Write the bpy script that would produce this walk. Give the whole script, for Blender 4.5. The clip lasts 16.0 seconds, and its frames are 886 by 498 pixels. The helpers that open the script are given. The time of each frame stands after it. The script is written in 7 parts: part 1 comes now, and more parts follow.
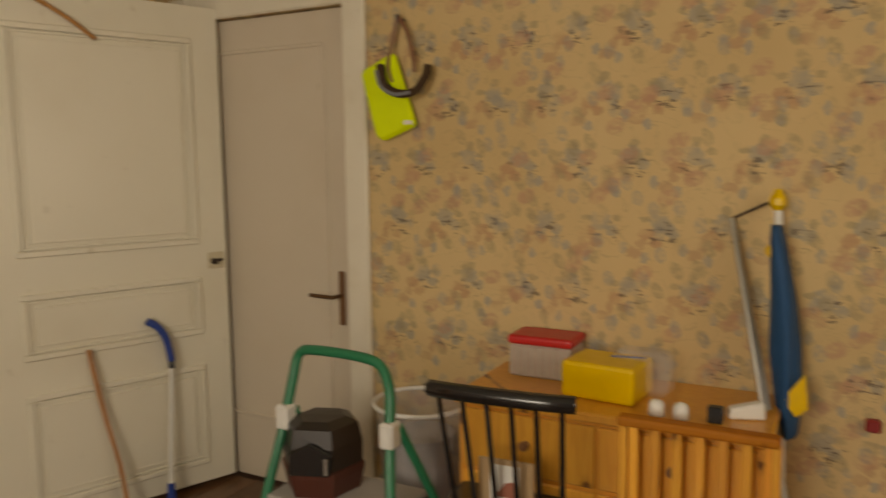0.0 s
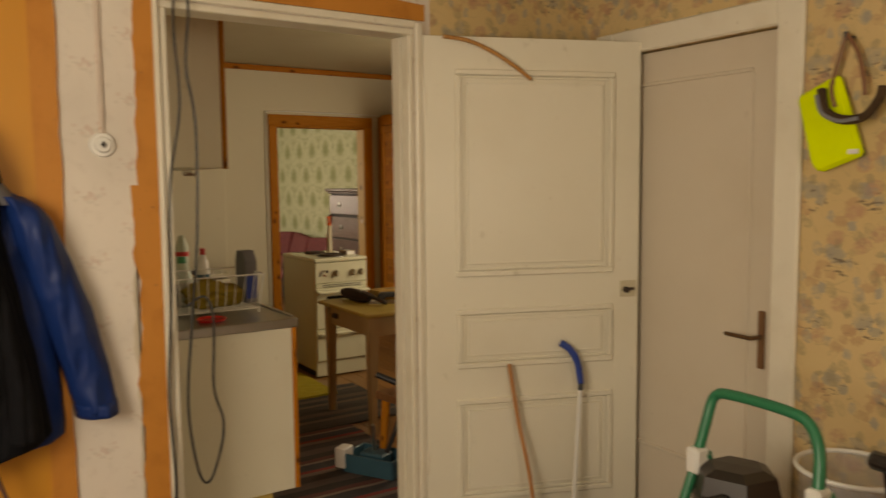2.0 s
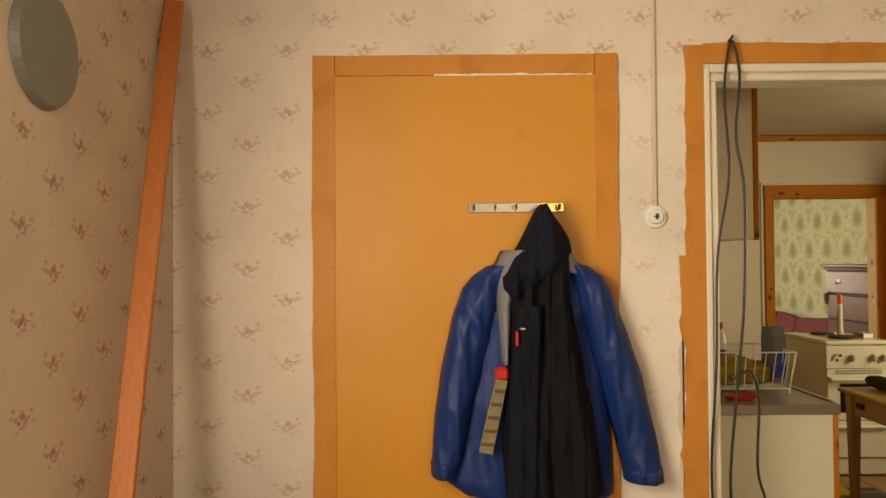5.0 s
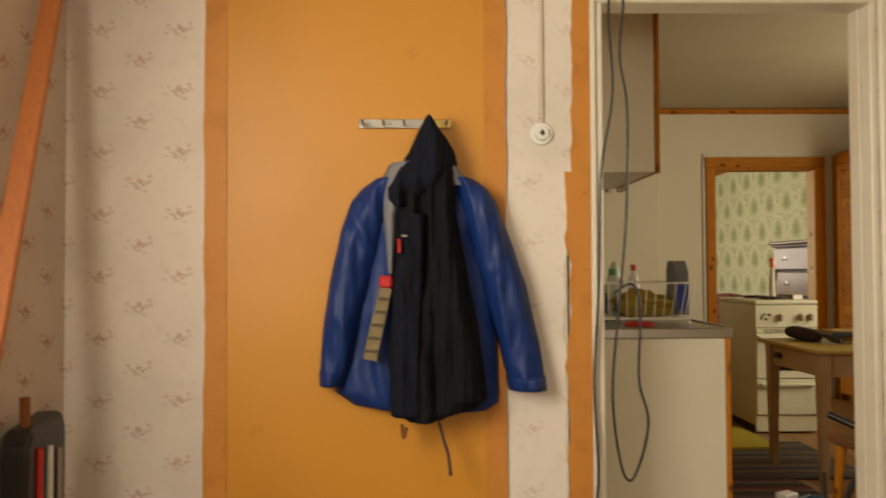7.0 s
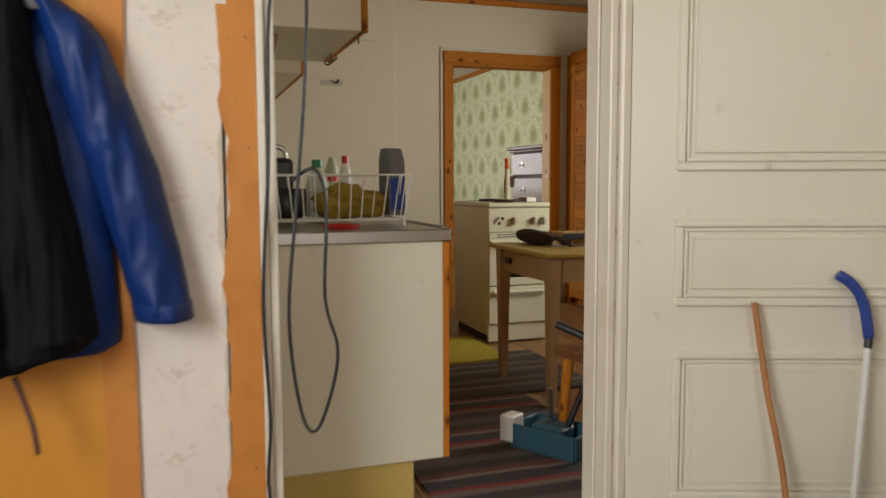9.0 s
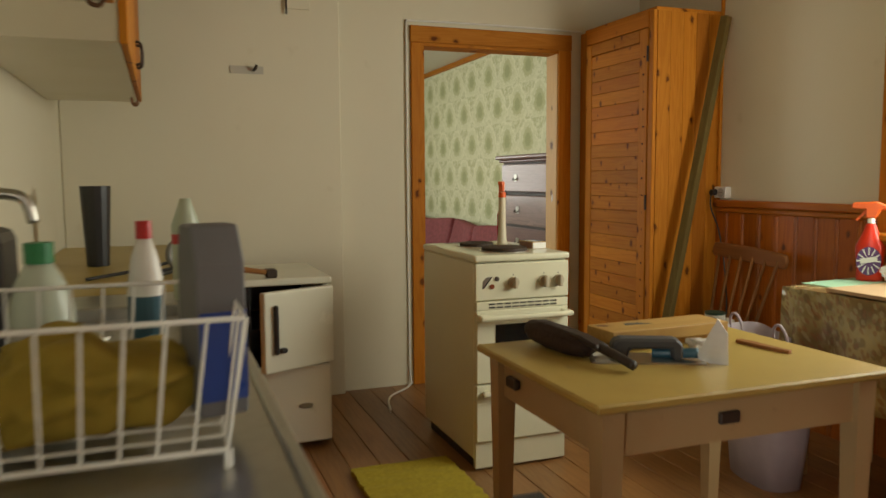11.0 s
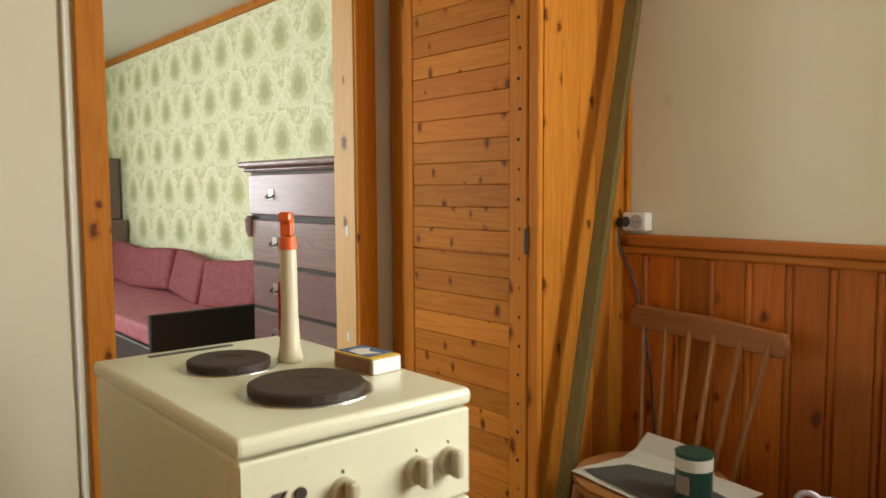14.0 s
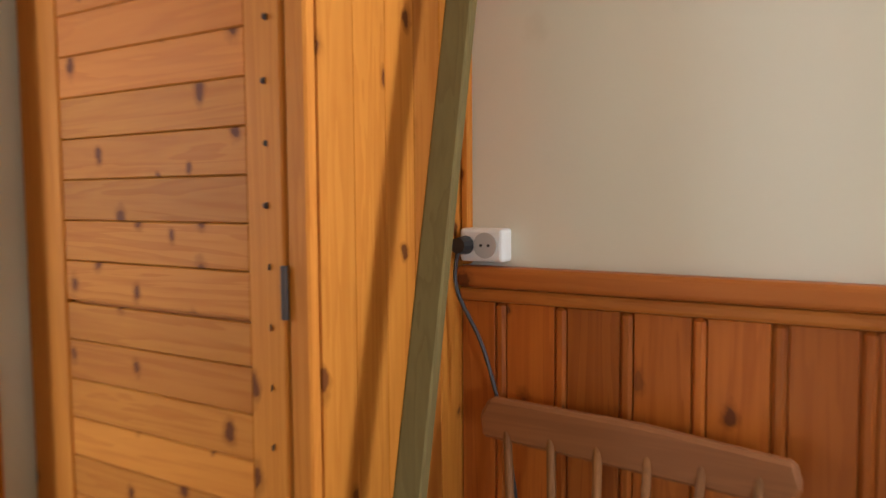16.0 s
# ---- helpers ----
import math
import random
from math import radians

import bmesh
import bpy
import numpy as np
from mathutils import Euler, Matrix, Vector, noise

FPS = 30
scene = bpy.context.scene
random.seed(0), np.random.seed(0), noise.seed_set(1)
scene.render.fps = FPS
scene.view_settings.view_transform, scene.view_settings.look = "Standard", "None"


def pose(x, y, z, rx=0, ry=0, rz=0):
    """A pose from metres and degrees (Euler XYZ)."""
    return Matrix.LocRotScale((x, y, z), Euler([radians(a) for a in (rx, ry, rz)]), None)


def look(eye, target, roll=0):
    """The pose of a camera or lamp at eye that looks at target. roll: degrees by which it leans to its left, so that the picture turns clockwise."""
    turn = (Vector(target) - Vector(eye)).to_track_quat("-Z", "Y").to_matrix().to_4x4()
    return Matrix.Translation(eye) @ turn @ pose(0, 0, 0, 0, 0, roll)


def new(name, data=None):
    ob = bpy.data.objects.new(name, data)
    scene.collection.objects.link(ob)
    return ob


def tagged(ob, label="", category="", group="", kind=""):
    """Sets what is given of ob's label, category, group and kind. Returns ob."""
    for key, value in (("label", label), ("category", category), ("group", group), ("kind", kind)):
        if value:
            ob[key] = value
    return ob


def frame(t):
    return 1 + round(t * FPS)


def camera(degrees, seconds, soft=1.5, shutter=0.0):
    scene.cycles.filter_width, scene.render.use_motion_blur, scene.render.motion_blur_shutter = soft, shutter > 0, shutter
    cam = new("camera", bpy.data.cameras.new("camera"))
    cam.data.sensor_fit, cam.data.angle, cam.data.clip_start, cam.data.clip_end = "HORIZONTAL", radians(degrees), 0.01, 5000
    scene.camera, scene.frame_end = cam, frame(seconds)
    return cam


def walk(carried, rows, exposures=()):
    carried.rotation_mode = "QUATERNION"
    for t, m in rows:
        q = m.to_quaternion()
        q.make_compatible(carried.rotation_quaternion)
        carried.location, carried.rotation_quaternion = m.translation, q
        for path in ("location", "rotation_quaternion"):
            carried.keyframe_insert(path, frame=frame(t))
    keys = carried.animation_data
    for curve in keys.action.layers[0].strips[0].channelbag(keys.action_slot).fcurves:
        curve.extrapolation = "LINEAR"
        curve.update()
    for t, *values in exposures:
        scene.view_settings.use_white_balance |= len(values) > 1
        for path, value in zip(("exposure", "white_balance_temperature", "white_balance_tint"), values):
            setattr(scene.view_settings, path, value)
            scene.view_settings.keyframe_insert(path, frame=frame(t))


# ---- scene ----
cam = camera(60.2, 16.0, 1.5, 0.5)
METRES, EYE, TILT, LEAN, TURN = 7.0, 1.41, 0.0, 0.0, 28.0
ROWS = [
    (0.0, 0.0, 0.0, 0.0, -0.08, -6.74, 0.63),
    (0.5, -0.0004, 0.0041, 0.0061, 9.63, -6.41, 0.65),
    (1.0, -0.0003, 0.0063, 0.0072, 17.48, -6.04, 0.66),
    (1.5, -0.004, 0.0051, 0.0067, 23.27, -5.51, 0.55),
    (2.0, -0.0101, -0.0012, 0.0065, 29.11, -4.99, 0.53),
    (2.5, -0.0195, -0.009, 0.0083, 35.05, -4.48, 0.51),
    (3.0, -0.0311, -0.0232, 0.0101, 41.76, -3.65, 0.56),
    (3.5, -0.0399, -0.0315, 0.0129, 48.03, -2.57, 0.62),
    (4.0, -0.0464, -0.0363, 0.014, 55.51, -0.97, 0.68),
    (6.5, -0.0266, 0.0018, -0.0298, 64.17, 1.63, 0.33),
    (7.0, -0.0159, 0.0088, -0.0405, 61.02, 1.45, 0.26),
    (7.5, -0.0173, 0.0202, -0.054, 57.03, 0.7, 0.27),
    (8.0, -0.0358, 0.0404, -0.0625, 50.61, -0.68, 0.43),
    (8.5, -0.0495, 0.0594, -0.0648, 44.99, -3.83, 0.39),
    (9.0, -0.0782, 0.1018, -0.0531, 43.08, -5.06, 0.22),
    (9.5, -0.1186, 0.1498, -0.0446, 42.84, -5.33, 0.32),
    (12.0, -0.3082, 0.3763, -0.0205, 38.03, -4.92, 0.37),
    (12.5, -0.3348, 0.4092, -0.0184, 31.91, -4.75, 0.4),
    (13.0, -0.3589, 0.4441, -0.0236, 26.28, -4.71, 0.46),
    (13.5, -0.3836, 0.4797, -0.0234, 23.74, -4.6, 0.41),
    (14.0, -0.4268, 0.5126, -0.0245, 21.78, -4.53, 0.3),
    (14.5, -0.4514, 0.5437, -0.0272, 16.62, -4.48, 0.29),
    (15.0, -0.4629, 0.5882, -0.0301, 10.21, -4.52, 0.37),
    (15.5, -0.469, 0.6266, -0.0252, 5.81, -4.54, 0.44),
    (16.0, -0.4711, 0.6796, -0.0277, 4.51, -3.96, 0.41),
]
EXPOSURES = [
    (0.0, -0.92, 9300, 13), (1.0, -0.80, 9900, 14), (1.5, -0.68, 10100, 14), (2.0, -0.74, 10400, 14), (3.0, -0.50, 10700, 14), (4.0, -0.30, 10800, 13), (6.5, -0.28, 9600, 12), (7.2, -0.26, 8800, 11), (8.0, -0.2, 7500, 10),
    (8.5, -0.14, 6800, 11), (9.5, -0.20, 6750, 11), (12.0, 0.18, 7500, 2), (13.5, 0.62, 6800, 6), (14.5, 0.94, 6200, 9), (15.5, 1.08, 5700, 10), (16.0, 1.14, 5600, 14),
]
walk(cam, [(t, pose(0, 0, EYE, TILT, LEAN, TURN) @ pose(METRES * x, METRES * y, METRES * z, 90 + pitch, roll, yaw)) for t, x, y, z, yaw, pitch, roll in ROWS], EXPOSURES)

# ---- light and exposure ----
world = bpy.data.worlds.new("sky")
scene.world = world
world.use_nodes = True
_sky = world.node_tree.nodes.new("ShaderNodeTexSky")
_sky.sky_type = "NISHITA"
_sky.sun_disc = False
_sky.sun_elevation = radians(40)
_sky.sun_rotation = radians(200)
world.node_tree.links.new(_sky.outputs[0], world.node_tree.nodes["Background"].inputs[0])
world.node_tree.nodes["Background"].inputs[1].default_value = 0.1
_sun = new("sun", bpy.data.lights.new("sun", "SUN"))
_sun.data.energy, _sun.data.angle, _sun.data.color = 1.0, radians(12), (1, 0.95, 0.88)
_sun.matrix_world = look((2, -6, 8), (0, 0, 0))


def window_light(name, eye, target, w, h, watts, colour=(0.95, 0.98, 1.0)):
    lamp = bpy.data.lights.new(name, "AREA")
    lamp.shape, lamp.size, lamp.size_y, lamp.energy, lamp.color = "RECTANGLE", w, h, watts, colour
    ob = new(name, lamp)
    ob.matrix_world = look(eye, target)
    return ob


window_light("skylight_south", (-0.7, -1.21, 1.55), (-1.3, 2.3, 0.65), 1.15, 1.15, 74, (0.92, 0.96, 1.0))
window_light("skylight_east", (1.88, 0.9, 1.55), (-2.0, 0.8, 1.6), 1.15, 1.15, 24, (0.98, 0.98, 0.98))
window_light("skylight_kitchen", (-4.14, 3.90, 1.56), (-5.6, 0, 1.3), 1.2, 1.1, 47, (0.98, 0.99, 0.93))
window_light("skylight_parlour", (-8.9, 0.5, 1.5), (-8.8, 5, 1.3), 2.2, 1.3, 55, (0.92, 0.97, 1.0))
window_light("skylight_parlour_west", (-12.55, 1.75, 1.5), (-8, 2.6, 1.2), 1.3, 1.25, 27, (0.92, 0.97, 1.0))

# ---- materials ----
class Nodes:
    """A small hand for node materials."""

    def __init__(self, name):
        self.mat = bpy.data.materials.new(name)
        self.mat.use_nodes = True
        self.t = self.mat.node_tree
        self.b = self.t.nodes["Principled BSDF"]

    def node(self, kind, **props):
        n = self.t.nodes.new(kind)
        for k, v in props.items():
            setattr(n, k, v) if k in ("operation", "blend_type", "data_type", "feature", "noise_dimensions", "wave_type", "bands_direction", "interpolation_type", "voronoi_dimensions") else None
        return n

    def put(self, socket, v):
        if isinstance(v, bpy.types.NodeSocket):
            self.t.links.new(v, socket)
        elif v is not None:
            socket.default_value = v

    def m(self, op, a, b=None, c=None):
        n = self.node("ShaderNodeMath", operation=op)
        for s, v in zip(n.inputs, (a, b, c)):
            self.put(s, v)
        return n.outputs[0]

    def pos(self, world_space=True):
        if world_space:
            return self.node("ShaderNodeNewGeometry").outputs["Position"]
        return self.node("ShaderNodeTexCoord").outputs["Object"]

    def sep(self, v):
        n = self.node("ShaderNodeSeparateXYZ")
        self.put(n.inputs[0], v)
        return n.outputs

    def comb(self, x, y, z):
        n = self.node("ShaderNodeCombineXYZ")
        for s, v in zip(n.inputs, (x, y, z)):
            self.put(s, v)
        return n.outputs[0]

    def scaled(self, v, sc):
        n = self.node("ShaderNodeMapping")
        self.put(n.inputs[0], v)
        n.inputs["Scale"].default_value = sc
        return n.outputs[0]

    def noise(self, v, scale, detail=3.0, rough=0.5, dist=0.0):
        n = self.node("ShaderNodeTexNoise")
        self.put(n.inputs["Vector"], v)
        n.inputs["Scale"].default_value, n.inputs["Detail"].default_value = scale, detail
        n.inputs["Roughness"].default_value, n.inputs["Distortion"].default_value = rough, dist
        return n.outputs["Fac"]

    def voro(self, v, scale, rnd=1.0):
        n = self.node("ShaderNodeTexVoronoi", voronoi_dimensions="2D")
        self.put(n.inputs["Vector"], v)
        n.inputs["Scale"].default_value, n.inputs["Randomness"].default_value = scale, rnd
        return n.outputs["Distance"], n.outputs["Color"]

    def step(self, v, a, b):
        n = self.node("ShaderNodeMapRange", interpolation_type="SMOOTHSTEP")
        self.put(n.inputs[0], v)
        n.inputs[1].default_value, n.inputs[2].default_value = a, b
        return n.outputs[0]

    def mix(self, f, a, b, kind="MIX"):
        n = self.node("ShaderNodeMix", data_type="RGBA", blend_type=kind)
        self.put(n.inputs[0], f)
        for s, v in ((n.inputs[6], a), (n.inputs[7], b)):
            self.put(s, (*v, 1) if isinstance(v, tuple) else v)
        return n.outputs[2]

    def rand(self):
        return self.node("ShaderNodeObjectInfo").outputs["Random"]

    def bump(self, h, strength=0.3, dist=0.002):
        n = self.node("ShaderNodeBump")
        n.inputs["Strength"].default_value, n.inputs["Distance"].default_value = strength, dist
        self.put(n.inputs["Height"], h)
        self.put(self.b.inputs["Normal"], n.outputs[0])

    def done(self, colour, rough=0.6, metal=0.0, spec=None, **more):
        self.put(self.b.inputs["Base Color"], (*colour, 1) if isinstance(colour, tuple) else colour)
        self.put(self.b.inputs["Roughness"], rough)
        self.put(self.b.inputs["Metallic"], metal)
        if spec is not None:
            self.b.inputs["Specular IOR Level"].default_value = spec
        if "alpha" in more:
            self.put(self.b.inputs["Alpha"], more["alpha"])
        if "trans" in more:
            self.b.inputs["Transmission Weight"].default_value = more["trans"]
        if "coat" in more:
            self.b.inputs["Coat Weight"].default_value = more["coat"]
            self.b.inputs["Coat Roughness"].default_value = 0.15
        return self.mat


def paint(name, colour, rough=0.5, stain=0.15, dirt=(0.3, 0.22, 0.12), scale=3.0, bump=0.15, grain=60.0):
    """Brushed paint or enamel with faint stains and relief."""
    n = Nodes(name)
    p = n.pos()
    a = n.noise(p, scale, 5)
    b = n.noise(p, grain, 2)
    c = n.mix(n.m("MULTIPLY", n.step(a, 0.45, 0.8), stain), colour, tuple(x * d for x, d in zip(colour, (0.75, 0.68, 0.55))))
    c = n.mix(n.m("MULTIPLY", n.step(n.noise(p, scale * 6, 4), 0.66, 0.8), stain * 1.5), c, dirt)
    n.bump(n.m("ADD", b, a), bump, 0.001)
    return n.done(c, n.m("ADD", rough - 0.08, n.m("MULTIPLY", a, 0.16)))


def timber(name, light, dark, axis="z", rough=0.45, scale=1.0, coat=0.0, knots=0.0, space=False, spec=0.5):
    """Wood with grain along one axis, each piece shifted by its own random."""
    n = Nodes(name)
    p = n.pos(space)
    off = n.node("ShaderNodeVectorMath", operation="ADD")
    n.put(off.inputs[0], p)
    n.put(off.inputs[1], n.comb(n.m("MULTIPLY", n.rand(), 17.3), n.m("MULTIPLY", n.rand(), 31.7), n.m("MULTIPLY", n.rand(), 23.1)))
    p2 = off.outputs[0]
    k = {"x": (0.06, 1, 1), "y": (1, 0.06, 1), "z": (1, 1, 0.06)}[axis]
    sp = n.scaled(p2, tuple(14 * scale * x for x in k))
    warp = n.noise(sp, 1.0, 4, 0.55, 0.6)
    rings = n.m("FRACT", n.m("MULTIPLY", warp, 9.0))
    rings = n.m("MULTIPLY", n.step(rings, 0.2, 0.9), n.step(rings, 1.0, 0.92))
    fine = n.noise(n.scaled(p2, tuple(120 * scale * x for x in k)), 1.0, 3)
    f = n.m("ADD", n.m("MULTIPLY", rings, 0.38), n.m("MULTIPLY", fine, 0.5))
    c = n.mix(f, light, dark)
    c = n.mix(n.m("MULTIPLY", n.step(n.m("FRACT", n.m("MULTIPLY", n.rand(), 7.31)), 0.62, 0.95), 0.4), c, (light[0] * 0.82, light[1] * 0.60, light[2] * 0.75))
    tint = n.m("MULTIPLY_ADD", n.rand(), 0.42, 0.80)
    c = n.mix(1.0, c, n.comb(tint, tint, tint), "MULTIPLY")
    if knots:
        kx, ky, kz = n.sep(p2)
        flat = {"x": (n.m("MULTIPLY", kx, 1.0), n.m("MULTIPLY", n.m("ADD", ky, kz), 0.62), 0.0), "y": (n.m("ADD", kx, kz), n.m("MULTIPLY", ky, 0.6), 0.0), "z": (n.m("ADD", kx, ky), n.m("MULTIPLY", kz, 0.6), 0.0)}[axis]
        d, kc = n.voro(n.comb(*flat), knots)
        d = n.m("ADD", d, n.m("MULTIPLY", n.m("SUBTRACT", n.noise(p2, 48, 3), 0.5), 0.22))
        pick = n.step(n.sep(kc)[0], 0.54, 0.58)
        size = n.m("MULTIPLY_ADD", n.sep(kc)[1], 0.7, 0.5)
        d = n.m("DIVIDE", d, size)
        c = n.mix(n.m("MULTIPLY", n.m("MULTIPLY", n.step(d, 0.22, 0.10), pick), 0.5), c, tuple(x * 0.5 for x in dark))
        c = n.mix(n.m("MULTIPLY", n.m("MULTIPLY", n.step(d, 0.115, 0.075), pick), 0.85), c, (0.10, 0.026, 0.007))
    c = n.mix(n.m("MULTIPLY", n.step(n.noise(p, 2.2, 4), 0.5, 0.85), 0.2), c, tuple(x * 0.6 for x in dark))
    n.bump(f, 0.2, 0.001)
    return n.done(c, n.m("ADD", rough - 0.06, n.m("MULTIPLY", fine, 0.15)), 0.0, spec, coat=coat)


def plain(name, colour, rough=0.5, metal=0.0, vary=0.12, scale=25.0, bump=0.1, **more):
    n = Nodes(name)
    p = n.pos(False)
    a = n.noise(p, scale, 4)
    c = n.mix(n.m("MULTIPLY", a, vary * 2), colour, tuple(x * 0.5 for x in colour))
    n.bump(a, bump, 0.001)
    return n.done(c, n.m("MULTIPLY_ADD", a, 0.15, rough - 0.07), metal, **more)


def grid(n, u, v, w, h, half=True):
    """Local coordinates in the cells of a half-drop repeat."""
    row = n.m("FLOOR", n.m("DIVIDE", v, h))
    shift = n.m("MULTIPLY", n.m("FLOORED_MODULO", row, 2.0), 0.5 if half else 0.0)
    uu = n.m("ADD", n.m("DIVIDE", u, w), shift)
    x = n.m("MULTIPLY", n.m("SUBTRACT", n.m("FRACT", uu), 0.5), w)
    y = n.m("MULTIPLY", n.m("SUBTRACT", n.m("FRACT", n.m("DIVIDE", v, h)), 0.5), h)
    return x, y


def blob(n, x, y, cx, cy, rx, ry, wob, amount):
    dx = n.m("DIVIDE", n.m("SUBTRACT", x, cx), rx)
    dy = n.m("DIVIDE", n.m("SUBTRACT", y, cy), ry)
    d = n.m("SQRT", n.m("ADD", n.m("MULTIPLY", dx, dx), n.m("MULTIPLY", dy, dy)))
    d = n.m("ADD", d, n.m("MULTIPLY", n.m("SUBTRACT", wob, 0.5), amount))
    return n.step(d, 1.05, 0.8)


def paper_floral(name):
    """Tan wallpaper with printed bunches of blue-grey and dusty pink flowers."""
    n = Nodes(name)
    p = n.pos()
    x, y, z = n.sep(p)
    u = n.m("ADD", x, y)
    wob = n.noise(p, 62, 4, 0.65)
    wob2 = n.noise(p, 15, 3, 0.6)
    base = n.mix(n.step(n.noise(p, 1.6, 5), 0.35, 0.75), (0.65, 0.475, 0.24), (0.575, 0.405, 0.19))
    base = n.mix(n.m("MULTIPLY", n.noise(n.scaled(p, (300, 300, 30)), 1.0, 2), 0.10), base, (0.42, 0.31, 0.18))
    c = base
    gx, gy = grid(n, u, z, 0.195, 0.215)
    hx, hy = grid(n, n.m("ADD", u, 0.085), n.m("ADD", z, 0.085), 0.195, 0.215)
    vine = n.step(n.m("ABSOLUTE", n.m("SUBTRACT", n.noise(p, 9.5, 2, 0.5, 1.2), 0.5)), 0.012, 0.004)
    c = n.mix(n.m("MULTIPLY", vine, 0.28), c, (0.30, 0.23, 0.13))
    for gx_, gy_, spots, colour, k in (
        (gx, gy, ((0.0, 0.02, 0.052, 0.046), (0.052, -0.018, 0.03, 0.03)), (0.30, 0.285, 0.235), 0.85),
        (gx, gy, ((-0.055, -0.03, 0.04, 0.03), (-0.018, -0.066, 0.03, 0.026)), (0.45, 0.24, 0.13), 0.8),
        (gx, gy, ((0.01, 0.072, 0.022, 0.026), (0.07, 0.034, 0.022, 0.018), (-0.06, 0.034, 0.024, 0.016)), (0.30, 0.245, 0.14), 0.7),
        (hx, hy, ((0.0, 0.0, 0.040, 0.026), (0.03, 0.04, 0.022, 0.03)), (0.44, 0.25, 0.14), 0.7),
        (hx, hy, ((-0.045, 0.02, 0.02, 0.028), (0.05, -0.02, 0.02, 0.028)), (0.30, 0.29, 0.25), 0.85),
    ):
        for cx, cy, rx, ry in spots:
            c = n.mix(n.m("MULTIPLY", blob(n, gx_, gy_, cx * 0.78, cy * 0.78, rx * 0.72, ry * 0.72, wob, 2.0), n.m("MULTIPLY", n.step(wob2, 0.25, 0.6), k * 0.82)), c, colour)
    dark = n.m("MULTIPLY", blob(n, gx, gy, 0.015, -0.02, 0.055, 0.04, wob, 2.0), n.step(n.noise(n.scaled(p, (30, 30, 90)), 1.0, 3, 0.6), 0.56, 0.62))
    c = n.mix(n.m("MULTIPLY", dark, 0.8), c, (0.13, 0.095, 0.065))
    for k, (sc, turn, colour, amount) in enumerate(((11.0, 0.6, (0.31, 0.25, 0.14), 0.55), (10.0, -0.7, (0.47, 0.25, 0.16), 0.6), (13.5, 0.2, (0.27, 0.265, 0.235), 0.5))):
        lu = n.m("ADD", n.m("MULTIPLY", u, 1.0 + 0.3 * turn), n.m("MULTIPLY_ADD", z, turn, 3.1 * k))
        lv = n.m("SUBTRACT", n.m("MULTIPLY", z, 0.75), n.m("MULTIPLY", u, turn * 0.6))
        ld, lc = n.voro(n.comb(lu, lv, 0.0), sc)
        ld = n.m("ADD", ld, n.m("MULTIPLY", n.m("SUBTRACT", wob, 0.5), 0.28))
        leaf = n.m("MULTIPLY", n.step(ld, 0.295, 0.265), n.step(n.sep(lc)[0], 0.55, 0.59))
        vein = n.m("MULTIPLY_ADD", n.step(wob, 0.40, 0.56), 0.7, 0.3)
        c = n.mix(n.m("MULTIPLY", n.m("MULTIPLY", leaf, vein), amount), c, colour)
    n.bump(n.noise(p, 140, 2), 0.12, 0.0008)
    return n.done(c, 0.75)


def paper_sprig(name, pale=(0.67, 0.56, 0.475), fade=1.0):
    """Pale worn wallpaper with small red sprigs and grey leaf marks."""
    n = Nodes(name)
    p = n.pos()
    x, y, z = n.sep(p)
    u = n.m("ADD", x, y)
    wob = n.noise(p, 60, 3, 0.6)
    c = n.mix(n.step(n.noise(p, 2.4, 6), 0.35, 0.75), pale, tuple(x * 0.86 for x in pale))
    c = n.mix(n.m("MULTIPLY", n.step(n.noise(p, 26, 4), 0.52, 0.75), 0.22), c, (0.50, 0.42, 0.35))
    speck = n.noise(p, 90, 3, 0.6)
    gx, gy = grid(n, u, z, 0.265, 0.105)
    for cx, cy, rx, ry, colour, k in (
        (0.0, 0.006, 0.010, 0.007, (0.42, 0.15, 0.09), 0.8), (-0.012, -0.004, 0.008, 0.006, (0.45, 0.21, 0.13), 0.65), (0.009, -0.003, 0.006, 0.005, (0.40, 0.13, 0.08), 0.75), (-0.002, 0.015, 0.006, 0.004, (0.44, 0.22, 0.14), 0.55),
        (0.019, 0.003, 0.009, 0.005, (0.30, 0.24, 0.18), 0.6), (-0.021, 0.002, 0.009, 0.003, (0.33, 0.27, 0.20), 0.55), (-0.004, -0.013, 0.012, 0.004, (0.31, 0.26, 0.20), 0.55), (0.032, 0.008, 0.008, 0.005, (0.45, 0.24, 0.16), 0.5),
        (0.028, 0.022, 0.006, 0.005, (0.45, 0.17, 0.10), 0.55), (-0.032, 0.014, 0.007, 0.005, (0.45, 0.18, 0.11), 0.5), (0.014, -0.02, 0.007, 0.004, (0.36, 0.30, 0.23), 0.5), (-0.038, -0.008, 0.007, 0.004, (0.36, 0.31, 0.24), 0.45),
    ):
        c = n.mix(n.m("MULTIPLY", blob(n, gx, gy, cx * 1.2, cy * 1.2, rx * 1.25, ry * 1.25, speck, 2.4), k * fade), c, colour)
    c = n.mix(n.m("MULTIPLY", n.step(n.noise(p, 1.1, 5), 0.62, 0.8), 0.25), c, (0.45, 0.36, 0.26))
    n.bump(n.noise(p, 70, 4), 0.2, 0.001)
    return n.done(c, 0.8)


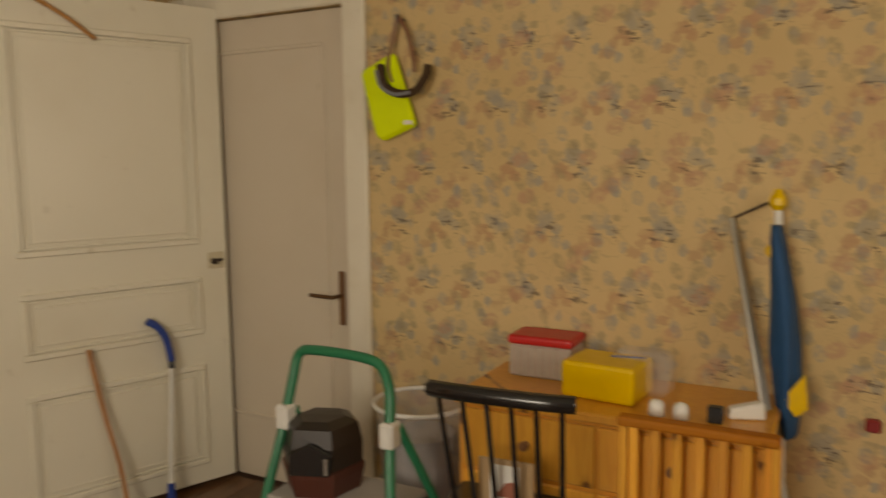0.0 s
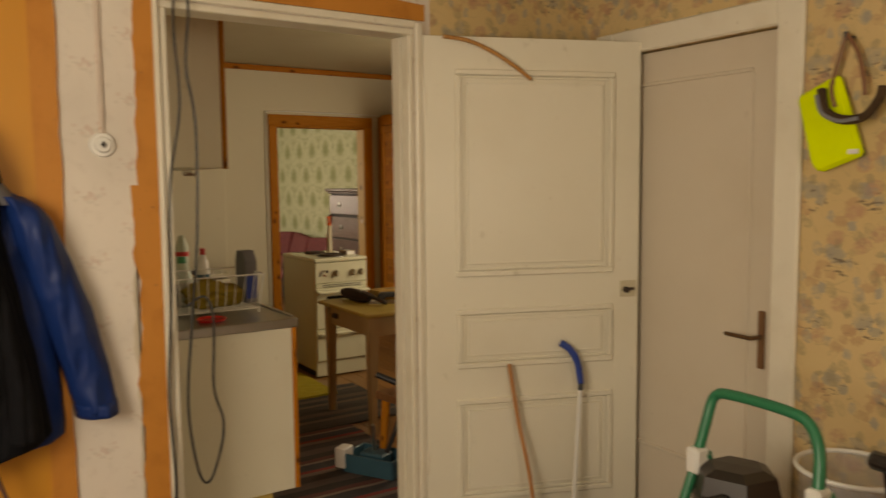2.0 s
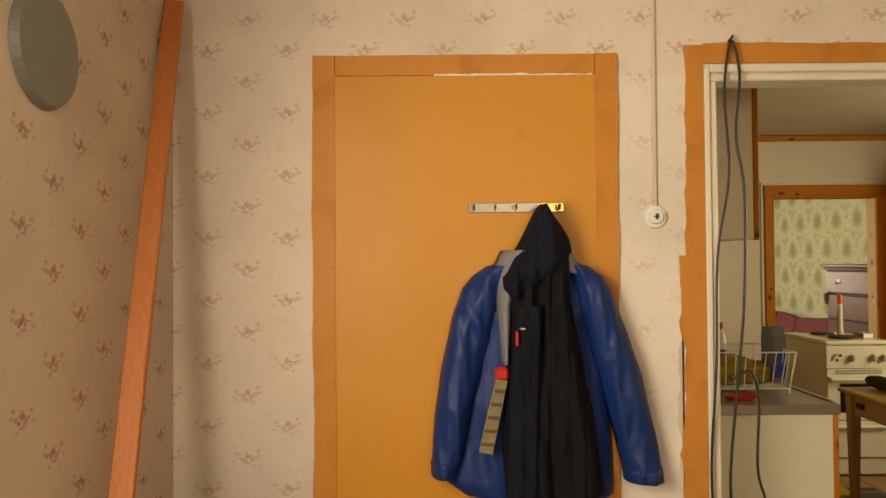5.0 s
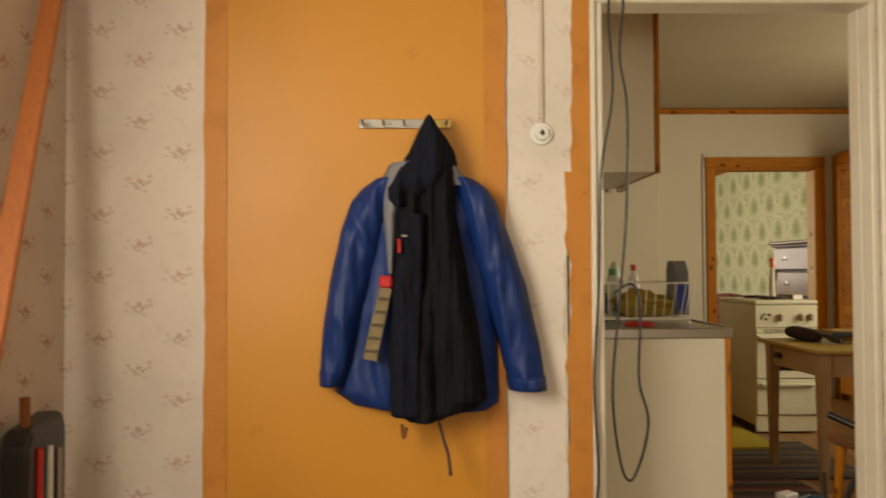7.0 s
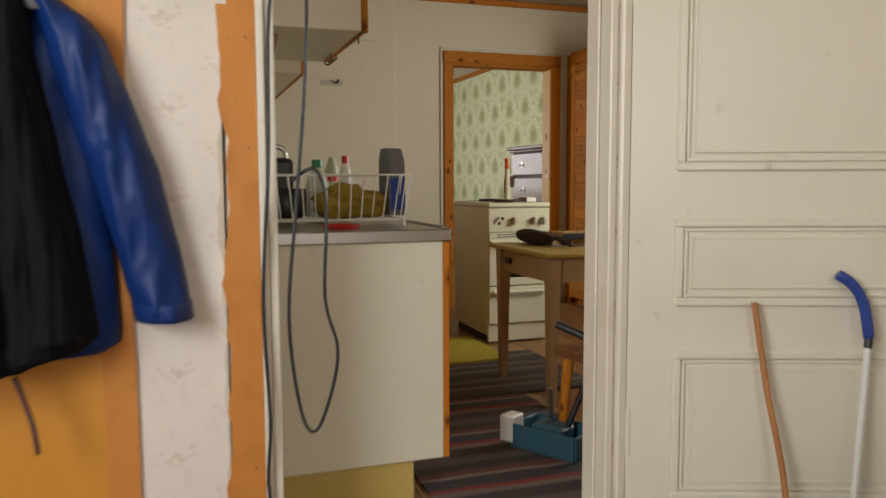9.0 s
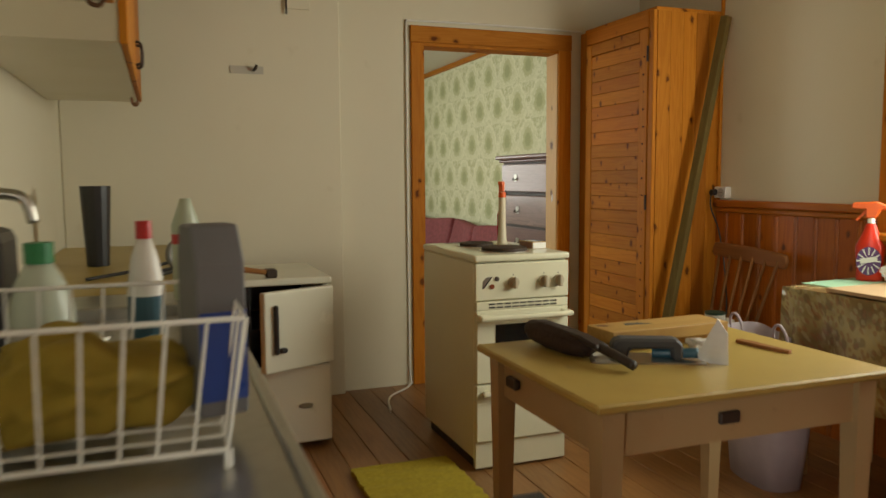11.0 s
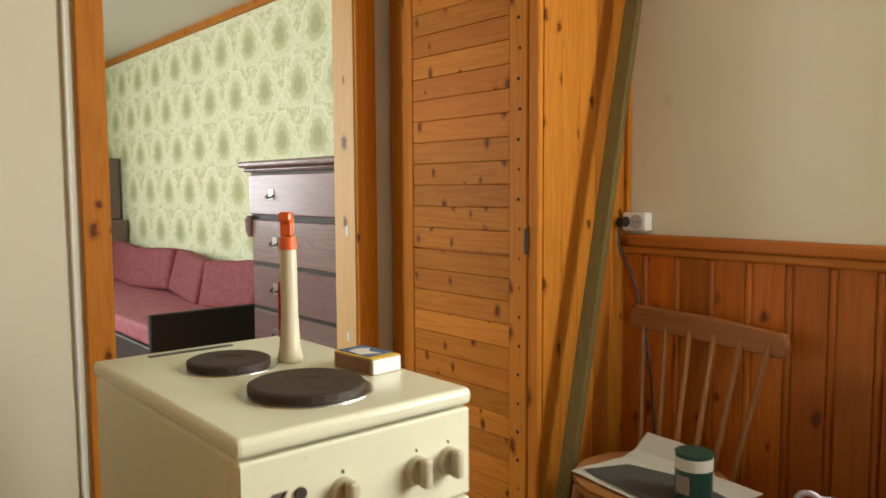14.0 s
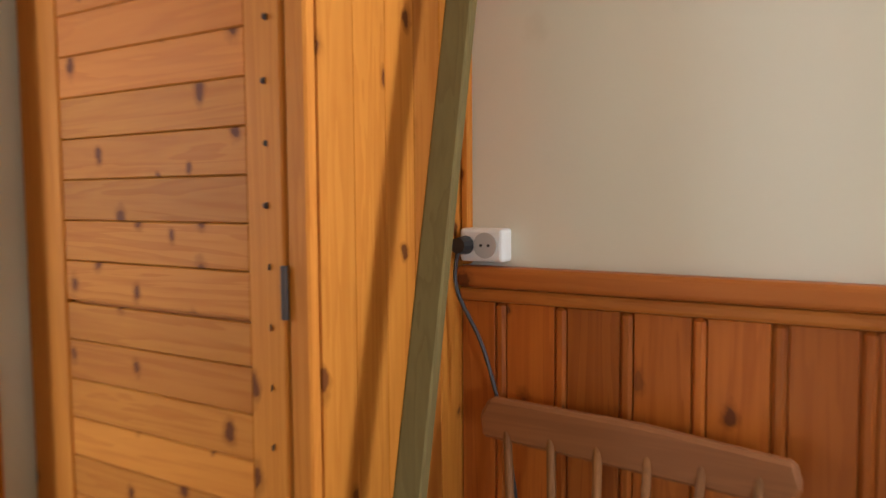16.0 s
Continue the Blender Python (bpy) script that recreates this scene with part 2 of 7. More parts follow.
def paper_damask(name):
    """Cream wallpaper with rows of olive damask teardrops."""
    n = Nodes(name)
    p = n.pos()
    x, y, z = n.sep(p)
    u = n.m("ADD", x, y)
    wob = n.noise(p, 38, 4, 0.65)
    w, h = 0.455, 0.342
    gx, gy = grid(n, n.m("ADD", u, 4.659 + 20.5 * w), n.m("ADD", z, 6.5 * h - 2.27), w, h)
    ang = n.m("ARCTAN2", gx, n.m("ADD", gy, 0.03))
    lobe = n.m("MULTIPLY_ADD", n.m("COSINE", n.m("MULTIPLY", ang, 9.0)), 0.10, 1.0)
    drop = n.m("MULTIPLY", n.m("MULTIPLY", gx, n.m("MULTIPLY_ADD", gy, 2.4, 1.0)), lobe)
    fine = n.noise(p, 90, 3, 0.6)
    c = n.mix(n.step(wob, 0.42, 0.6), (0.47, 0.48, 0.26), (0.68, 0.68, 0.46))
    stem = n.step(n.m("ABSOLUTE", n.m("SUBTRACT", n.noise(p, 22, 2, 0.5, 1.0), 0.5)), 0.03, 0.012)
    c = n.mix(n.m("MULTIPLY", stem, 0.22), c, (0.45, 0.46, 0.25))
    c = n.mix(n.m("MULTIPLY", blob(n, drop, gy, 0, 0.0, 0.21, 0.20, fine, 0.9), 0.95), c, (0.76, 0.75, 0.55))
    c = n.mix(n.m("MULTIPLY", blob(n, drop, gy, 0, -0.005, 0.175, 0.172, fine, 0.8), 0.8), c, (0.55, 0.56, 0.33))
    c = n.mix(n.m("MULTIPLY", blob(n, drop, gy, 0, -0.012, 0.135, 0.138, wob, 1.2), 0.8), c, (0.72, 0.72, 0.51))
    c = n.mix(n.m("MULTIPLY", blob(n, drop, gy, 0, -0.012, 0.112, 0.122, fine, 0.8), 0.9), c, (0.43, 0.44, 0.22))
    c = n.mix(n.m("MULTIPLY", blob(n, drop, gy, 0, -0.02, 0.06, 0.068, fine, 0.6), 0.75), c, (0.31, 0.33, 0.15))
    c = n.mix(n.m("MULTIPLY", n.noise(p, 3, 3), 0.2), c, (0.55, 0.54, 0.36))
    return n.done(c, 0.75)


def stripes(name, bands, axis, period):
    """Woven rag rug: cross stripes with a weave."""
    n = Nodes(name)
    p = n.pos()
    s = n.sep(p)["xyz".index(axis)]
    wob = n.noise(p, 30, 2)
    f = n.m("FRACT", n.m("ADD", n.m("DIVIDE", s, period), n.m("MULTIPLY", wob, 0.012)))
    c = bands[0][1]
    for start, colour in bands[1:]:
        c = n.mix(n.step(f, start - 0.006, start + 0.006), c, colour)
    weave = n.noise(n.scaled(p, (160, 60, 160)), 1.0, 2)
    c = n.mix(n.m("MULTIPLY", weave, 0.5), c, (0.04, 0.032, 0.026))
    n.bump(n.m("ADD", weave, wob), 0.7, 0.004)
    return n.done(c, 0.95)


M_FLORAL = paper_floral("floral_wallpaper")
M_SPRIG = paper_sprig("sprig_wallpaper")
M_SPRIG_WORN = paper_sprig("worn_sprig_wallpaper", (0.74, 0.65, 0.565), 0.62)
M_SPRIG_BARE = paper_sprig("faded_sprig_wallpaper", (0.76, 0.69, 0.61), 0.28)
M_DAMASK = paper_damask("damask_wallpaper")
M_ORANGE = paint("ochre_board", (0.62, 0.265, 0.035), 0.45, 0.3, (0.35, 0.13, 0.02), 1.6)
M_ORANGE_OLD = paint("worn_ochre_strip", (0.58, 0.225, 0.04), 0.6, 0.85, (0.22, 0.09, 0.03), 9)
M_TORN = paint("torn_paper", (0.62, 0.55, 0.44), 0.85, 0.5)
M_CREAM = paint("cream_door_paint", (0.76, 0.715, 0.59), 0.35, 0.25, (0.32, 0.24, 0.12), 2.2)
M_BEIGE = paint("beige_door_paint", (0.63, 0.55, 0.44), 0.4, 0.25, (0.35, 0.27, 0.18), 2.2)
M_CASING = paint("casing_paint", (0.76, 0.705, 0.585), 0.38, 0.3, (0.34, 0.24, 0.13), 7)
M_KWALL = paint("kitchen_wall", (0.66, 0.615, 0.475), 0.6, 0.22, (0.50, 0.44, 0.30), 1.2, 0.25, 90)
M_CEIL = paint("ceiling_paint", (0.60, 0.58, 0.48), 0.6, 0.2)
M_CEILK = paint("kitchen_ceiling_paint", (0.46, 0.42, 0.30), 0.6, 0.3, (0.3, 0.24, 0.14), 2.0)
M_WHITE = paint("white_enamel", (0.70, 0.70, 0.58), 0.25, 0.12, (0.3, 0.26, 0.18), 3)
M_STOVE = paint("cream_enamel", (0.68, 0.67, 0.50), 0.22, 0.14, (0.3, 0.24, 0.14), 4)
M_PINE = timber("pine_lacquer_level", (0.53, 0.208, 0.027), (0.37, 0.112, 0.010), "x", 0.5, 1.0, 0.0, 11.5, spec=0.1)
M_PINEZ = timber("pine_lacquer_upright", (0.51, 0.20, 0.025), (0.37, 0.118, 0.011), "z", 0.5, 1.0, 0.0, 9.5, spec=0.1)
M_WAINS = timber("wainscot_pine", (0.45, 0.130, 0.013), (0.28, 0.064, 0.006), "z", 0.36, 1.0, 0.0, 11.0, spec=0.3)
M_DADO = timber("dado_pine", (0.46, 0.155, 0.021), (0.33, 0.095, 0.012), "x", 0.42, 1.0, 0.0, 6.0, spec=0.3)
M_PINEY = timber("pine_lacquer_cross", (0.47, 0.19, 0.03), (0.35, 0.12, 0.016), "y", 0.55, 1.0, 0.0, 9.0, spec=0.08)
# Paler pine for one jamb; parlour light is painted into its colour.
M_JAMB_LIT = timber("lit_jamb_pine", (0.80, 0.55, 0.19), (0.62, 0.37, 0.10), "z", 0.5, 1.0, 0.0, 8.0)
M_RAW = timber("raw_pine", (0.54, 0.33, 0.085), (0.40, 0.21, 0.045), "y", 0.6, 1.0, 0.0, 9.0)
M_FLOOR = timber("floor_boards", (0.16, 0.075, 0.032), (0.075, 0.033, 0.014), "y", 0.4, 1.0, 0.2)
M_FLOORK = timber("kitchen_floor_boards", (0.32, 0.165, 0.06), (0.19, 0.09, 0.032), "x", 0.4, 1.0, 0.1)
M_DARKWOOD = timber("dark_oak", (0.16, 0.10, 0.08), (0.07, 0.04, 0.03), "x", 0.3, 1.2, 0.6)
M_OLDOAK = timber("greyed_oak", (0.21, 0.125, 0.11), (0.09, 0.05, 0.045), "x", 0.34, 1.2, 0.35)
M_BLACKWOOD = timber("black_stained_wood", (0.028, 0.017, 0.013), (0.012, 0.008, 0.006), "x", 0.5, 1.2, 0.0)
M_CHAIRZ = timber("worn_spindle_wood", (0.27, 0.115, 0.033), (0.16, 0.062, 0.016), "z", 0.6, 1.2, 0.0, spec=0.25)
M_BROWNWOOD = timber("brown_wood", (0.24, 0.115, 0.05), (0.11, 0.045, 0.018), "z", 0.4, 1.2, 0.2)
M_CHAIR = timber("worn_chair_wood", (0.27, 0.115, 0.033), (0.16, 0.062, 0.016), "x", 0.6, 1.2, 0.0, spec=0.25)
M_STICK = timber("bare_stick_wood", (0.44, 0.21, 0.065), (0.28, 0.115, 0.03), "z", 0.55, 1.2)
M_BEAM = timber("green_grey_plank", (0.19, 0.15, 0.045), (0.11, 0.08, 0.022), "z", 0.8, spec=0.15)
M_REDPLANK = timber("red_plank", (0.56, 0.195, 0.062), (0.42, 0.12, 0.036), "z", 0.55)
M_CHEST = timber("pine_chest", (0.84, 0.42, 0.065), (0.62, 0.25, 0.03), "z", 0.35, 1.0, 0.3, 7.0)
M_STEEL = plain("brushed_steel", (0.50, 0.49, 0.45), 0.32, 1.0, 0.15, 60)
M_CHROME = plain("polished_metal", (0.52, 0.50, 0.45), 0.32, 1.0, 0.2)
M_BRASS = plain("brass", (0.62, 0.45, 0.16), 0.25, 1.0, 0.2)
M_BLACK = plain("black_plastic", (0.018, 0.018, 0.019), 0.4)
M_GLOSSBLACK = plain("black_lacquer", (0.012, 0.011, 0.011), 0.22, coat=0.4)
M_IRON = plain("cast_iron", (0.055, 0.036, 0.026), 0.6, 0.2, 0.3, 40)
M_GLASSDARK = plain("oven_glass", (0.012, 0.012, 0.011), 0.1)
M_LABELWHITE = plain("white_plastic", (0.80, 0.79, 0.74), 0.35)
M_RED = plain("red_plastic", (0.55, 0.02, 0.02), 0.35)
M_ORANGEPLAST = plain("orange_plastic", (0.80, 0.13, 0.02), 0.35)
M_YELLOW = plain("yellow_wrap", (0.82, 0.52, 0.012), 0.35)
M_BRONZE = plain("dark_bronze", (0.16, 0.08, 0.035), 0.4, 0.6, 0.2)
M_NEON = plain("neon_yellow_cloth", (0.74, 0.90, 0.015), 0.7)
M_BLUEVINYL = plain("blue_oilskin", (0.004, 0.032, 0.165), 0.48, 0.0, 0.35, 9, 0.25, spec=0.3)
M_NAVY = plain("navy_cloth", (0.006, 0.008, 0.017), 0.9, 0.0, 0.3, 30, 0.3, spec=0.2)
M_DARKCLOTH = plain("black_cloth", (0.007, 0.007, 0.009), 0.92, 0.0, 0.3, 30, 0.3, spec=0.2)
M_GREYCLOTH = plain("grey_fleece", (0.20, 0.20, 0.22), 0.9)
M_GREEN = plain("green_tube_paint", (0.01, 0.19, 0.09), 0.3)
M_FLAGBLUE = plain("blue_flag_cloth", (0.006, 0.075, 0.20), 0.7)
M_SKYBLUE = plain("blue_plastic", (0.02, 0.06, 0.30), 0.3)
M_TEAL = plain("teal_plastic", (0.035, 0.11, 0.15), 0.4)
M_BURGUNDY = plain("burgundy_velvet", (0.30, 0.055, 0.06), 0.75, 0.0, 0.7, 34, 0.4)
M_ROSE = plain("rose_patterned_velvet", (0.45, 0.13, 0.15), 0.7, 0.0, 0.6, 18)
M_CLEAR = Nodes("clear_plastic").done((0.8, 0.8, 0.8), 0.12, alpha=0.16)
M_WINGLASS = Nodes("window_glass").done((0.9, 0.95, 0.95), 0.02, alpha=0.12)
M_PAPER = plain("newsprint", (0.50, 0.47, 0.40), 0.8)
M_INK = plain("printed_picture", (0.06, 0.06, 0.055), 0.7)
M_CARD = plain("cardboard", (0.45, 0.30, 0.16), 0.8)
M_LILAC = plain("lilac_cloth_bag", (0.44, 0.385, 0.42), 0.85)
M_MINT = plain("mint_paper", (0.36, 0.62, 0.42), 0.6)
M_YELLOWMAT = plain("yellow_mat", (0.48, 0.38, 0.03), 0.95, 0.0, 0.5, 60, 0.6)
M_PALEWOOD = paint("pale_table_paint", (0.42, 0.30, 0.15), 0.5, 0.4, (0.3, 0.2, 0.1), 4)
M_TABLETOP = paint("yellow_table_top", (0.40, 0.285, 0.075), 0.4, 0.4, (0.3, 0.22, 0.1), 4)
M_YELLOWBOARD = paint("yellow_plinth", (0.58, 0.43, 0.13), 0.5, 0.3)
M_KICK = paint("cabinet_front", (0.70, 0.66, 0.53), 0.35, 0.15)
M_RUG = stripes("striped_rag_rug", ((0, (0.05, 0.045, 0.04)), (0.16, (0.16, 0.06, 0.05)), (0.26, (0.30, 0.24, 0.19)), (0.31, (0.05, 0.05, 0.055)), (0.5, (0.28, 0.035, 0.03)), (0.57, (0.20, 0.16, 0.13)), (0.66, (0.06, 0.05, 0.05)), (0.84, (0.13, 0.10, 0.09))), "x", 0.42)
M_RUG2 = stripes("dark_rag_rug", ((0, (0.06, 0.05, 0.04)), (0.2, (0.14, 0.10, 0.07)), (0.4, (0.05, 0.045, 0.04)), (0.6, (0.17, 0.12, 0.08)), (0.75, (0.07, 0.06, 0.05))), "x", 0.30)
def oilcloth(name):
    """Yellow-green oilcloth printed with brown leaves."""
    n = Nodes(name)
    p = n.pos()
    x, y, z = n.sep(p)
    wob = n.noise(p, 30, 4, 0.6)
    c = n.mix(n.step(n.noise(p, 5, 4), 0.35, 0.65), (0.42, 0.34, 0.15), (0.17, 0.11, 0.04))
    for k, (sc, colour) in enumerate(((16.0, (0.10, 0.05, 0.02)), (27.0, (0.36, 0.31, 0.17)), (34.0, (0.24, 0.10, 0.04)))):
        d, pick = n.voro(n.comb(n.m("ADD", n.m("MULTIPLY", x, 1.3), n.m("MULTIPLY", z, 0.5)), n.m("ADD", y, n.m("MULTIPLY_ADD", z, 0.9, 1.7 * k)), 0.0), sc)
        d = n.m("ADD", d, n.m("MULTIPLY", n.m("SUBTRACT", wob, 0.5), 0.6))
        c = n.mix(n.m("MULTIPLY", n.m("MULTIPLY", n.step(d, 0.38, 0.28), n.step(n.sep(pick)[0], 0.3, 0.34)), 0.55), c, colour)
    n.bump(wob, 0.3, 0.003)
    return n.done(c, 0.14)


M_OILCLOTH = oilcloth("patterned_oilcloth")

# ---- mesh helpers ----
def part(name, bm, material, parent=None, label="", smooth=False):
    me = bpy.data.meshes.new(name)
    if smooth:
        for f in bm.faces:
            f.smooth = True
    bm.to_mesh(me)
    bm.free()
    me.materials.append(material)
    ob = new(name, me)
    if parent is not None:
        ob.parent = parent
    if label:
        ob["label"] = label
    return ob


def thing(name, label, category, place=(0, 0, 0), turn=0.0, group="", kind=""):
    ob = new(name)
    ob.matrix_world = pose(*place, 0, 0, turn)
    return tagged(ob, label, category, group, kind)


def box(x0, x1, y0, y1, z0, z1, bevel=0.0, bm=None, seg=1):
    b = bmesh.new()
    r = bmesh.ops.create_cube(b, size=1)
    bmesh.ops.scale(b, vec=(abs(x1 - x0), abs(y1 - y0), abs(z1 - z0)), verts=r["verts"])
    bmesh.ops.translate(b, vec=((x0 + x1) / 2, (y0 + y1) / 2, (z0 + z1) / 2), verts=r["verts"])
    if bevel:
        bmesh.ops.bevel(b, geom=b.edges[:], offset=bevel, segments=seg, affect="EDGES", profile=0.5)
    return join(bm, b) if bm else b


def join(bm, other):
    me = bpy.data.meshes.new("tmp")
    other.to_mesh(me)
    other.free()
    bm.from_mesh(me)
    bpy.data.meshes.remove(me)
    return bm


def rod(a, b, r0, r1=None, seg=12, bm=None):
    """A tapered round bar from a to b."""
    a, b = Vector(a), Vector(b)
    t = bmesh.new()
    bmesh.ops.create_cone(t, cap_ends=True, segments=seg, radius1=r0, radius2=r0 if r1 is None else r1, depth=(b - a).length)
    q = (b - a).to_track_quat("Z", "Y").to_matrix().to_4x4()
    bmesh.ops.transform(t, matrix=Matrix.Translation((a + b) / 2) @ q, verts=t.verts[:])
    return join(bm, t) if bm else t


def tube(points, r, seg=8, steps=6, closed=False):
    """A smooth round tube through the points."""
    pts = [Vector(p) for p in points]
    line = []
    n = len(pts)
    for i in range(n - 1):
        p0, p1, p2, p3 = pts[max(i - 1, 0)], pts[i], pts[i + 1], pts[min(i + 2, n - 1)]
        for k in range(steps):
            t = k / steps
            line.append(0.5 * ((2 * p1) + (p2 - p0) * t + (2 * p0 - 5 * p1 + 4 * p2 - p3) * t * t + (3 * p1 - p0 - 3 * p2 + p3) * t ** 3))
    line.append(pts[-1])
    b = bmesh.new()
    rings = []
    side = None
    for i, p in enumerate(line):
        d = (line[min(i + 1, len(line) - 1)] - line[max(i - 1, 0)]).normalized()
        if side is None:
            side = d.orthogonal().normalized()
        side = (side - d * side.dot(d)).normalized()
        up = d.cross(side)
        rings.append([b.verts.new(p + r * (math.cos(2 * math.pi * k / seg) * side + math.sin(2 * math.pi * k / seg) * up)) for k in range(seg)])
    for q, s in zip(rings, rings[1:]):
        for k in range(seg):
            b.faces.new((q[k], q[(k + 1) % seg], s[(k + 1) % seg], s[k]))
    b.faces.new(rings[0][::-1])
    b.faces.new(rings[-1])
    return b


def lathe(profile, seg=20, place=(0, 0, 0)):
    """A turned body: (radius, height) pairs from bottom to top."""
    b = bmesh.new()
    rings = []
    for r, z in profile:
        rings.append([b.verts.new((place[0] + r * math.cos(2 * math.pi * k / seg), place[1] + r * math.sin(2 * math.pi * k / seg), place[2] + z)) for k in range(seg)])
    for q, s in zip(rings, rings[1:]):
        for k in range(seg):
            b.faces.new((q[k], q[(k + 1) % seg], s[(k + 1) % seg], s[k]))
    b.faces.new(rings[0][::-1])
    b.faces.new(rings[-1])
    return b


def slab(outline, axis, a, b_, bevel=0.0):
    """A flat outline in the two other axes, given thickness along axis from a to b_."""
    b = bmesh.new()
    i = "xyz".index(axis)

    def at(p, v):
        q = list(p)
        q.insert(i, v)
        return b.verts.new(q)
    lo = [at(p, a) for p in outline]
    hi = [at(p, b_) for p in outline]
    n = len(outline)
    b.faces.new(lo[::-1])
    b.faces.new(hi)
    for k in range(n):
        b.faces.new((lo[k], lo[(k + 1) % n], hi[(k + 1) % n], hi[k]))
    bmesh.ops.recalc_face_normals(b, faces=b.faces[:])
    if bevel:
        bmesh.ops.bevel(b, geom=b.edges[:], offset=bevel, segments=1, affect="EDGES")
    return b


def structure(name, bm, material, label, category="wall"):
    return tagged(part(name, bm, material), label, category, kind="structure")

# ---- the large structure ----
XW, YS, YN, XE = -2.73, -1.23, 2.48, 1.90        # first room
KS, KN, KW = 0.58, 3.92, -6.68                    # kitchen: south, north, west
DOOR_A = (0.575, 1.548, 2.06)                     # opening to the kitchen: y, y, height
DOOR_B = (2.455, 3.355, 1.985)                     # opening to the parlour
HA, HK, HG = 2.50, 2.50, 2.53

y0, y1, hz = DOOR_A
b = box(XW - 0.08, XW, YS - 0.12, 0.255, 0, HA)
box(XW - 0.08, XW, 0.255, 1.63, hz, HA, bm=b)
box(XW - 0.08, XW, y1, 1.63, 0, hz, bm=b)
wall_west = structure("wall_west", b, M_SPRIG_WORN, "pale worn wallpapered wall with small red sprigs")
structure("wall_west_strip", box(XW - 0.08, XW, 0.255, y0, 0, hz), M_SPRIG_BARE, "whitish worn strip of old wallpaper beside the doorway")
structure("wall_west_corner", box(XW - 0.08, XW, 1.63, YN, 0, HA), M_FLORAL, "tan flower-papered wall beside the corner")
b = box(XW - 0.12, -2.53, YN, YN + 0.12, 0, HA)
box(-2.53, -1.737, YN, YN + 0.12, 2.0, HA, bm=b)
box(-1.737, XE + 0.12, YN, YN + 0.12, 0, HA, bm=b)
wall_north = structure("wall_north", b, M_FLORAL, "tan wallpapered wall with faded blue-grey and pink flowers")
wx0, wx1, wz0, wz1 = -1.3, -0.1, 0.95, 2.15
b = box(XW, wx0, YS - 0.12, YS, 0, HA)
box(wx1, XE + 0.12, YS - 0.12, YS, 0, HA, bm=b)
box(wx0, wx1, YS - 0.12, YS, 0, wz0, bm=b)
box(wx0, wx1, YS - 0.12, YS, wz1, HA, bm=b)
structure("wall_south", b, M_SPRIG, "pale wallpapered wall with small red sprigs")
b = box(XE, XE + 0.12, YS, 0.3, 0, HA)
box(XE, XE + 0.12, 1.5, YN, 0, HA, bm=b)
box(XE, XE + 0.12, 0.3, 1.5, 0, wz0, bm=b)
box(XE, XE + 0.12, 0.3, 1.5, wz1, HA, bm=b)
structure("wall_east", b, M_SPRIG, "pale wallpapered wall behind the walker")
structure("ceiling", box(XW, XE, YS, YN, HA, HA + 0.1), M_CEIL, "off-white painted ceiling", "ceiling")
structure("subfloor", box(-12.8, XE + 0.12, YS - 0.12, 4.4, -0.12, -0.022), M_FLOOR, "dark sub-floor under the boards", "floor")

# kitchen shell
b = box(-2.84, -2.812, KS - 0.12, y0, 0, HK)
box(-2.84, -2.812, y1, KN + 0.12, 0, HK, bm=b)
box(-2.84, -2.812, y0, y1, hz, HK, bm=b)
# Unseen side: dark pine is assumed here to cut light bouncing back.
structure("wall_kitchen_east", b, M_WAINS, "unseen kitchen wall round the doorway, in dark pine to absorb bounced light")
structure("wall_kitchen_south", box(KW, -2.84, KS - 0.12, KS, 0, HK), M_KWALL, "cream painted kitchen wall behind the counter")
b = box(KW - 0.12, KW, KS - 0.12, DOOR_B[0], 0, HK)
box(KW - 0.12, KW, DOOR_B[1], KN + 0.12, 0, HK, bm=b)
box(KW - 0.12, KW, DOOR_B[0], DOOR_B[1], DOOR_B[2], HK, bm=b)
structure("wall_kitchen_west", b, M_KWALL, "cream painted kitchen wall round the parlour doorway")
structure("wall_kitchen_breast", box(KW + 0.002, KW + 0.06, KS, 1.97, 0, HK, 0.006), M_KWALL, "slightly proud cream wall panel")
kx0, kx1, kz0, kz1 = -4.78, -3.5, 0.97, 2.15
b = box(KW, kx0, KN, KN + 0.12, 0, HK)
box(kx1, -2.84, KN, KN + 0.12, 0, HK, bm=b)
box(kx0, kx1, KN, KN + 0.12, 0, kz0, bm=b)
box(kx0, kx1, KN, KN + 0.12, kz1, HK, bm=b)
structure("wall_kitchen_north", b, M_KWALL, "cream painted kitchen wall above pine wainscot")
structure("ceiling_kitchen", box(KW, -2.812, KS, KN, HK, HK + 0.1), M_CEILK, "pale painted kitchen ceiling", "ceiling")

# parlour shell
GX, GS, GN = -12.6, 0.45, 4.25
structure("wall_parlour_north", box(GX, KW - 0.12, GN, GN + 0.12, 0, HG), M_DAMASK, "cream wallpapered wall with olive damask medallions")
b = box(GX - 0.12, GX, GS - 0.12, 1.05, 0, HG)
box(GX - 0.12, GX, 2.45, GN + 0.12, 0, HG, bm=b)
box(GX - 0.12, GX, 1.05, 2.45, 0, 0.85, bm=b)
box(GX - 0.12, GX, 1.05, 2.45, 2.15, HG, bm=b)
structure("wall_parlour_west", b, M_DAMASK, "damask wallpapered far wall with a window")
b = box(GX, -10.1, GS - 0.12, GS, 0, HG)
box(-7.7, KW - 0.12, GS - 0.12, GS, 0, HG, bm=b)
box(-10.1, -7.7, GS - 0.12, GS, 0, 0.85, bm=b)
box(-10.1, -7.7, GS - 0.12, GS, 2.2, HG, bm=b)
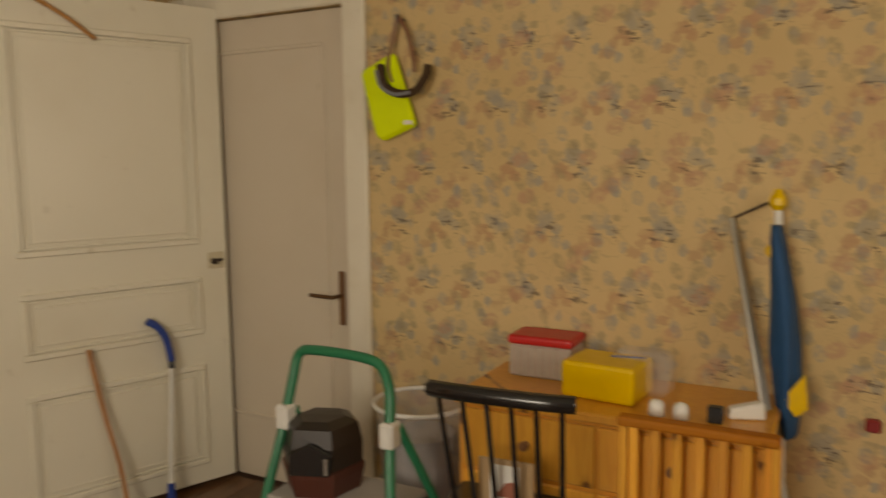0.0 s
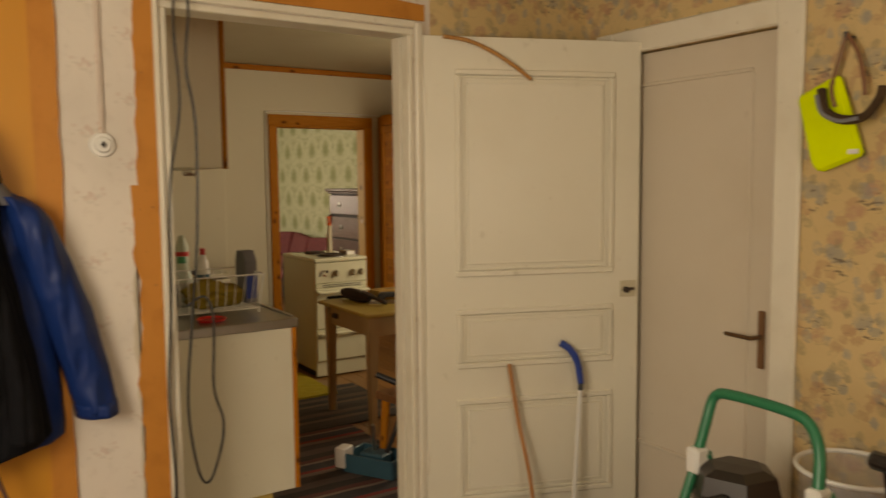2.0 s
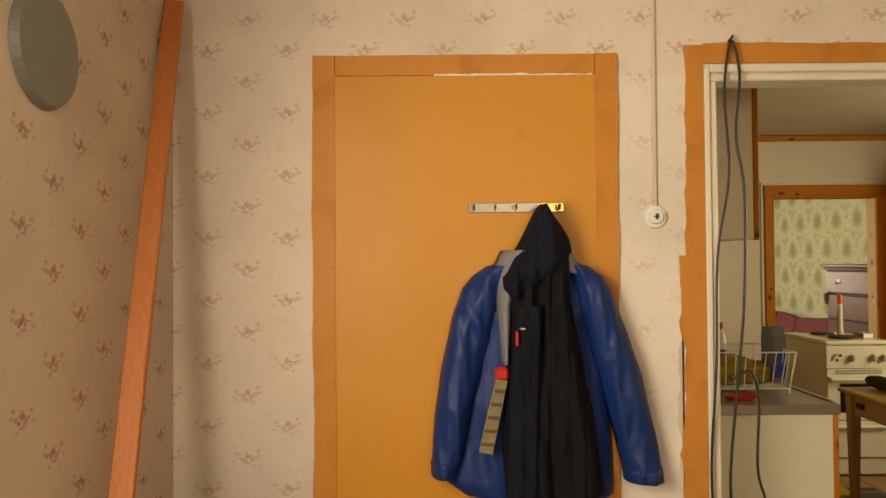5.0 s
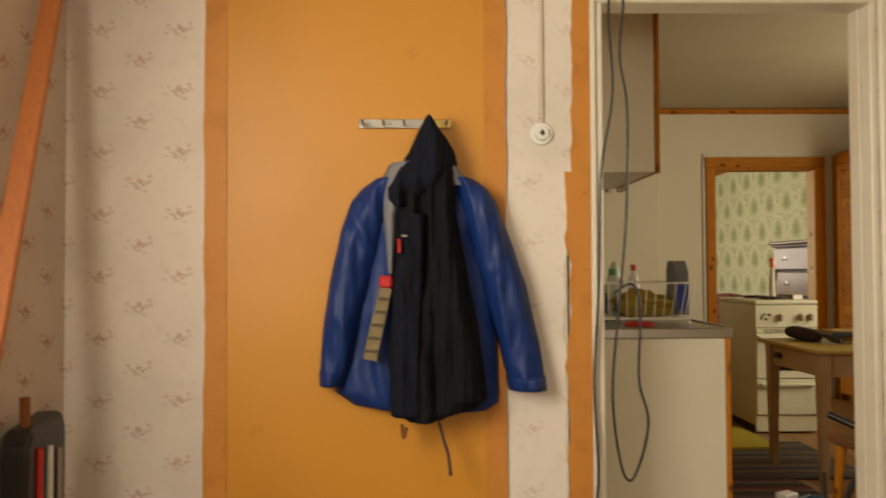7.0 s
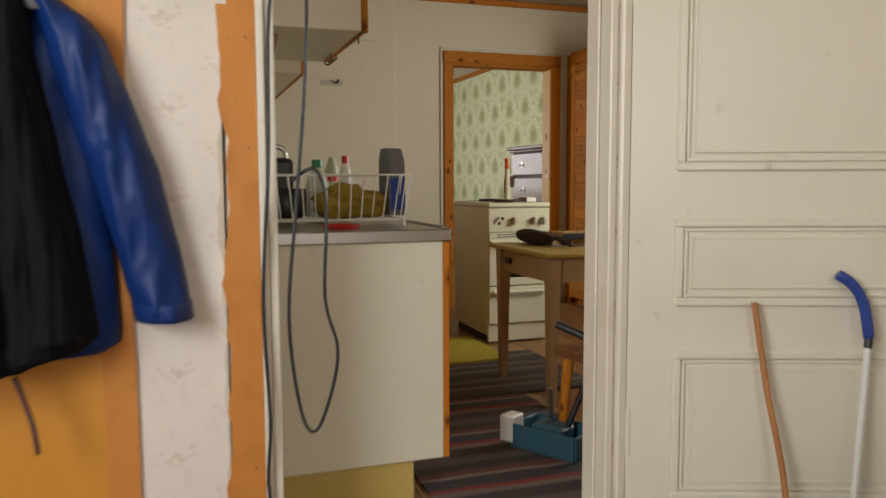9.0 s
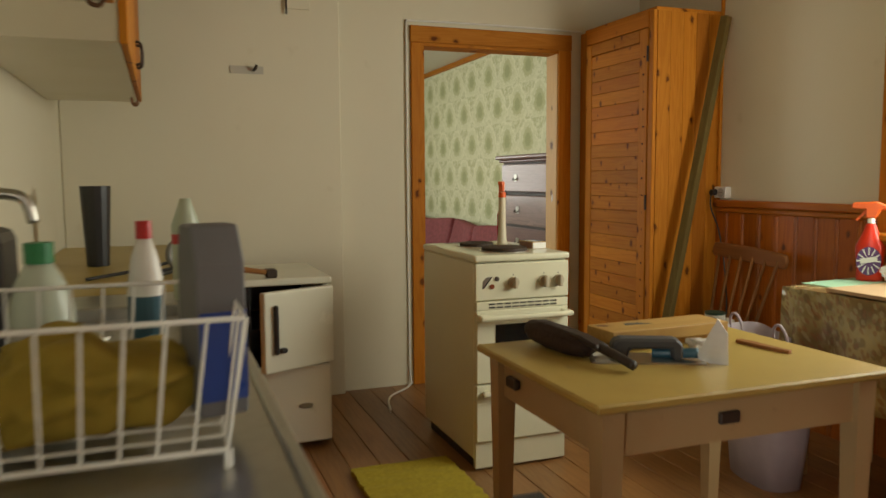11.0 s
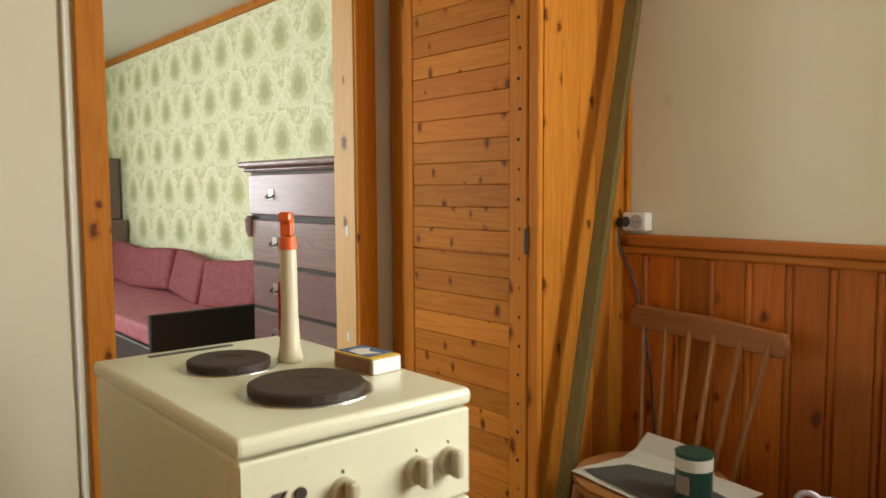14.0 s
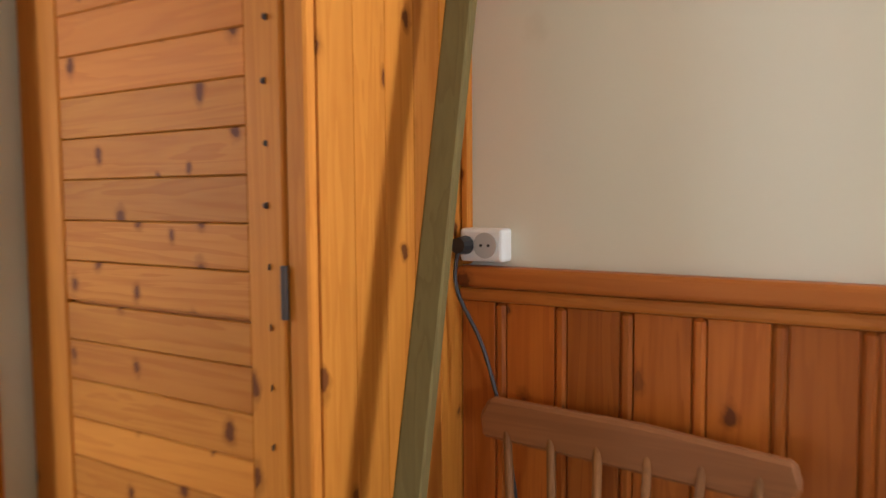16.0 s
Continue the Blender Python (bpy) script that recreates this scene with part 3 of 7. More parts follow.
structure("wall_parlour_south", b, M_DAMASK, "damask wallpapered window wall")
structure("wall_parlour_east", box(KW - 0.13, KW - 0.122, DOOR_B[1] + 0.1, GN, 0, HG), M_DAMASK, "damask wallpapered wall beside the doorway")
structure("ceiling_parlour", box(GX, KW - 0.12, GS, GN, HG, HG + 0.1), M_CEIL, "white painted parlour ceiling", "ceiling")
structure("trim_parlour", box(GX, KW - 0.13, GN - 0.025, GN, HG - 0.055, HG), M_PINE, "varnished wooden ceiling moulding", "trim")
structure("trim_kitchen_west", box(KW, KW + 0.022, KS + 0.06, KN, HK - 0.05, HK - 0.004, 0.004), M_PINEY, "varnished wooden ceiling moulding", "trim")
structure("trim_kitchen_north", box(KW + 0.03, -2.9, KN - 0.022, KN, HK - 0.05, HK - 0.004, 0.004), M_PINE, "varnished wooden ceiling moulding", "trim")
structure("trim_west", box(XW, XW + 0.03, YS, YN, HA - 0.05, HA, 0.006), M_BROWNWOOD, "dark wooden ceiling moulding", "trim")
structure("trim_north", box(XW + 0.03, XE, YN - 0.03, YN, HA - 0.05, HA, 0.006), M_BROWNWOOD, "dark wooden ceiling moulding", "trim")

# outside ground
structure("ground", box(-60, 60, -60, 60, -0.9, -0.7), plain("grass", (0.06, 0.09, 0.03), 0.95, 0.0, 0.5, 3), "green grass outside the windows", "ground")


def window(name, place, turn, w, h, material):
    """A casement in its opening: frame, mullion, bar and panes; local x along the wall, z up."""
    ob = tagged(new(name), "wood-framed casement window with clear panes", "window", kind="structure")
    ob.matrix_world = pose(*place, 0, 0, turn)
    for x in (-w / 2 + 0.025, w / 2 - 0.025, 0):
        part("window_frame", box(x - 0.025, x + 0.025, -0.03, 0.03, 0, h, 0.004), material, ob)
    for z in (0.025, h - 0.025, h * 0.62):
        for s in (-1, 1):
            part("window_frame", box(s * (w / 4) - w / 4 + 0.05 - (0.025 if s > 0 else 0), s * (w / 4) + w / 4 - (0.05 if s > 0 else 0.025), -0.025, 0.025, z - 0.025, z + 0.025, 0.003), material, ob)
    for s in (-1, 1):
        g = part("pane", box(s * w / 4 - w / 4 + 0.04, s * w / 4 + w / 4 - 0.04, -0.003, 0.003, 0.04, h - 0.04), M_WINGLASS, ob)
        g.visible_shadow = False
    return ob


window("window_1", (-0.7, YS - 0.08, wz0), 0, 1.2, 1.2, M_CASING)
window("window_2", (XE + 0.08, 0.9, wz0), 90, 1.2, 1.2, M_CASING)
kwin = window("window_3", ((kx0 + kx1) / 2, KN + 0.05, kz0), 0, kx1 - kx0, kz1 - kz0, M_CASING)
part("casing", box(-0.74, -0.645, -0.075, -0.053, -0.10, 1.30, 0.005), M_PINEZ, kwin)
part("casing", box(0.645, 0.74, -0.075, -0.053, -0.10, 1.30, 0.005), M_PINEZ, kwin)
part("casing", box(-0.645, 0.645, -0.075, -0.053, 1.185, 1.28, 0.005), M_PINE, kwin)
part("sill", box(-0.74, 0.74, -0.16, -0.04, -0.03, 0.0, 0.006), M_PINE, kwin)
part("reveal", box(-0.645, -0.62, -0.052, -0.032, 0.0, 1.18, 0.003), M_CASING, kwin)
window("window_5", (GX - 0.06, 1.75, 0.85), 90, 1.4, 1.3, M_CASING)
window("window_4", (-8.9, GS - 0.06, 0.85), 0, 2.4, 1.35, M_CASING)

# doorway to the kitchen: jamb, casing and torn ochre strips
dw = tagged(new("doorway_1"), "white painted door frame with chipped edges", "doorway", kind="structure")
part("jamb", box(XW - 0.115, XW + 0.004, y0 - 0.002, y0 + 0.022, 0, hz - 0.02, 0.004), M_CASING, dw)
part("jamb", box(XW - 0.115, XW + 0.004, y1 - 0.022, y1 + 0.002, 0, hz - 0.02, 0.004), M_CASING, dw)
part("head", box(XW - 0.115, XW + 0.004, y0 - 0.002, y1 + 0.002, hz - 0.02, hz + 0.004, 0.004), M_CASING, dw)
part("stop", box(XW - 0.115, XW - 0.05, y1 - 0.032, y1 - 0.024, 0, hz - 0.022, 0.002), M_CASING, dw)
part("casing", box(XW + 0.001, XW + 0.024, y1 + 0.004, y1 + 0.036, 0, hz + 0.03, 0.006), M_CASING, dw)
part("casing", box(XW + 0.004, XW + 0.016, y0 - 0.022, y0 - 0.004, 0, hz + 0.022, 0.003), M_CASING, dw)
part("casing", box(XW + 0.003, XW + 0.02, y0 - 0.004, y1 + 0.004, hz + 0.006, hz + 0.034, 0.004), M_CASING, dw)
part("threshold", box(XW - 0.14, XW + 0.05, y0 + 0.02, y1 - 0.02, -0.02, 0.028, 0.008), M_CASING, dw)


def ragged(a, c, z0, z1, wob, seed, axis="z"):
    """A strip with one straight side at a and one torn side near c, as an outline."""
    r = random.Random(seed)
    n = 46
    out = []
    v = 0.0
    for i in range(n + 1):
        v = 0.75 * v + r.uniform(-wob, wob)
        out.append((c + v, z0 + (z1 - z0) * i / n))
    pts = [(a, z0)] + out + [(a, z1)]
    return pts if axis == "z" else [(q, p) for p, q in pts]


strips = tagged(new("ochre_strips"), "torn ochre-painted strips of board round the doorway", "trim", kind="structure")
part("strip", slab(ragged(0.552, 0.468, 0.0, 1.455, 0.009, 3), "x", XW + 0.001, XW + 0.007), M_ORANGE_OLD, strips)
part("strip", slab(ragged(0.552, 0.490, 1.455, 2.16, 0.003, 4), "x", XW + 0.001, XW + 0.007), M_ORANGE_OLD, strips)
part("strip", slab(ragged(2.098, 2.165, 0.552, 1.60, 0.002, 5, "y"), "x", XW + 0.001, XW + 0.007), M_ORANGE_OLD, strips)
part("torn_edge", slab(ragged(0.470, 0.460, 0.0, 1.45, 0.008, 6), "x", XW + 0.0005, XW + 0.004), M_TORN, strips)

# blocked door: ochre board with taped strips
od = tagged(new("door_1"), "blocked door covered by flat ochre-painted board", "door", kind="structure")
part("board", box(XW + 0.001, XW + 0.007, -0.685, 0.19, 0, 2.065, 0.001), M_ORANGE, od)
part("edge_strip", slab(ragged(-0.684, -0.758, 0.0, 2.135, 0.003, 7), "x", XW + 0.001, XW + 0.010), M_ORANGE_OLD, od)
part("edge_strip", slab(ragged(0.189, 0.262, 0.0, 2.135, 0.003, 8), "x", XW + 0.001, XW + 0.010), M_ORANGE_OLD, od)
part("edge_strip", slab(ragged(2.066, 2.134, -0.682, 0.187, 0.001, 9, "y"), "x", XW + 0.001, XW + 0.010), M_ORANGE_OLD, od)
part("chipped_edge", slab(ragged(2.063, 2.068, -0.35, 0.18, 0.002, 10, "y"), "x", XW + 0.0085, XW + 0.0115), M_LABELWHITE, od)

# beige door in the north wall
wd = tagged(new("door_2"), "closed beige-painted panel door in its casing", "door", kind="structure")
part("leaf", box(-2.525, -1.742, YN + 0.018, YN + 0.055, 0.01, 1.995, 0.003), M_BEIGE, wd)
part("panel_moulding", box(-2.42, -1.85, YN + 0.008, YN + 0.02, 1.855, 1.87, 0.003), M_BEIGE, wd)
part("panel_moulding", box(-1.86, -1.845, YN + 0.008, YN + 0.02, 0.30, 1.855, 0.003), M_BEIGE, wd)
part("panel_moulding", box(-2.42, -1.86, YN + 0.008, YN + 0.02, 0.29, 0.305, 0.003), M_BEIGE, wd)
part("casing", box(-1.735, -1.632, YN - 0.024, YN - 0.001, 0, 2.10, 0.007), M_CASING, wd)
part("casing", box(-2.64, -2.532, YN - 0.024, YN - 0.001, 0, 2.10, 0.007), M_CASING, wd)
part("casing", box(-2.532, -1.735, YN - 0.024, YN - 0.001, 2.0, 2.10, 0.007), M_CASING, wd)
part("handle_plate", box(-1.80, -1.772, YN + 0.004, YN + 0.0175, 0.745, 0.965, 0.004), M_BROWNWOOD, wd, "dark brown handle plate")
part("door_handle", tube([(-1.786, YN + 0.004, 0.868), (-1.786, YN - 0.045, 0.868), (-1.80, YN - 0.052, 0.868), (-1.90, YN - 0.05, 0.870)], 0.008), M_BRONZE, wd, "dark bronze lever handle", True)

structure("baseboard", box(-1.63, XE, YN - 0.015, YN - 0.001, 0, 0.14, 0.004), M_CASING, "beige painted baseboard", "baseboard")

# open door between first room and kitchen
LEAF_W, LEAF_H = 0.93, 2.015
leaf_door = tagged(new("door_3"), "open cream-painted panelled wooden door", "door", kind="structure")
leaf_door.matrix_world = pose(-2.695, 1.588, 0.025, 0, 0, math.degrees(math.atan2(2.45 - 1.588, -2.365 + 2.695)))
part("leaf", box(-0.010, LEAF_W, 0.006, 0.036, 0, LEAF_H, 0.002), M_CREAM, leaf_door)


def raised_panel(x0, x1, z0, z1):
    """Sunk field with a stepped moulding round it, on the room side."""
    for k, (d, t) in enumerate(((0.0, 0.008), (0.026, 0.003), (0.05, 0.0045))):
        w = (0.024, 0.010, 0.010)[k]
        a, c, e, f = x0 + d, x1 - d, z0 + d, z1 - d
        b = box(a, c, -t, 0.006, e, e + w, 0.0045 if k == 0 else 0.002)
        box(a, c, -t, 0.006, f - w, f, 0.0045 if k == 0 else 0.002, bm=b)
        box(a, a + w, -t, 0.006, e + w, f - w, 0.0045 if k == 0 else 0.002, bm=b)
        box(c - w, c, -t, 0.006, e + w, f - w, 0.0045 if k == 0 else 0.002, bm=b)
        part("panel_moulding", b, M_CREAM, leaf_door)
    part("panel", box(x0 + 0.058, x1 - 0.058, -0.0035, 0.006, z0 + 0.058, z1 - 0.058, 0.001), M_CREAM, leaf_door)


raised_panel(0.118, 0.808, 1.04, 1.885)
raised_panel(0.118, 0.808, 0.655, 0.905)
raised_panel(0.118, 0.808, 0.085, 0.525)
part("lock", box(0.845, 0.915, 0.0, 0.0055, 0.93, 1.0, 0.001), plain("worn_lock_area", (0.62, 0.54, 0.38), 0.6), leaf_door, "bare patch where the lock was")
part("keyhole", rod((0.868, 0.002, 0.962), (0.868, -0.018, 0.962), 0.013), M_IRON, leaf_door)
part("latch_stub", rod((0.868, -0.012, 0.962), (0.90, -0.014, 0.968), 0.006), M_IRON, leaf_door)
for z in (0.28, 1.75):
    part("hinge", rod((-0.004, 0.012, z - 0.07), (-0.004, 0.012, z + 0.07), 0.009), M_CASING, leaf_door)

# curved stick hooked over the open door
mw = leaf_door.matrix_world
stick = thing("curved_stick", "thin bent wooden stick hung over the open door", "stick")
part("stick", tube([mw @ Vector(p) for p in ((0.07, -0.012, LEAF_H - 0.006), (0.17, -0.012, 1.995), (0.27, -0.012, 1.955), (0.37, -0.014, 1.895), (0.435, -0.014, 1.845))], 0.008), M_STICK, stick, smooth=True)

# ---- kitchen: fixed furniture ----
CF = 1.15                       # front of the base cabinets
base = thing("base_cabinet", "cream base cabinet with orange edging under the sink", "cabinet")
part("end_panel", box(-3.108, -3.09, KS + 0.004, CF, 0.15, 0.85, 0.002), M_KICK, base)
part("edging", box(-3.110, -3.088, CF + 0.0005, CF + 0.02, 0.15, 0.85, 0.002), M_PINEZ, base, "orange pine edging")
part("plinth", box(-3.14, -3.115, KS + 0.004, 1.055, 0.0, 0.15), M_YELLOWBOARD, base, "yellow painted plinth")
part("plinth", box(-4.78, -3.141, 1.03, 1.055, 0.0, 0.15), M_YELLOWBOARD, base)
part("carcass", box(-4.78, -3.109, KS + 0.004, CF - 0.02, 0.152, 0.849), M_KICK, base)
for i in range(3):
    d = part("door", box(-3.11 - 0.556 * (i + 1) + 0.004, -3.11 - 0.556 * i - 0.004, CF - 0.019, CF, 0.155, 0.845, 0.003), M_PINEZ, base, "varnished pine front")
    part("handle", tube([(-3.2 - 0.556 * i, CF, 0.72), (-3.2 - 0.556 * i, CF + 0.03, 0.73), (-3.2 - 0.556 * i, CF + 0.03, 0.79), (-3.2 - 0.556 * i, CF, 0.80)], 0.005), M_IRON, d)
base2 = thing("base_cabinet", "pine-fronted base cabinet under the yellow worktop", "cabinet")
part("carcass", box(-6.48, -4.782, KS + 0.004, CF - 0.02, 0.1, 0.845), M_KICK, base2)
for i in range(3):
    d = part("door", box(-4.79 - 0.435 * (i + 1) + 0.004, -4.79 - 0.435 * i - 0.004, CF - 0.019, CF, 0.12, 0.84, 0.003), M_PINEZ, base2, "varnished pine front")
    part("handle", tube([(-4.87 - 0.435 * i, CF, 0.70), (-4.87 - 0.435 * i, CF + 0.03, 0.71), (-4.87 - 0.435 * i, CF + 0.03, 0.78), (-4.87 - 0.435 * i, CF, 0.79)], 0.005), M_IRON, d)
sink = thing("steel_worktop", "stainless steel worktop with a sunk sink", "worktop")
SX0, SX1, SY0, SY1 = -4.55, -4.12, 0.70, 1.06
part("draining_side", box(-4.78, SX0, KS + 0.004, CF + 0.025, 0.851, 0.89, 0.004), M_STEEL, sink)
part("draining_side", box(SX1, -3.078, KS + 0.004, CF + 0.025, 0.851, 0.89, 0.004), M_STEEL, sink)
part("rear_strip", box(SX0, SX1, KS + 0.004, SY0, 0.851, 0.89, 0.003), M_STEEL, sink)
part("front_strip", box(SX0, SX1, SY1, CF + 0.025, 0.851, 0.89, 0.003), M_STEEL, sink)
part("basin_floor", box(SX0, SX1, SY0, SY1, 0.8505, 0.856), M_STEEL, sink)
part("raised_rim", box(-4.70, -3.12, CF + 0.006, CF + 0.024, 0.889, 0.897, 0.003), M_STEEL, sink)
part("tap", tube([(-4.1, 0.66, 0.885), (-4.1, 0.66, 1.12), (-4.1, 0.70, 1.18), (-4.1, 0.78, 1.18), (-4.1, 0.80, 1.13)], 0.011), M_CHROME, sink, "chrome swan-neck tap", True)
part("drain", rod((-4.33, 0.88, 0.8555), (-4.33, 0.88, 0.860), 0.035), M_CHROME, sink)
wt = thing("yellow_worktop", "worn yellow laminate worktop beyond the sink", "worktop")
part("top", box(-6.50, -4.783, KS + 0.004, 1.215, 0.846, 0.890, 0.003), M_TABLETOP, wt)
part("edge_strip", box(-6.50, -4.783, 1.2155, 1.228, 0.844, 0.891, 0.003), M_PALEWOOD, wt, "worn wooden edge strip")

def upper_cabinet(x0, x1, z0, z1, label, front):
    ob = thing("upper_cabinet", label, "cabinet")
    part("body", box(x0, x1, KS + 0.004, 0.945, z0, z1, 0.002), M_KICK, ob)
    part("edging", box(x1 - 0.018, x1 + 0.003, 0.946, 0.968, z0 - 0.004, z1, 0.003), M_PINEZ, ob, "orange pine edging")
    w = (x1 - x0 - 0.02) / 2
    for i in range(2):
        d = part("door", box(x0 + w * i + 0.003, x0 + w * (i + 1) - 0.003, 0.947, 0.966, z0, z1, 0.003), front, ob)
        hx = x0 + w * (i + 1) - 0.04 if i == 0 else x0 + w * i + 0.04
        part("handle", tube([(hx, 0.966, z0 + 0.05), (hx, 0.985, z0 + 0.06), (hx, 0.985, z0 + 0.12), (hx, 0.966, z0 + 0.13)], 0.005), M_IRON, d)
    for k in range(3):
        part("hook", tube([(x0 + 0.1 + 0.06 * k, 0.93, z0), (x0 + 0.1 + 0.06 * k, 0.93, z0 - 0.02), (x0 + 0.1 + 0.06 * k, 0.945, z0 - 0.025), (x0 + 0.1 + 0.06 * k, 0.955, z0 - 0.012)], 0.004, 6, 3), M_BROWNWOOD, ob)
    return ob


upper_cabinet(-3.98, -3.30, 1.525, HK - 0.01, "cream wall cabinet with orange edging above the sink", M_PINEZ)
upper_cabinet(-6.2, -4.6, 1.56, HK - 0.01, "pine-fronted wall cabinet with dark handles", M_PINEZ)

# pine cupboard in the corner
CX0, CX1, CY, CH = -6.63, -5.915, 3.48, 2.085
cup = thing("corner_cupboard", "tall varnished pine cupboard with a boarded door", "cupboard")
b = box(CX1 - 0.022, CX1, CY + 0.024, KN - 0.004, 0.001, CH - 0.003)
part("back_panel", box(CX0, CX1 - 0.023, KN - 0.02, KN - 0.004, 0.001, CH - 0.003), M_PINEZ, cup)
part("side_lining", b, M_PINEZ, cup)
part("top", box(CX0, CX1, CY + 0.022, KN - 0.004, CH - 0.002, CH + 0.016), M_PINE, cup)
part("kick", box(CX0, CX1 - 0.024, CY + 0.05, CY + 0.07, 0.001, 0.09), M_PINE, cup)
n_side = 5
for i in range(n_side):
    w = (KN - 0.006 - CY - 0.024) / n_side
    ya = CY + 0.024 + w * i
    part("side_board", box(CX1 + 0.0005, CX1 + 0.012, ya + 0.0003, ya + w - 0.0007, 0.002, CH - 0.004, 0.0012), M_PINEZ, cup)
part("corner_post", box(CX1 - 0.03, CX1 + 0.012, CY - 0.002, CY + 0.022, 0.002, CH - 0.003, 0.004), M_PINEZ, cup)
part("left_post", box(CX0 - 0.03, CX0 + 0.055, CY + 0.004, CY + 0.03, 0.002, CH - 0.003, 0.004), M_PINEZ, cup)
cd = part("door", box(CX0 + 0.06, CX1 - 0.034, CY + 0.012, CY + 0.02, 0.06, 1.99), M_PINE, cup, "boarded pine door")
DX0, DX1 = CX0 + 0.058, CX1 - 0.033
part("stile", box(DX1 - 0.075, DX1, CY - 0.006, CY + 0.012, 0.055, 1.995, 0.003), M_PINEZ, cd)
part("stile", box(DX0, DX0 + 0.06, CY - 0.006, CY + 0.012, 0.055, 1.995, 0.003), M_PINEZ, cd)
part("rail", box(DX0 + 0.061, DX1 - 0.076, CY - 0.006, CY + 0.012, 1.93, 1.995, 0.003), M_PINE, cd)
part("rail", box(CX0 + 0.056, CX1 - 0.031, CY - 0.004, CY + 0.02, 2.0, CH - 0.004, 0.003), M_PINE, cup)
zs = 1.028 - 13 * 0.0745
k = 0
rr = random.Random(12)
while zs < 1.91:
    h = 0.0745
    top = min(zs + h, 1.928)
    gap = 0.006 if abs(zs + h - 1.028) < 0.02 else 0.0016
    part("board", box(DX0 + 0.061, DX1 - 0.076, CY - 0.003, CY + 0.011, zs, top - gap, 0.0018), M_PINE, cd)
    zs += h
for z in (0.22, 1.075, 1.86):
    part("hinge", rod((DX1 + 0.002, CY - 0.008, z - 0.04), (DX1 + 0.002, CY - 0.008, z + 0.04), 0.006), M_IRON, cd)
for i in range(20):
    part("nail", rod((DX1 - 0.03 + rr.uniform(-0.008, 0.008), CY - 0.0062, 0.1 + 0.092 * i), (DX1 - 0.03, CY - 0.0075, 0.1 + 0.092 * i), 0.005, seg=8), M_IRON, cd)

# door frame to the parlour
fr = tagged(new("doorway_2"), "varnished knotty pine door frame", "doorway", kind="structure")
g0, g1, gz = DOOR_B
part("casing", box(KW + 0.001, KW + 0.018, g0 - 0.065, g0 + 0.004, 0, gz - 0.004, 0.004), M_PINEZ, fr)
part("casing", box(KW + 0.001, KW + 0.018, g1 - 0.017, g1 + 0.068, 0, gz - 0.004, 0.004), M_PINEZ, fr)
part("casing", box(KW + 0.001, KW + 0.020, g0 - 0.068, g1 + 0.071, gz - 0.003, gz + 0.09, 0.004), M_PINEY, fr)
part("jamb", box(KW - 0.14, KW, g0 - 0.001, g0 + 0.02, 0, gz - 0.02, 0.003), M_PINEZ, fr)
# Right jamb is paled to carry the light from the parlour.
part("jamb", box(KW - 0.14, KW, g1 - 0.02, g1 + 0.001, 0, gz - 0.02, 0.003), M_JAMB_LIT, fr, "pine jamb paled for the parlour light on it")
for z in (0.66, 1.06):
    part("chip", slab(((KW - 0.06, z), (KW - 0.045, z + 0.012), (KW - 0.05, z + 0.05), (KW - 0.064, z + 0.03)), "y", g1 - 0.0215, g1 - 0.0203), M_LABELWHITE, fr, "chipped white patch")
part("head", box(KW - 0.14, KW, g0 - 0.001, g1 + 0.001, gz - 0.02, gz + 0.001, 0.003), M_PINEY, fr)
cb = thing("wall_cable", "thin white cable clipped beside the pine door frame", "cable")
part("cable", tube([(KW + 0.012, g0 - 0.09, 2.10), (KW + 0.012, g0 - 0.092, 1.2), (KW + 0.012, g0 - 0.09, 0.15), (KW + 0.06, g0 - 0.10, 0.02), (KW + 0.25, g0 - 0.28, 0.012), (KW + 0.5, g0 - 0.35, 0.012)], 0.006), M_LABELWHITE, cb, smooth=True)
part("cable", tube([(KW + 0.012, g0 - 0.09, 2.10), (KW + 0.012, g0 + 0.4, 2.105), (KW + 0.012, g1 + 0.14, 2.10)], 0.006), M_LABELWHITE, cb)

# stove
ST = (-5.275, 2.415)
stove = thing("cooker", "narrow cream enamel electric cooker with two hotplates", "cooker", (ST[0], ST[1], 0), 0)
M_KNOB = plain("beige_knob_plastic", (0.46, 0.41, 0.29), 0.45)
SW, SD, SH = 0.425, 0.64, 0.90
part("body", box(-SD, -0.02, -SW / 2, SW / 2, 0.05, SH - 0.03, 0.006), M_STOVE, stove)
part("base", box(-SD + 0.03, -0.05, -SW / 2 + 0.02, SW / 2 - 0.02, 0.0, 0.05), M_BLACK, stove)
part("hob", box(-SD - 0.003, 0.004, -SW / 2 - 0.004, SW / 2 + 0.004, SH - 0.029, SH, 0.010, seg=3), M_STOVE, stove)
part("rear_vent", box(-SD + 0.03, -SD + 0.045, -0.12, 0.06, SH - 0.001, SH + 0.002), M_BLACK, stove)
part("control_panel", box(-0.0195, 0.002, -SW / 2, SW / 2, SH - 0.185, SH - 0.034, 0.004), M_STOVE, stove)
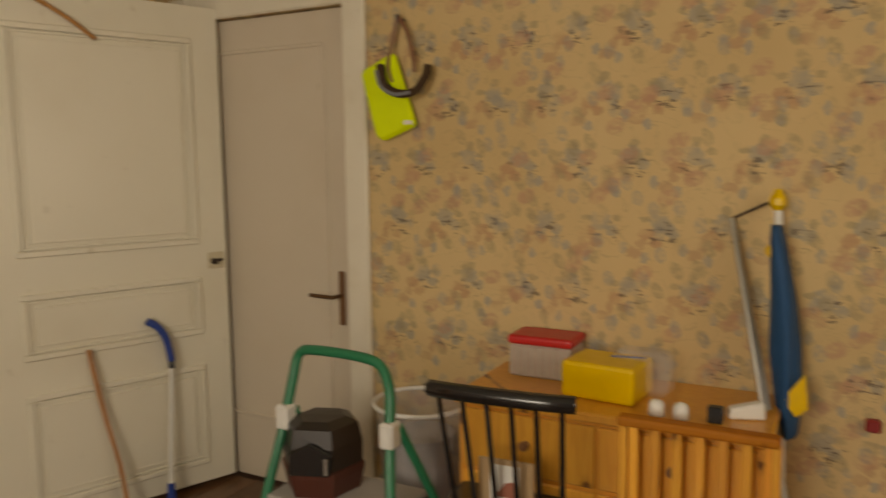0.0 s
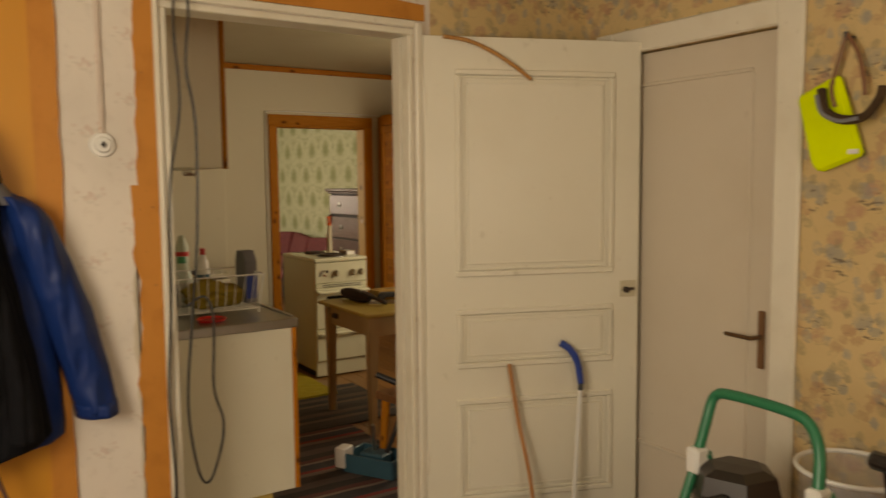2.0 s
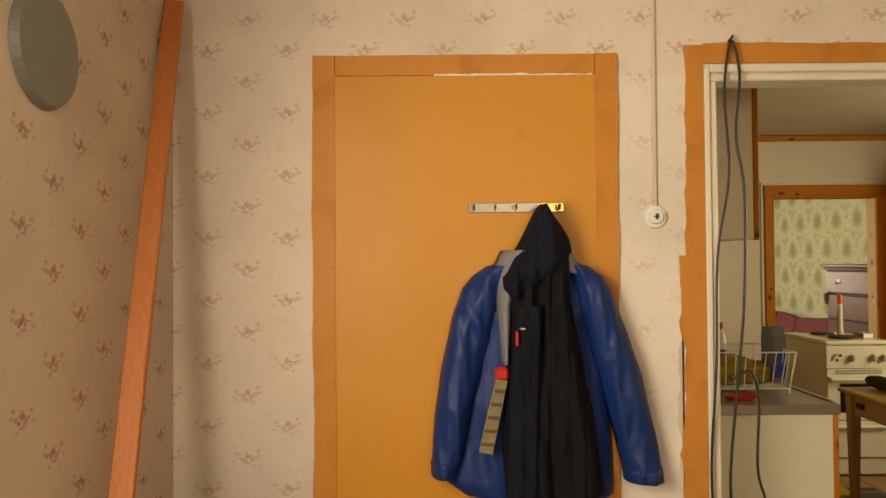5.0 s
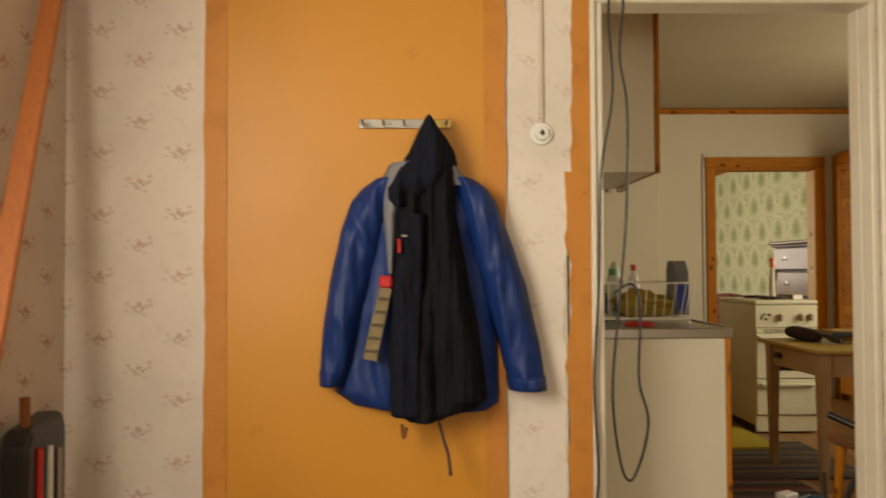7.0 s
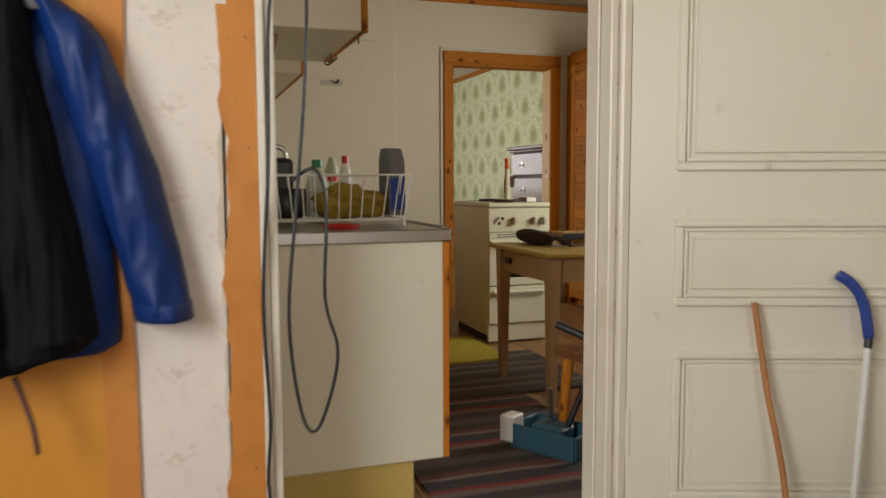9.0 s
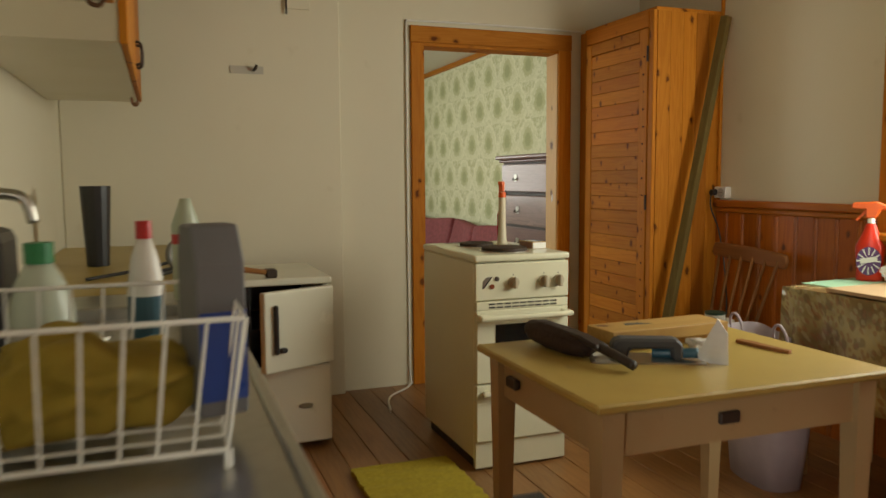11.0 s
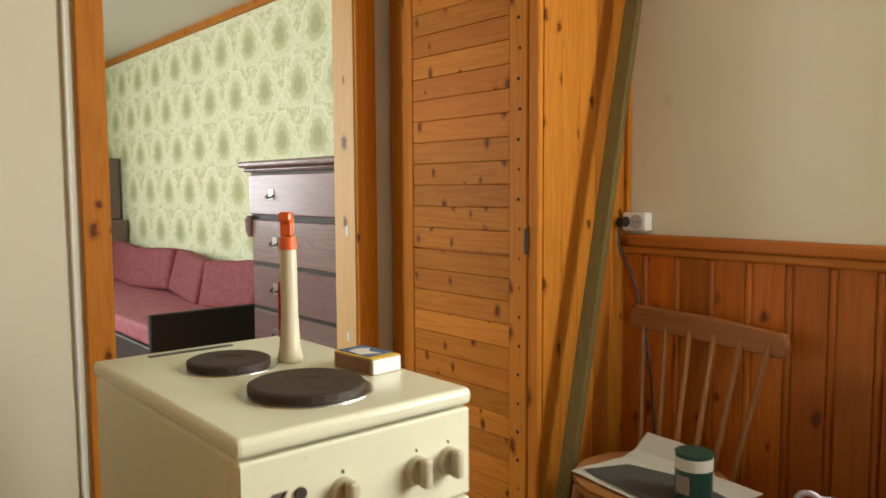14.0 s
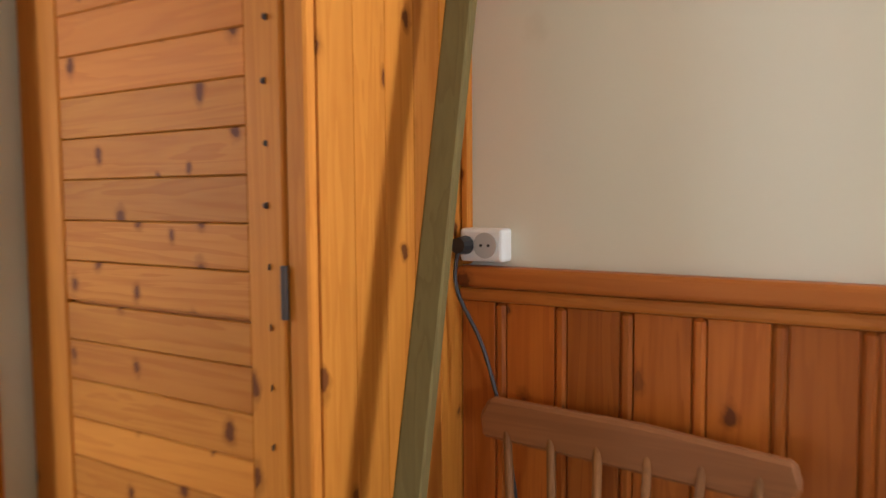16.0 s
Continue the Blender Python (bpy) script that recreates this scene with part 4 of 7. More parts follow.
for cx, cy, r in ((-0.165, -0.008, 0.098), (-0.42, -0.03, 0.078)):
    part("plate_rim", lathe(((r + 0.016, 0), (r + 0.014, 0.004), (r, 0.005)), 28, (cx, cy, SH - 0.002)), M_CHROME, stove)
    part("hotplate", lathe(((r, 0), (r, 0.014), (r - 0.006, 0.017), (r * 0.35, 0.016), (r * 0.3, 0.0145), (0.002, 0.0145)), 28, (cx, cy, SH)), M_IRON, stove)
for y in (-0.045, 0.095, 0.162):
    k = part("knob", rod((0.002, y, SH - 0.115), (0.016, y, SH - 0.115), 0.024, 0.022, 20), M_KNOB, stove, "beige plastic knob")
    part("grip", box(0.016, 0.036, y - 0.008, y + 0.008, SH - 0.139, SH - 0.091, 0.005, seg=2), M_KNOB, k)
    part("mark", box(0.0022, 0.003, y - 0.002, y + 0.002, SH - 0.086, SH - 0.081), M_BLACK, stove)
part("indicator", rod((0.002, -0.118, SH - 0.098), (0.006, -0.118, SH - 0.098), 0.010), M_IRON, stove)
part("indicator", rod((0.002, -0.140, SH - 0.128), (0.006, -0.140, SH - 0.128), 0.010), plain("amber_lens", (0.22, 0.05, 0.02), 0.3), stove)
part("badge", slab(((-0.182, SH - 0.135), (-0.174, SH - 0.135), (-0.136, SH - 0.088), (-0.160, SH - 0.088), (-0.178, SH - 0.105)), "x", 0.002, 0.0035), M_STEEL, stove, "small silver badge")
part("badge_stripe", slab(((-0.1815, SH - 0.134), (-0.176, SH - 0.134), (-0.139, SH - 0.0885), (-0.145, SH - 0.0885)), "x", 0.0036, 0.0042), M_BLACK, stove)
od2 = part("oven_door", box(-0.019, 0.006, -SW / 2 + 0.002, SW / 2 - 0.002, 0.372, SH - 0.225, 0.005), M_STOVE, stove)
part("glass", box(0.006, 0.0085, -0.125, 0.13, 0.425, SH - 0.285, 0.002), M_GLASSDARK, od2, "dark oven glass")
part("handle", box(0.034, 0.058, -SW / 2 + 0.002, SW / 2 - 0.002, SH - 0.262, SH - 0.240, 0.009, seg=3), M_STOVE, od2)
for y in (-0.19, 0.19):
    part("handle_post", box(0.004, 0.040, y - 0.018, y + 0.018, SH - 0.264, SH - 0.238, 0.006, seg=2), M_STOVE, od2)
part("vent_strip", box(-0.019, 0.004, -SW / 2 + 0.004, SW / 2 - 0.004, SH - 0.223, SH - 0.189, 0.002), M_STOVE, stove)
for i in range(9):
    for z in (SH - 0.214, SH - 0.200):
        part("vent_slot", box(0.0042, 0.0055, -0.155 + 0.035 * i, -0.126 + 0.035 * i, z - 0.003, z + 0.003), M_BLACK, stove)
dr = part("drawer", box(-0.019, 0.004, -SW / 2 + 0.003, SW / 2 - 0.003, 0.128, 0.366, 0.004), M_STOVE, stove)
part("handle", box(0.022, 0.042, -SW / 2 + 0.02, SW / 2 - 0.02, 0.325, 0.345, 0.007, seg=2), M_STOVE, dr)
for y in (-0.17, 0.17):
    part("handle_post", box(0.003, 0.026, y - 0.012, y + 0.012, 0.326, 0.344, 0.004), M_STOVE, dr)
part("plinth", box(-0.035, -0.012, -SW / 2 + 0.004, SW / 2 - 0.004, 0.012, 0.124, 0.003), M_STOVE, stove)

# fridge
fx, fy = -5.85, 1.535
fridge = thing("small_fridge", "small white fridge with its door standing ajar", "fridge", (fx, fy, 0))
FW, FH = 0.19, 0.745
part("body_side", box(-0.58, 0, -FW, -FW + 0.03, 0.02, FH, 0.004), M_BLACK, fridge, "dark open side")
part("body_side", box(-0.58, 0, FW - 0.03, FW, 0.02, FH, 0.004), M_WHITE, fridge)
# Back, shelves and lining are black, painting in the shade inside the fridge.
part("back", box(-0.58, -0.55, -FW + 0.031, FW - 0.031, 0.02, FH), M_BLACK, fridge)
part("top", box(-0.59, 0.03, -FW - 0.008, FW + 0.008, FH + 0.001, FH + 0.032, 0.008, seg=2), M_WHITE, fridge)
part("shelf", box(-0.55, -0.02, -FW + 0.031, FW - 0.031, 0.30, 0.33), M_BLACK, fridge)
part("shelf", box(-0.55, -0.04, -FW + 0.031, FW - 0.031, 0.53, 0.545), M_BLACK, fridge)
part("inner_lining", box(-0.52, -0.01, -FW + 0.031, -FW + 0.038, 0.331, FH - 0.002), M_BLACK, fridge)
part("lower_front", box(0.001, 0.035, -FW + 0.004, FW - 0.002, 0.03, 0.385, 0.006), M_WHITE, fridge)
bdg = slab([(0.07 + 0.033 * math.cos(2 * math.pi * k / 18), 0.20 + 0.014 * math.sin(2 * math.pi * k / 18)) for k in range(18)], "x", 0.0355, 0.038)
part("badge", bdg, M_STEEL, fridge)
fd = part("door", box(0.0, 0.04, -0.355, 0, 0.0, 0.345, 0.008, seg=2), M_WHITE, fridge, "white fridge door standing ajar")
fd.matrix_local = pose(0.004, FW - 0.002, 0.393, 0, 0, 24)
part("handle", box(0.041, 0.062, -0.315, -0.295, 0.08, 0.29, 0.006), M_BLACK, fd, "dark handle")
part("handle_hook", box(0.041, 0.07, -0.294, -0.26, 0.085, 0.105, 0.005), M_BLACK, fd)

# ---- first room: things on the walls ----
def cloth(rows, front, back, folds=7.0, seed=1, cols=30, amp=0.012, crease=0.0, flat=0.45):
    """A hanging garment: rows of (height, left, right) along a wall, bulging towards the room, with falling folds and creases."""
    b = bmesh.new()
    levels = []
    steps = []
    for (z0, l0, r0), (z1, l1, r1) in zip(rows, rows[1:]):
        count = max(3, int(abs(z1 - z0) / 0.012))
        for k in range(count):
            t = k / count
            s = t
            steps.append((z0 + (z1 - z0) * t, l0 + (l1 - l0) * s, r0 + (r1 - r0) * s))
    steps.append(rows[-1])
    for z, l, r in steps:
        ring = []
        edge = 0.003 * noise.noise(Vector((seed, z * 9, 3.0))) if crease else 0.0
        for k in range(cols):
            t = k / (cols - 1)
            y = l + (r - l) * t
            bulge = math.sin(math.pi * t) ** flat
            f = noise.noise(Vector((y * folds * 2.2, z * 1.4, seed))) + 0.5 * noise.noise(Vector((y * folds * 6, z * 3, seed + 5)))
            ridge = 1 - 3 * abs(noise.noise(Vector((y * 13 + z * 4, z * 3.5 - y * 2, seed + 9)))) + 0.3 * (1 - 3 * abs(noise.noise(Vector((y * 20 - z * 9, z * 12 + y * 8, seed + 14)))))
            x = back + (front - back) * bulge + (amp * 1.6 * f + crease * ridge) * bulge
            ring.append(b.verts.new((x, y + 0.004 * f * bulge + edge, z)))
        for k in range(cols - 2, 0, -1):
            t = k / (cols - 1)
            ring.append(b.verts.new((back + 0.002, l + (r - l) * t + edge, z)))
        levels.append(ring)
    for p, q in zip(levels, levels[1:]):
        n = len(p)
        for k in range(n):
            b.faces.new((p[k], p[(k + 1) % n], q[(k + 1) % n], q[k]))
    b.faces.new(levels[0])
    b.faces.new(levels[-1][::-1])
    bmesh.ops.recalc_face_normals(b, faces=b.faces[:])
    return b


jacket = thing("oilskin_jacket", "shiny blue oilskin jacket hanging from the hook rail", "jacket")
part("body", cloth(((0.652, -0.16, 0.20), (0.672, -0.26, 0.232), (0.715, -0.32, 0.236), (0.9, -0.275, 0.228), (1.07, -0.24, 0.205), (1.26, -0.21, 0.175), (1.36, -0.222, 0.198), (1.42, -0.175, 0.15), (1.455, -0.12, 0.09)), -2.645, -2.715, 5, 2, 44, 0.011, 0.009), M_BLUEVINYL, jacket, smooth=True)
part("sleeve", cloth(((0.752, -0.364, -0.282), (0.80, -0.366, -0.268), (0.85, -0.364, -0.255), (1.068, -0.338, -0.20), (1.264, -0.294, -0.15), (1.35, -0.262, -0.12), (1.392, -0.228, -0.10), (1.425, -0.18, -0.09)), -2.625, -2.70, 6, 31, 32, 0.014, 0.010), M_BLUEVINYL, jacket, smooth=True)
part("sleeve", cloth(((0.735, 0.268, 0.390), (0.80, 0.248, 0.382), (0.88, 0.231, 0.368), (1.066, 0.18, 0.327), (1.266, 0.12, 0.260), (1.35, 0.09, 0.226), (1.39, 0.08, 0.196), (1.425, 0.06, 0.15)), -2.625, -2.70, 6, 37, 32, 0.014, 0.010), M_BLUEVINYL, jacket, smooth=True)
part("cuff", cloth(((0.722, 0.264, 0.394), (0.765, 0.256, 0.390)), -2.620, -2.70, 7, 37, 20, 0.006, 0.004), M_BLUEVINYL, jacket, smooth=True)
part("cuff", cloth(((0.742, -0.368, -0.280), (0.79, -0.370, -0.268)), -2.620, -2.70, 7, 31, 20, 0.006, 0.004), M_BLUEVINYL, jacket, smooth=True)
part("hood", cloth(((1.11, -0.138, -0.115), (1.30, -0.155, -0.10), (1.42, -0.162, -0.04), (1.475, -0.135, 0.0)), -2.600, -2.70, 8, 4, 10), M_GREYCLOTH, jacket, "grey fleece hood lining", True)
part("collar", cloth(((1.40, 0.06, 0.14), (1.44, 0.05, 0.118), (1.465, 0.04, 0.10)), -2.625, -2.70, 8, 6, 10), M_GREYCLOTH, jacket, "grey fleece collar edge", True)

coat = thing("black_coat", "long black hooded coat hanging over the blue jacket", "coat")
part("body", cloth(((0.636, -0.08, 0.05), (0.648, -0.108, 0.075), (0.668, -0.122, 0.16), (0.70, -0.13, 0.192), (0.82, -0.138, 0.178), (0.95, -0.136, 0.158), (1.09, -0.130, 0.132), (1.314, -0.115, 0.09), (1.40, -0.10, 0.088), (1.45, -0.085, 0.085)), -2.566, -2.66, 11, 7, 48, 0.024, 0.011), M_DARKCLOTH, coat, smooth=True)
part("hood", cloth(((1.325, -0.118, -0.065), (1.35, -0.140, -0.03), (1.388, -0.148, 0.05), (1.44, -0.118, 0.094), (1.474, -0.092, 0.096), (1.513, -0.070, 0.087), (1.56, -0.046, 0.060), (1.592, -0.030, 0.034), (1.62, -0.012, 0.014)), -2.560, -2.68, 11, 12, 40, 0.018, 0.018), M_NAVY, coat, smooth=True)
part("left_fold", cloth(((0.655, -0.125, -0.02), (0.8, -0.128, -0.03), (1.05, -0.118, -0.02), (1.30, -0.09, -0.01)), -2.548, -2.60, 9, 21, 22, 0.014, 0.008), M_NAVY, coat, smooth=True)
part("right_fold", cloth(((0.70, 0.05, 0.165), (0.85, 0.05, 0.155), (1.05, 0.035, 0.115), (1.28, 0.02, 0.075)), -2.552, -2.62, 9, 25, 22, 0.016, 0.008), M_DARKCLOTH, coat, smooth=True)
lining = part("plaid_lining", slab(((-0.158, 1.068), (-0.122, 1.06), (-0.150, 0.93), (-0.172, 0.828), (-0.214, 0.836), (-0.196, 0.92)), "x", -2.612, -2.600), plain("plaid_cloth", (0.30, 0.23, 0.12), 0.9, 0, 0.5, 30), coat, "beige plaid lining turned out")
for k in range(5):
    z = 1.035 - 0.042 * k
    yl, yr = -0.158 - 0.26 * (1.068 - z), -0.122 - 0.215 * (1.06 - z)
    part("check", slab(((yl + 0.004, z), (yr - 0.003, z - 0.003), (yr - 0.005, z - 0.014), (yl + 0.001, z - 0.011)), "x", -2.5995, -2.5988), plain("plaid_check", (0.10, 0.075, 0.045), 0.9), lining)
part("red_cuff", box(-2.613, -2.594, -0.162, -0.118, 1.062, 1.104, 0.008), M_RED, coat, "red knitted cuff")
part("red_tab", box(-2.562, -2.545, -0.100, -0.090, 1.175, 1.222, 0.003), M_RED, coat)
part("zip_pull", box(-2.555, -2.54, -0.088, -0.068, 1.226, 1.234, 0.002), M_CHROME, coat)
part("cord", tube([(-2.60, 0.03, 0.63), (-2.61, 0.045, 0.57), (-2.60, 0.06, 0.52), (-2.605, 0.066, 0.46)], 0.0055), plain("brown_cord", (0.10, 0.045, 0.04), 0.9), coat, smooth=True)
part("strap", tube([(-2.60, -0.09, 0.625), (-2.605, -0.085, 0.58), (-2.60, -0.075, 0.615)], 0.006), M_CHAIR, coat)

hooks = thing("hook_rail", "brass and steel hook rail on the ochre board", "hook rail")
part("rail", box(XW + 0.0075, XW + 0.013, -0.238, 0.080, 1.603, 1.635, 0.002), M_CHROME, hooks)
part("brass_end", box(XW + 0.0135, XW + 0.016, -0.01, 0.079, 1.604, 1.634, 0.001), M_BRASS, hooks, "bright brass end")
for y in (-0.222, -0.152, -0.083, -0.003, 0.06):
    part("hook", tube([(XW + 0.012, y, 1.618), (XW + 0.04, y, 1.612), (XW + 0.055, y, 1.625)], 0.005), M_CHROME, hooks)

sw = thing("light_switch", "round white rotary light switch on the papered wall", "switch", (XW, 0.385, 1.585))
part("base", rod((0.001, 0, 0), (0.012, 0, 0), 0.040, 0.036, 28), M_LABELWHITE, sw)
part("cap", rod((0.012, 0, 0), (0.026, 0, 0), 0.027, 0.022, 20), M_LABELWHITE, sw)
part("toggle", box(0.026, 0.036, -0.003, 0.003, -0.010, 0.010, 0.002), M_BLACK, sw)
part("toggle", box(0.026, 0.030, -0.008, 0.008, -0.003, 0.003, 0.001), M_BLACK, sw)
part("conduit", box(0.001, 0.010, -0.008, 0.008, 0.035, 0.86, 0.003), M_SPRIG, sw, "papered-over cable conduit")
sk = thing("wall_socket", "white double wall socket low on the ochre board", "socket", (XW + 0.008, 0.104, 0.242))
part("plate", box(0, 0.012, -0.042, 0.042, -0.056, 0.056, 0.004), M_LABELWHITE, sk)
for z in (-0.028, 0.028):
    part("outlet", rod((0.012, 0, z), (0.0135, 0, z), 0.02, seg=18), plain("socket_grey", (0.5, 0.5, 0.46), 0.5), sk)
    for y in (-0.007, 0.007):
        part("pin_hole", rod((0.0135, y, z), (0.0142, y, z), 0.003, seg=6), M_BLACK, sk)

cable = thing("hanging_cable", "thin black cable looped over the doorway", "cable")
part("cable", tube([(-2.70, 0.628, 0.03), (-2.705, 0.56, 0.25), (-2.70, 0.565, 0.45), (-2.705, 0.555, 0.75), (-2.70, 0.575, 1.1), (-2.705, 0.585, 1.45), (-2.70, 0.625, 1.72), (-2.705, 0.615, 2.0), (-2.705, 0.64, 2.17), (-2.70, 0.665, 2.05), (-2.70, 0.650, 1.85), (-2.70, 0.675, 1.66), (-2.69, 0.665, 1.3), (-2.70, 0.64, 1.0), (-2.70, 0.615, 0.7), (-2.70, 0.64, 0.47), (-2.70, 0.675, 0.412), (-2.70, 0.715, 0.5), (-2.70, 0.735, 0.62), (-2.70, 0.705, 0.75), (-2.70, 0.712, 0.98), (-2.70, 0.685, 1.07), (-2.72, 0.63, 1.04)], 0.0046, 6, 5), M_BLACK, cable, smooth=True)
part("nail", rod((XW + 0.001, 0.64, 2.172), (XW + 0.04, 0.64, 2.18), 0.004), M_IRON, cable)

# neon pouch and strap on a hook
pouch = thing("neon_pouch", "neon yellow cloth pouch hung on the flowered wall", "pouch")
part("hook", tube([(-1.47, YN - 0.001, 1.915), (-1.47, YN - 0.04, 1.91), (-1.47, YN - 0.05, 1.93)], 0.007), M_BLACK, pouch)
part("pouch", slab(((-1.635, 1.735), (-1.49, 1.80), (-1.455, 1.70), (-1.40, 1.53), (-1.545, 1.475), (-1.575, 1.50)), "y", YN - 0.055, YN - 0.022, 0.012), M_NEON, pouch)
part("tag", box(-1.445, -1.41, YN - 0.058, YN - 0.054, 1.535, 1.55), M_LABELWHITE, pouch)
goggles = thing("dark_strap", "dark fur-edged strap looped on the same wall hook", "strap")
part("loop", tube([(-1.47, YN - 0.045, 1.925), (-1.495, YN - 0.045, 1.83), (-1.505, YN - 0.06, 1.75), (-1.49, YN - 0.06, 1.69)], 0.007), M_BROWNWOOD, goggles, smooth=True)
part("loop", tube([(-1.47, YN - 0.045, 1.925), (-1.43, YN - 0.045, 1.86), (-1.405, YN - 0.05, 1.77), (-1.40, YN - 0.05, 1.72)], 0.007), M_BROWNWOOD, goggles, smooth=True)
part("band", tube([(-1.53, YN - 0.075, 1.75), (-1.51, YN - 0.085, 1.68), (-1.45, YN - 0.09, 1.645), (-1.38, YN - 0.085, 1.65), (-1.345, YN - 0.07, 1.70), (-1.34, YN - 0.06, 1.74)], 0.015), plain("dark_fur", (0.075, 0.04, 0.016), 0.95, 0, 0.5, 50), goggles, smooth=True)
part("edging", tube([(-1.535, YN - 0.093, 1.73), (-1.51, YN - 0.104, 1.672), (-1.45, YN - 0.110, 1.64), (-1.39, YN - 0.104, 1.645)], 0.007), M_GREYCLOTH, goggles, smooth=True)

# sticks leaning on the open door, bowl on the floor
def on_leaf(u, z, out=0.02):
    return mw @ Vector((u, -out, z - 0.025))


s1 = thing("wooden_stick", "worn brown wooden stick leaning against the open door", "stick")
part("shaft", tube([on_leaf(0.335, 0.695, 0.028), on_leaf(0.37, 0.45, 0.05), on_leaf(0.41, 0.22, 0.08), on_leaf(0.425, 0.012, 0.11)], 0.0088), M_STICK, s1, smooth=True)
part("foot", rod(on_leaf(0.422, 0.085, 0.098), on_leaf(0.428, 0.008, 0.112), 0.016, 0.026), M_BROWNWOOD, s1)
s2 = thing("crutch_cane", "white cane with a curved blue grip leaning on the open door", "cane")
part("grip", tube([on_leaf(0.562, 0.775, 0.03), on_leaf(0.602, 0.745, 0.036), on_leaf(0.632, 0.69, 0.04), on_leaf(0.647, 0.60, 0.045)], 0.0155), M_SKYBLUE, s2, "curved blue grip", True)
part("shaft", rod(on_leaf(0.647, 0.605, 0.045), on_leaf(0.60, 0.10, 0.09), 0.0085), M_LABELWHITE, s2)
part("collar", rod(on_leaf(0.647, 0.60, 0.045), on_leaf(0.644, 0.57, 0.048), 0.0115), M_BLACK, s2)
part("ferrule", rod(on_leaf(0.601, 0.105, 0.089), on_leaf(0.596, 0.008, 0.098), 0.014, 0.020), M_SKYBLUE, s2)
bowl = thing("white_bowl", "white enamel bowl with blue rim on the dark floor", "bowl", (-2.30, 1.845, 0.0))
part("bowl", lathe(((0.06, 0.0), (0.09, 0.025), (0.108, 0.056), (0.101, 0.057), (0.082, 0.027), (0.05, 0.010)), 32), M_LABELWHITE, bowl, smooth=True)
part("rim", tube([(0.105 * math.cos(a / 16 * 2 * math.pi), 0.105 * math.sin(a / 16 * 2 * math.pi), 0.057) for a in range(17)], 0.0045, 6, 2), M_LABELWHITE, bowl)
bowl2 = thing("blue_bowl", "dark blue plastic bowl on the dark floor", "bowl", (-2.255, 2.05, 0.0))
part("bowl", lathe(((0.055, 0.0), (0.078, 0.02), (0.09, 0.045), (0.084, 0.046), (0.068, 0.022), (0.04, 0.008)), 28), plain("navy_plastic", (0.012, 0.022, 0.07), 0.35), bowl2, smooth=True)

# pink plank, tool bag and disc by the south wall
pl = thing("leaning_plank", "long rust-red painted plank leaning in the corner", "plank")
a_, b_ = Vector((-2.66, -1.20, 2.30)), Vector((-1.78, -1.10, 0.0))
bm_ = box(-0.012, 0.012, -0.03, 0.03, 0, (a_ - b_).length, 0.003)
q_ = (a_ - b_).to_track_quat("Z", "Y").to_matrix().to_4x4()
bmesh.ops.transform(bm_, matrix=Matrix.Translation(b_) @ q_ @ pose(0, 0, 0, 0, 0, 90), verts=bm_.verts[:])
part("plank", bm_, M_REDPLANK, pl)
tb = thing("tool_roll", "black tool bag with a row of tools in its pockets", "tool bag", (-2.36, -1.14, 0.05), 6)
part("crate", box(-0.15, 0.15, -0.06, 0.08, -0.05, 0.36, 0.006), M_CARD, tb, "plain cardboard box under the bag")
part("body", slab(((-0.14, 0.361), (0.145, 0.361), (0.14, 0.59), (0.11, 0.635), (-0.11, 0.655), (-0.14, 0.61)), "y", -0.04, 0.04, 0.012), M_BLACK, tb)
for x, z, m in ((-0.07, 0.50, M_CHROME), (0.0, 0.52, M_LABELWHITE), (0.075, 0.53, M_RED)):
    part("tool", rod((x, 0.045, 0.40), (x, 0.045, z + 0.05), 0.009), m, tb)
part("wooden_handle", rod((0.06, 0.0, 0.60), (0.063, 0.0, 0.72), 0.014), M_CHAIR, tb)
wc_ = thing("white_card", "plain white card leaning against the sprigged wall", "card", (-1.835, -1.19, 0.0))
part("card", slab(((-0.2, 0.0), (0.2, 0.0), (0.2, 0.83), (-0.205, 0.81)), "y", -0.03, -0.02), M_LABELWHITE, wc_)
disc = thing("grey_plate", "round grey plate hung on the sprigged wall", "plate", (-1.90, YS, 1.93))
part("plate", rod((0, 0.001, 0), (0, 0.02, 0), 0.14, 0.13, 32), plain("grey_ceramic", (0.2, 0.21, 0.19), 0.35), disc)

# ---- first room: furniture by the north wall ----
chest = thing("pine_chest", "low varnished pine chest of drawers against the flowered wall", "chest of drawers")
part("body", box(-1.05, -0.16, 2.07, YN - 0.02, 0.04, 0.655, 0.004), M_CHEST, chest)
part("top", box(-1.065, -0.145, 2.05, YN - 0.004, 0.656, 0.685, 0.006), M_CHEST, chest)
for i in range(2):
    for j in range(3):
        x0 = -1.03 + 0.43 * i
        d = part("drawer", box(x0, x0 + 0.42, 2.055, 2.069, 0.06 + 0.2 * j, 0.245 + 0.2 * j, 0.004), M_CHEST, chest)
        part("knob", rod((x0 + 0.21, 2.055, 0.16 + 0.2 * j), (x0 + 0.21, 2.03, 0.16 + 0.2 * j), 0.011, 0.015), M_BROWNWOOD, d)
for x in (-1.03, -0.2):
    for y in (2.1, 2.42):
        part("foot", box(x, x + 0.04, y, y + 0.04, 0, 0.04), M_CHEST, chest)
crate = thing("slatted_stand", "pine stand with upright slats in front of the chest", "stand")
part("top_rail", box(-0.53, -0.12, 1.985, 2.035, 0.685, 0.712, 0.008, seg=2), M_PINE, crate)
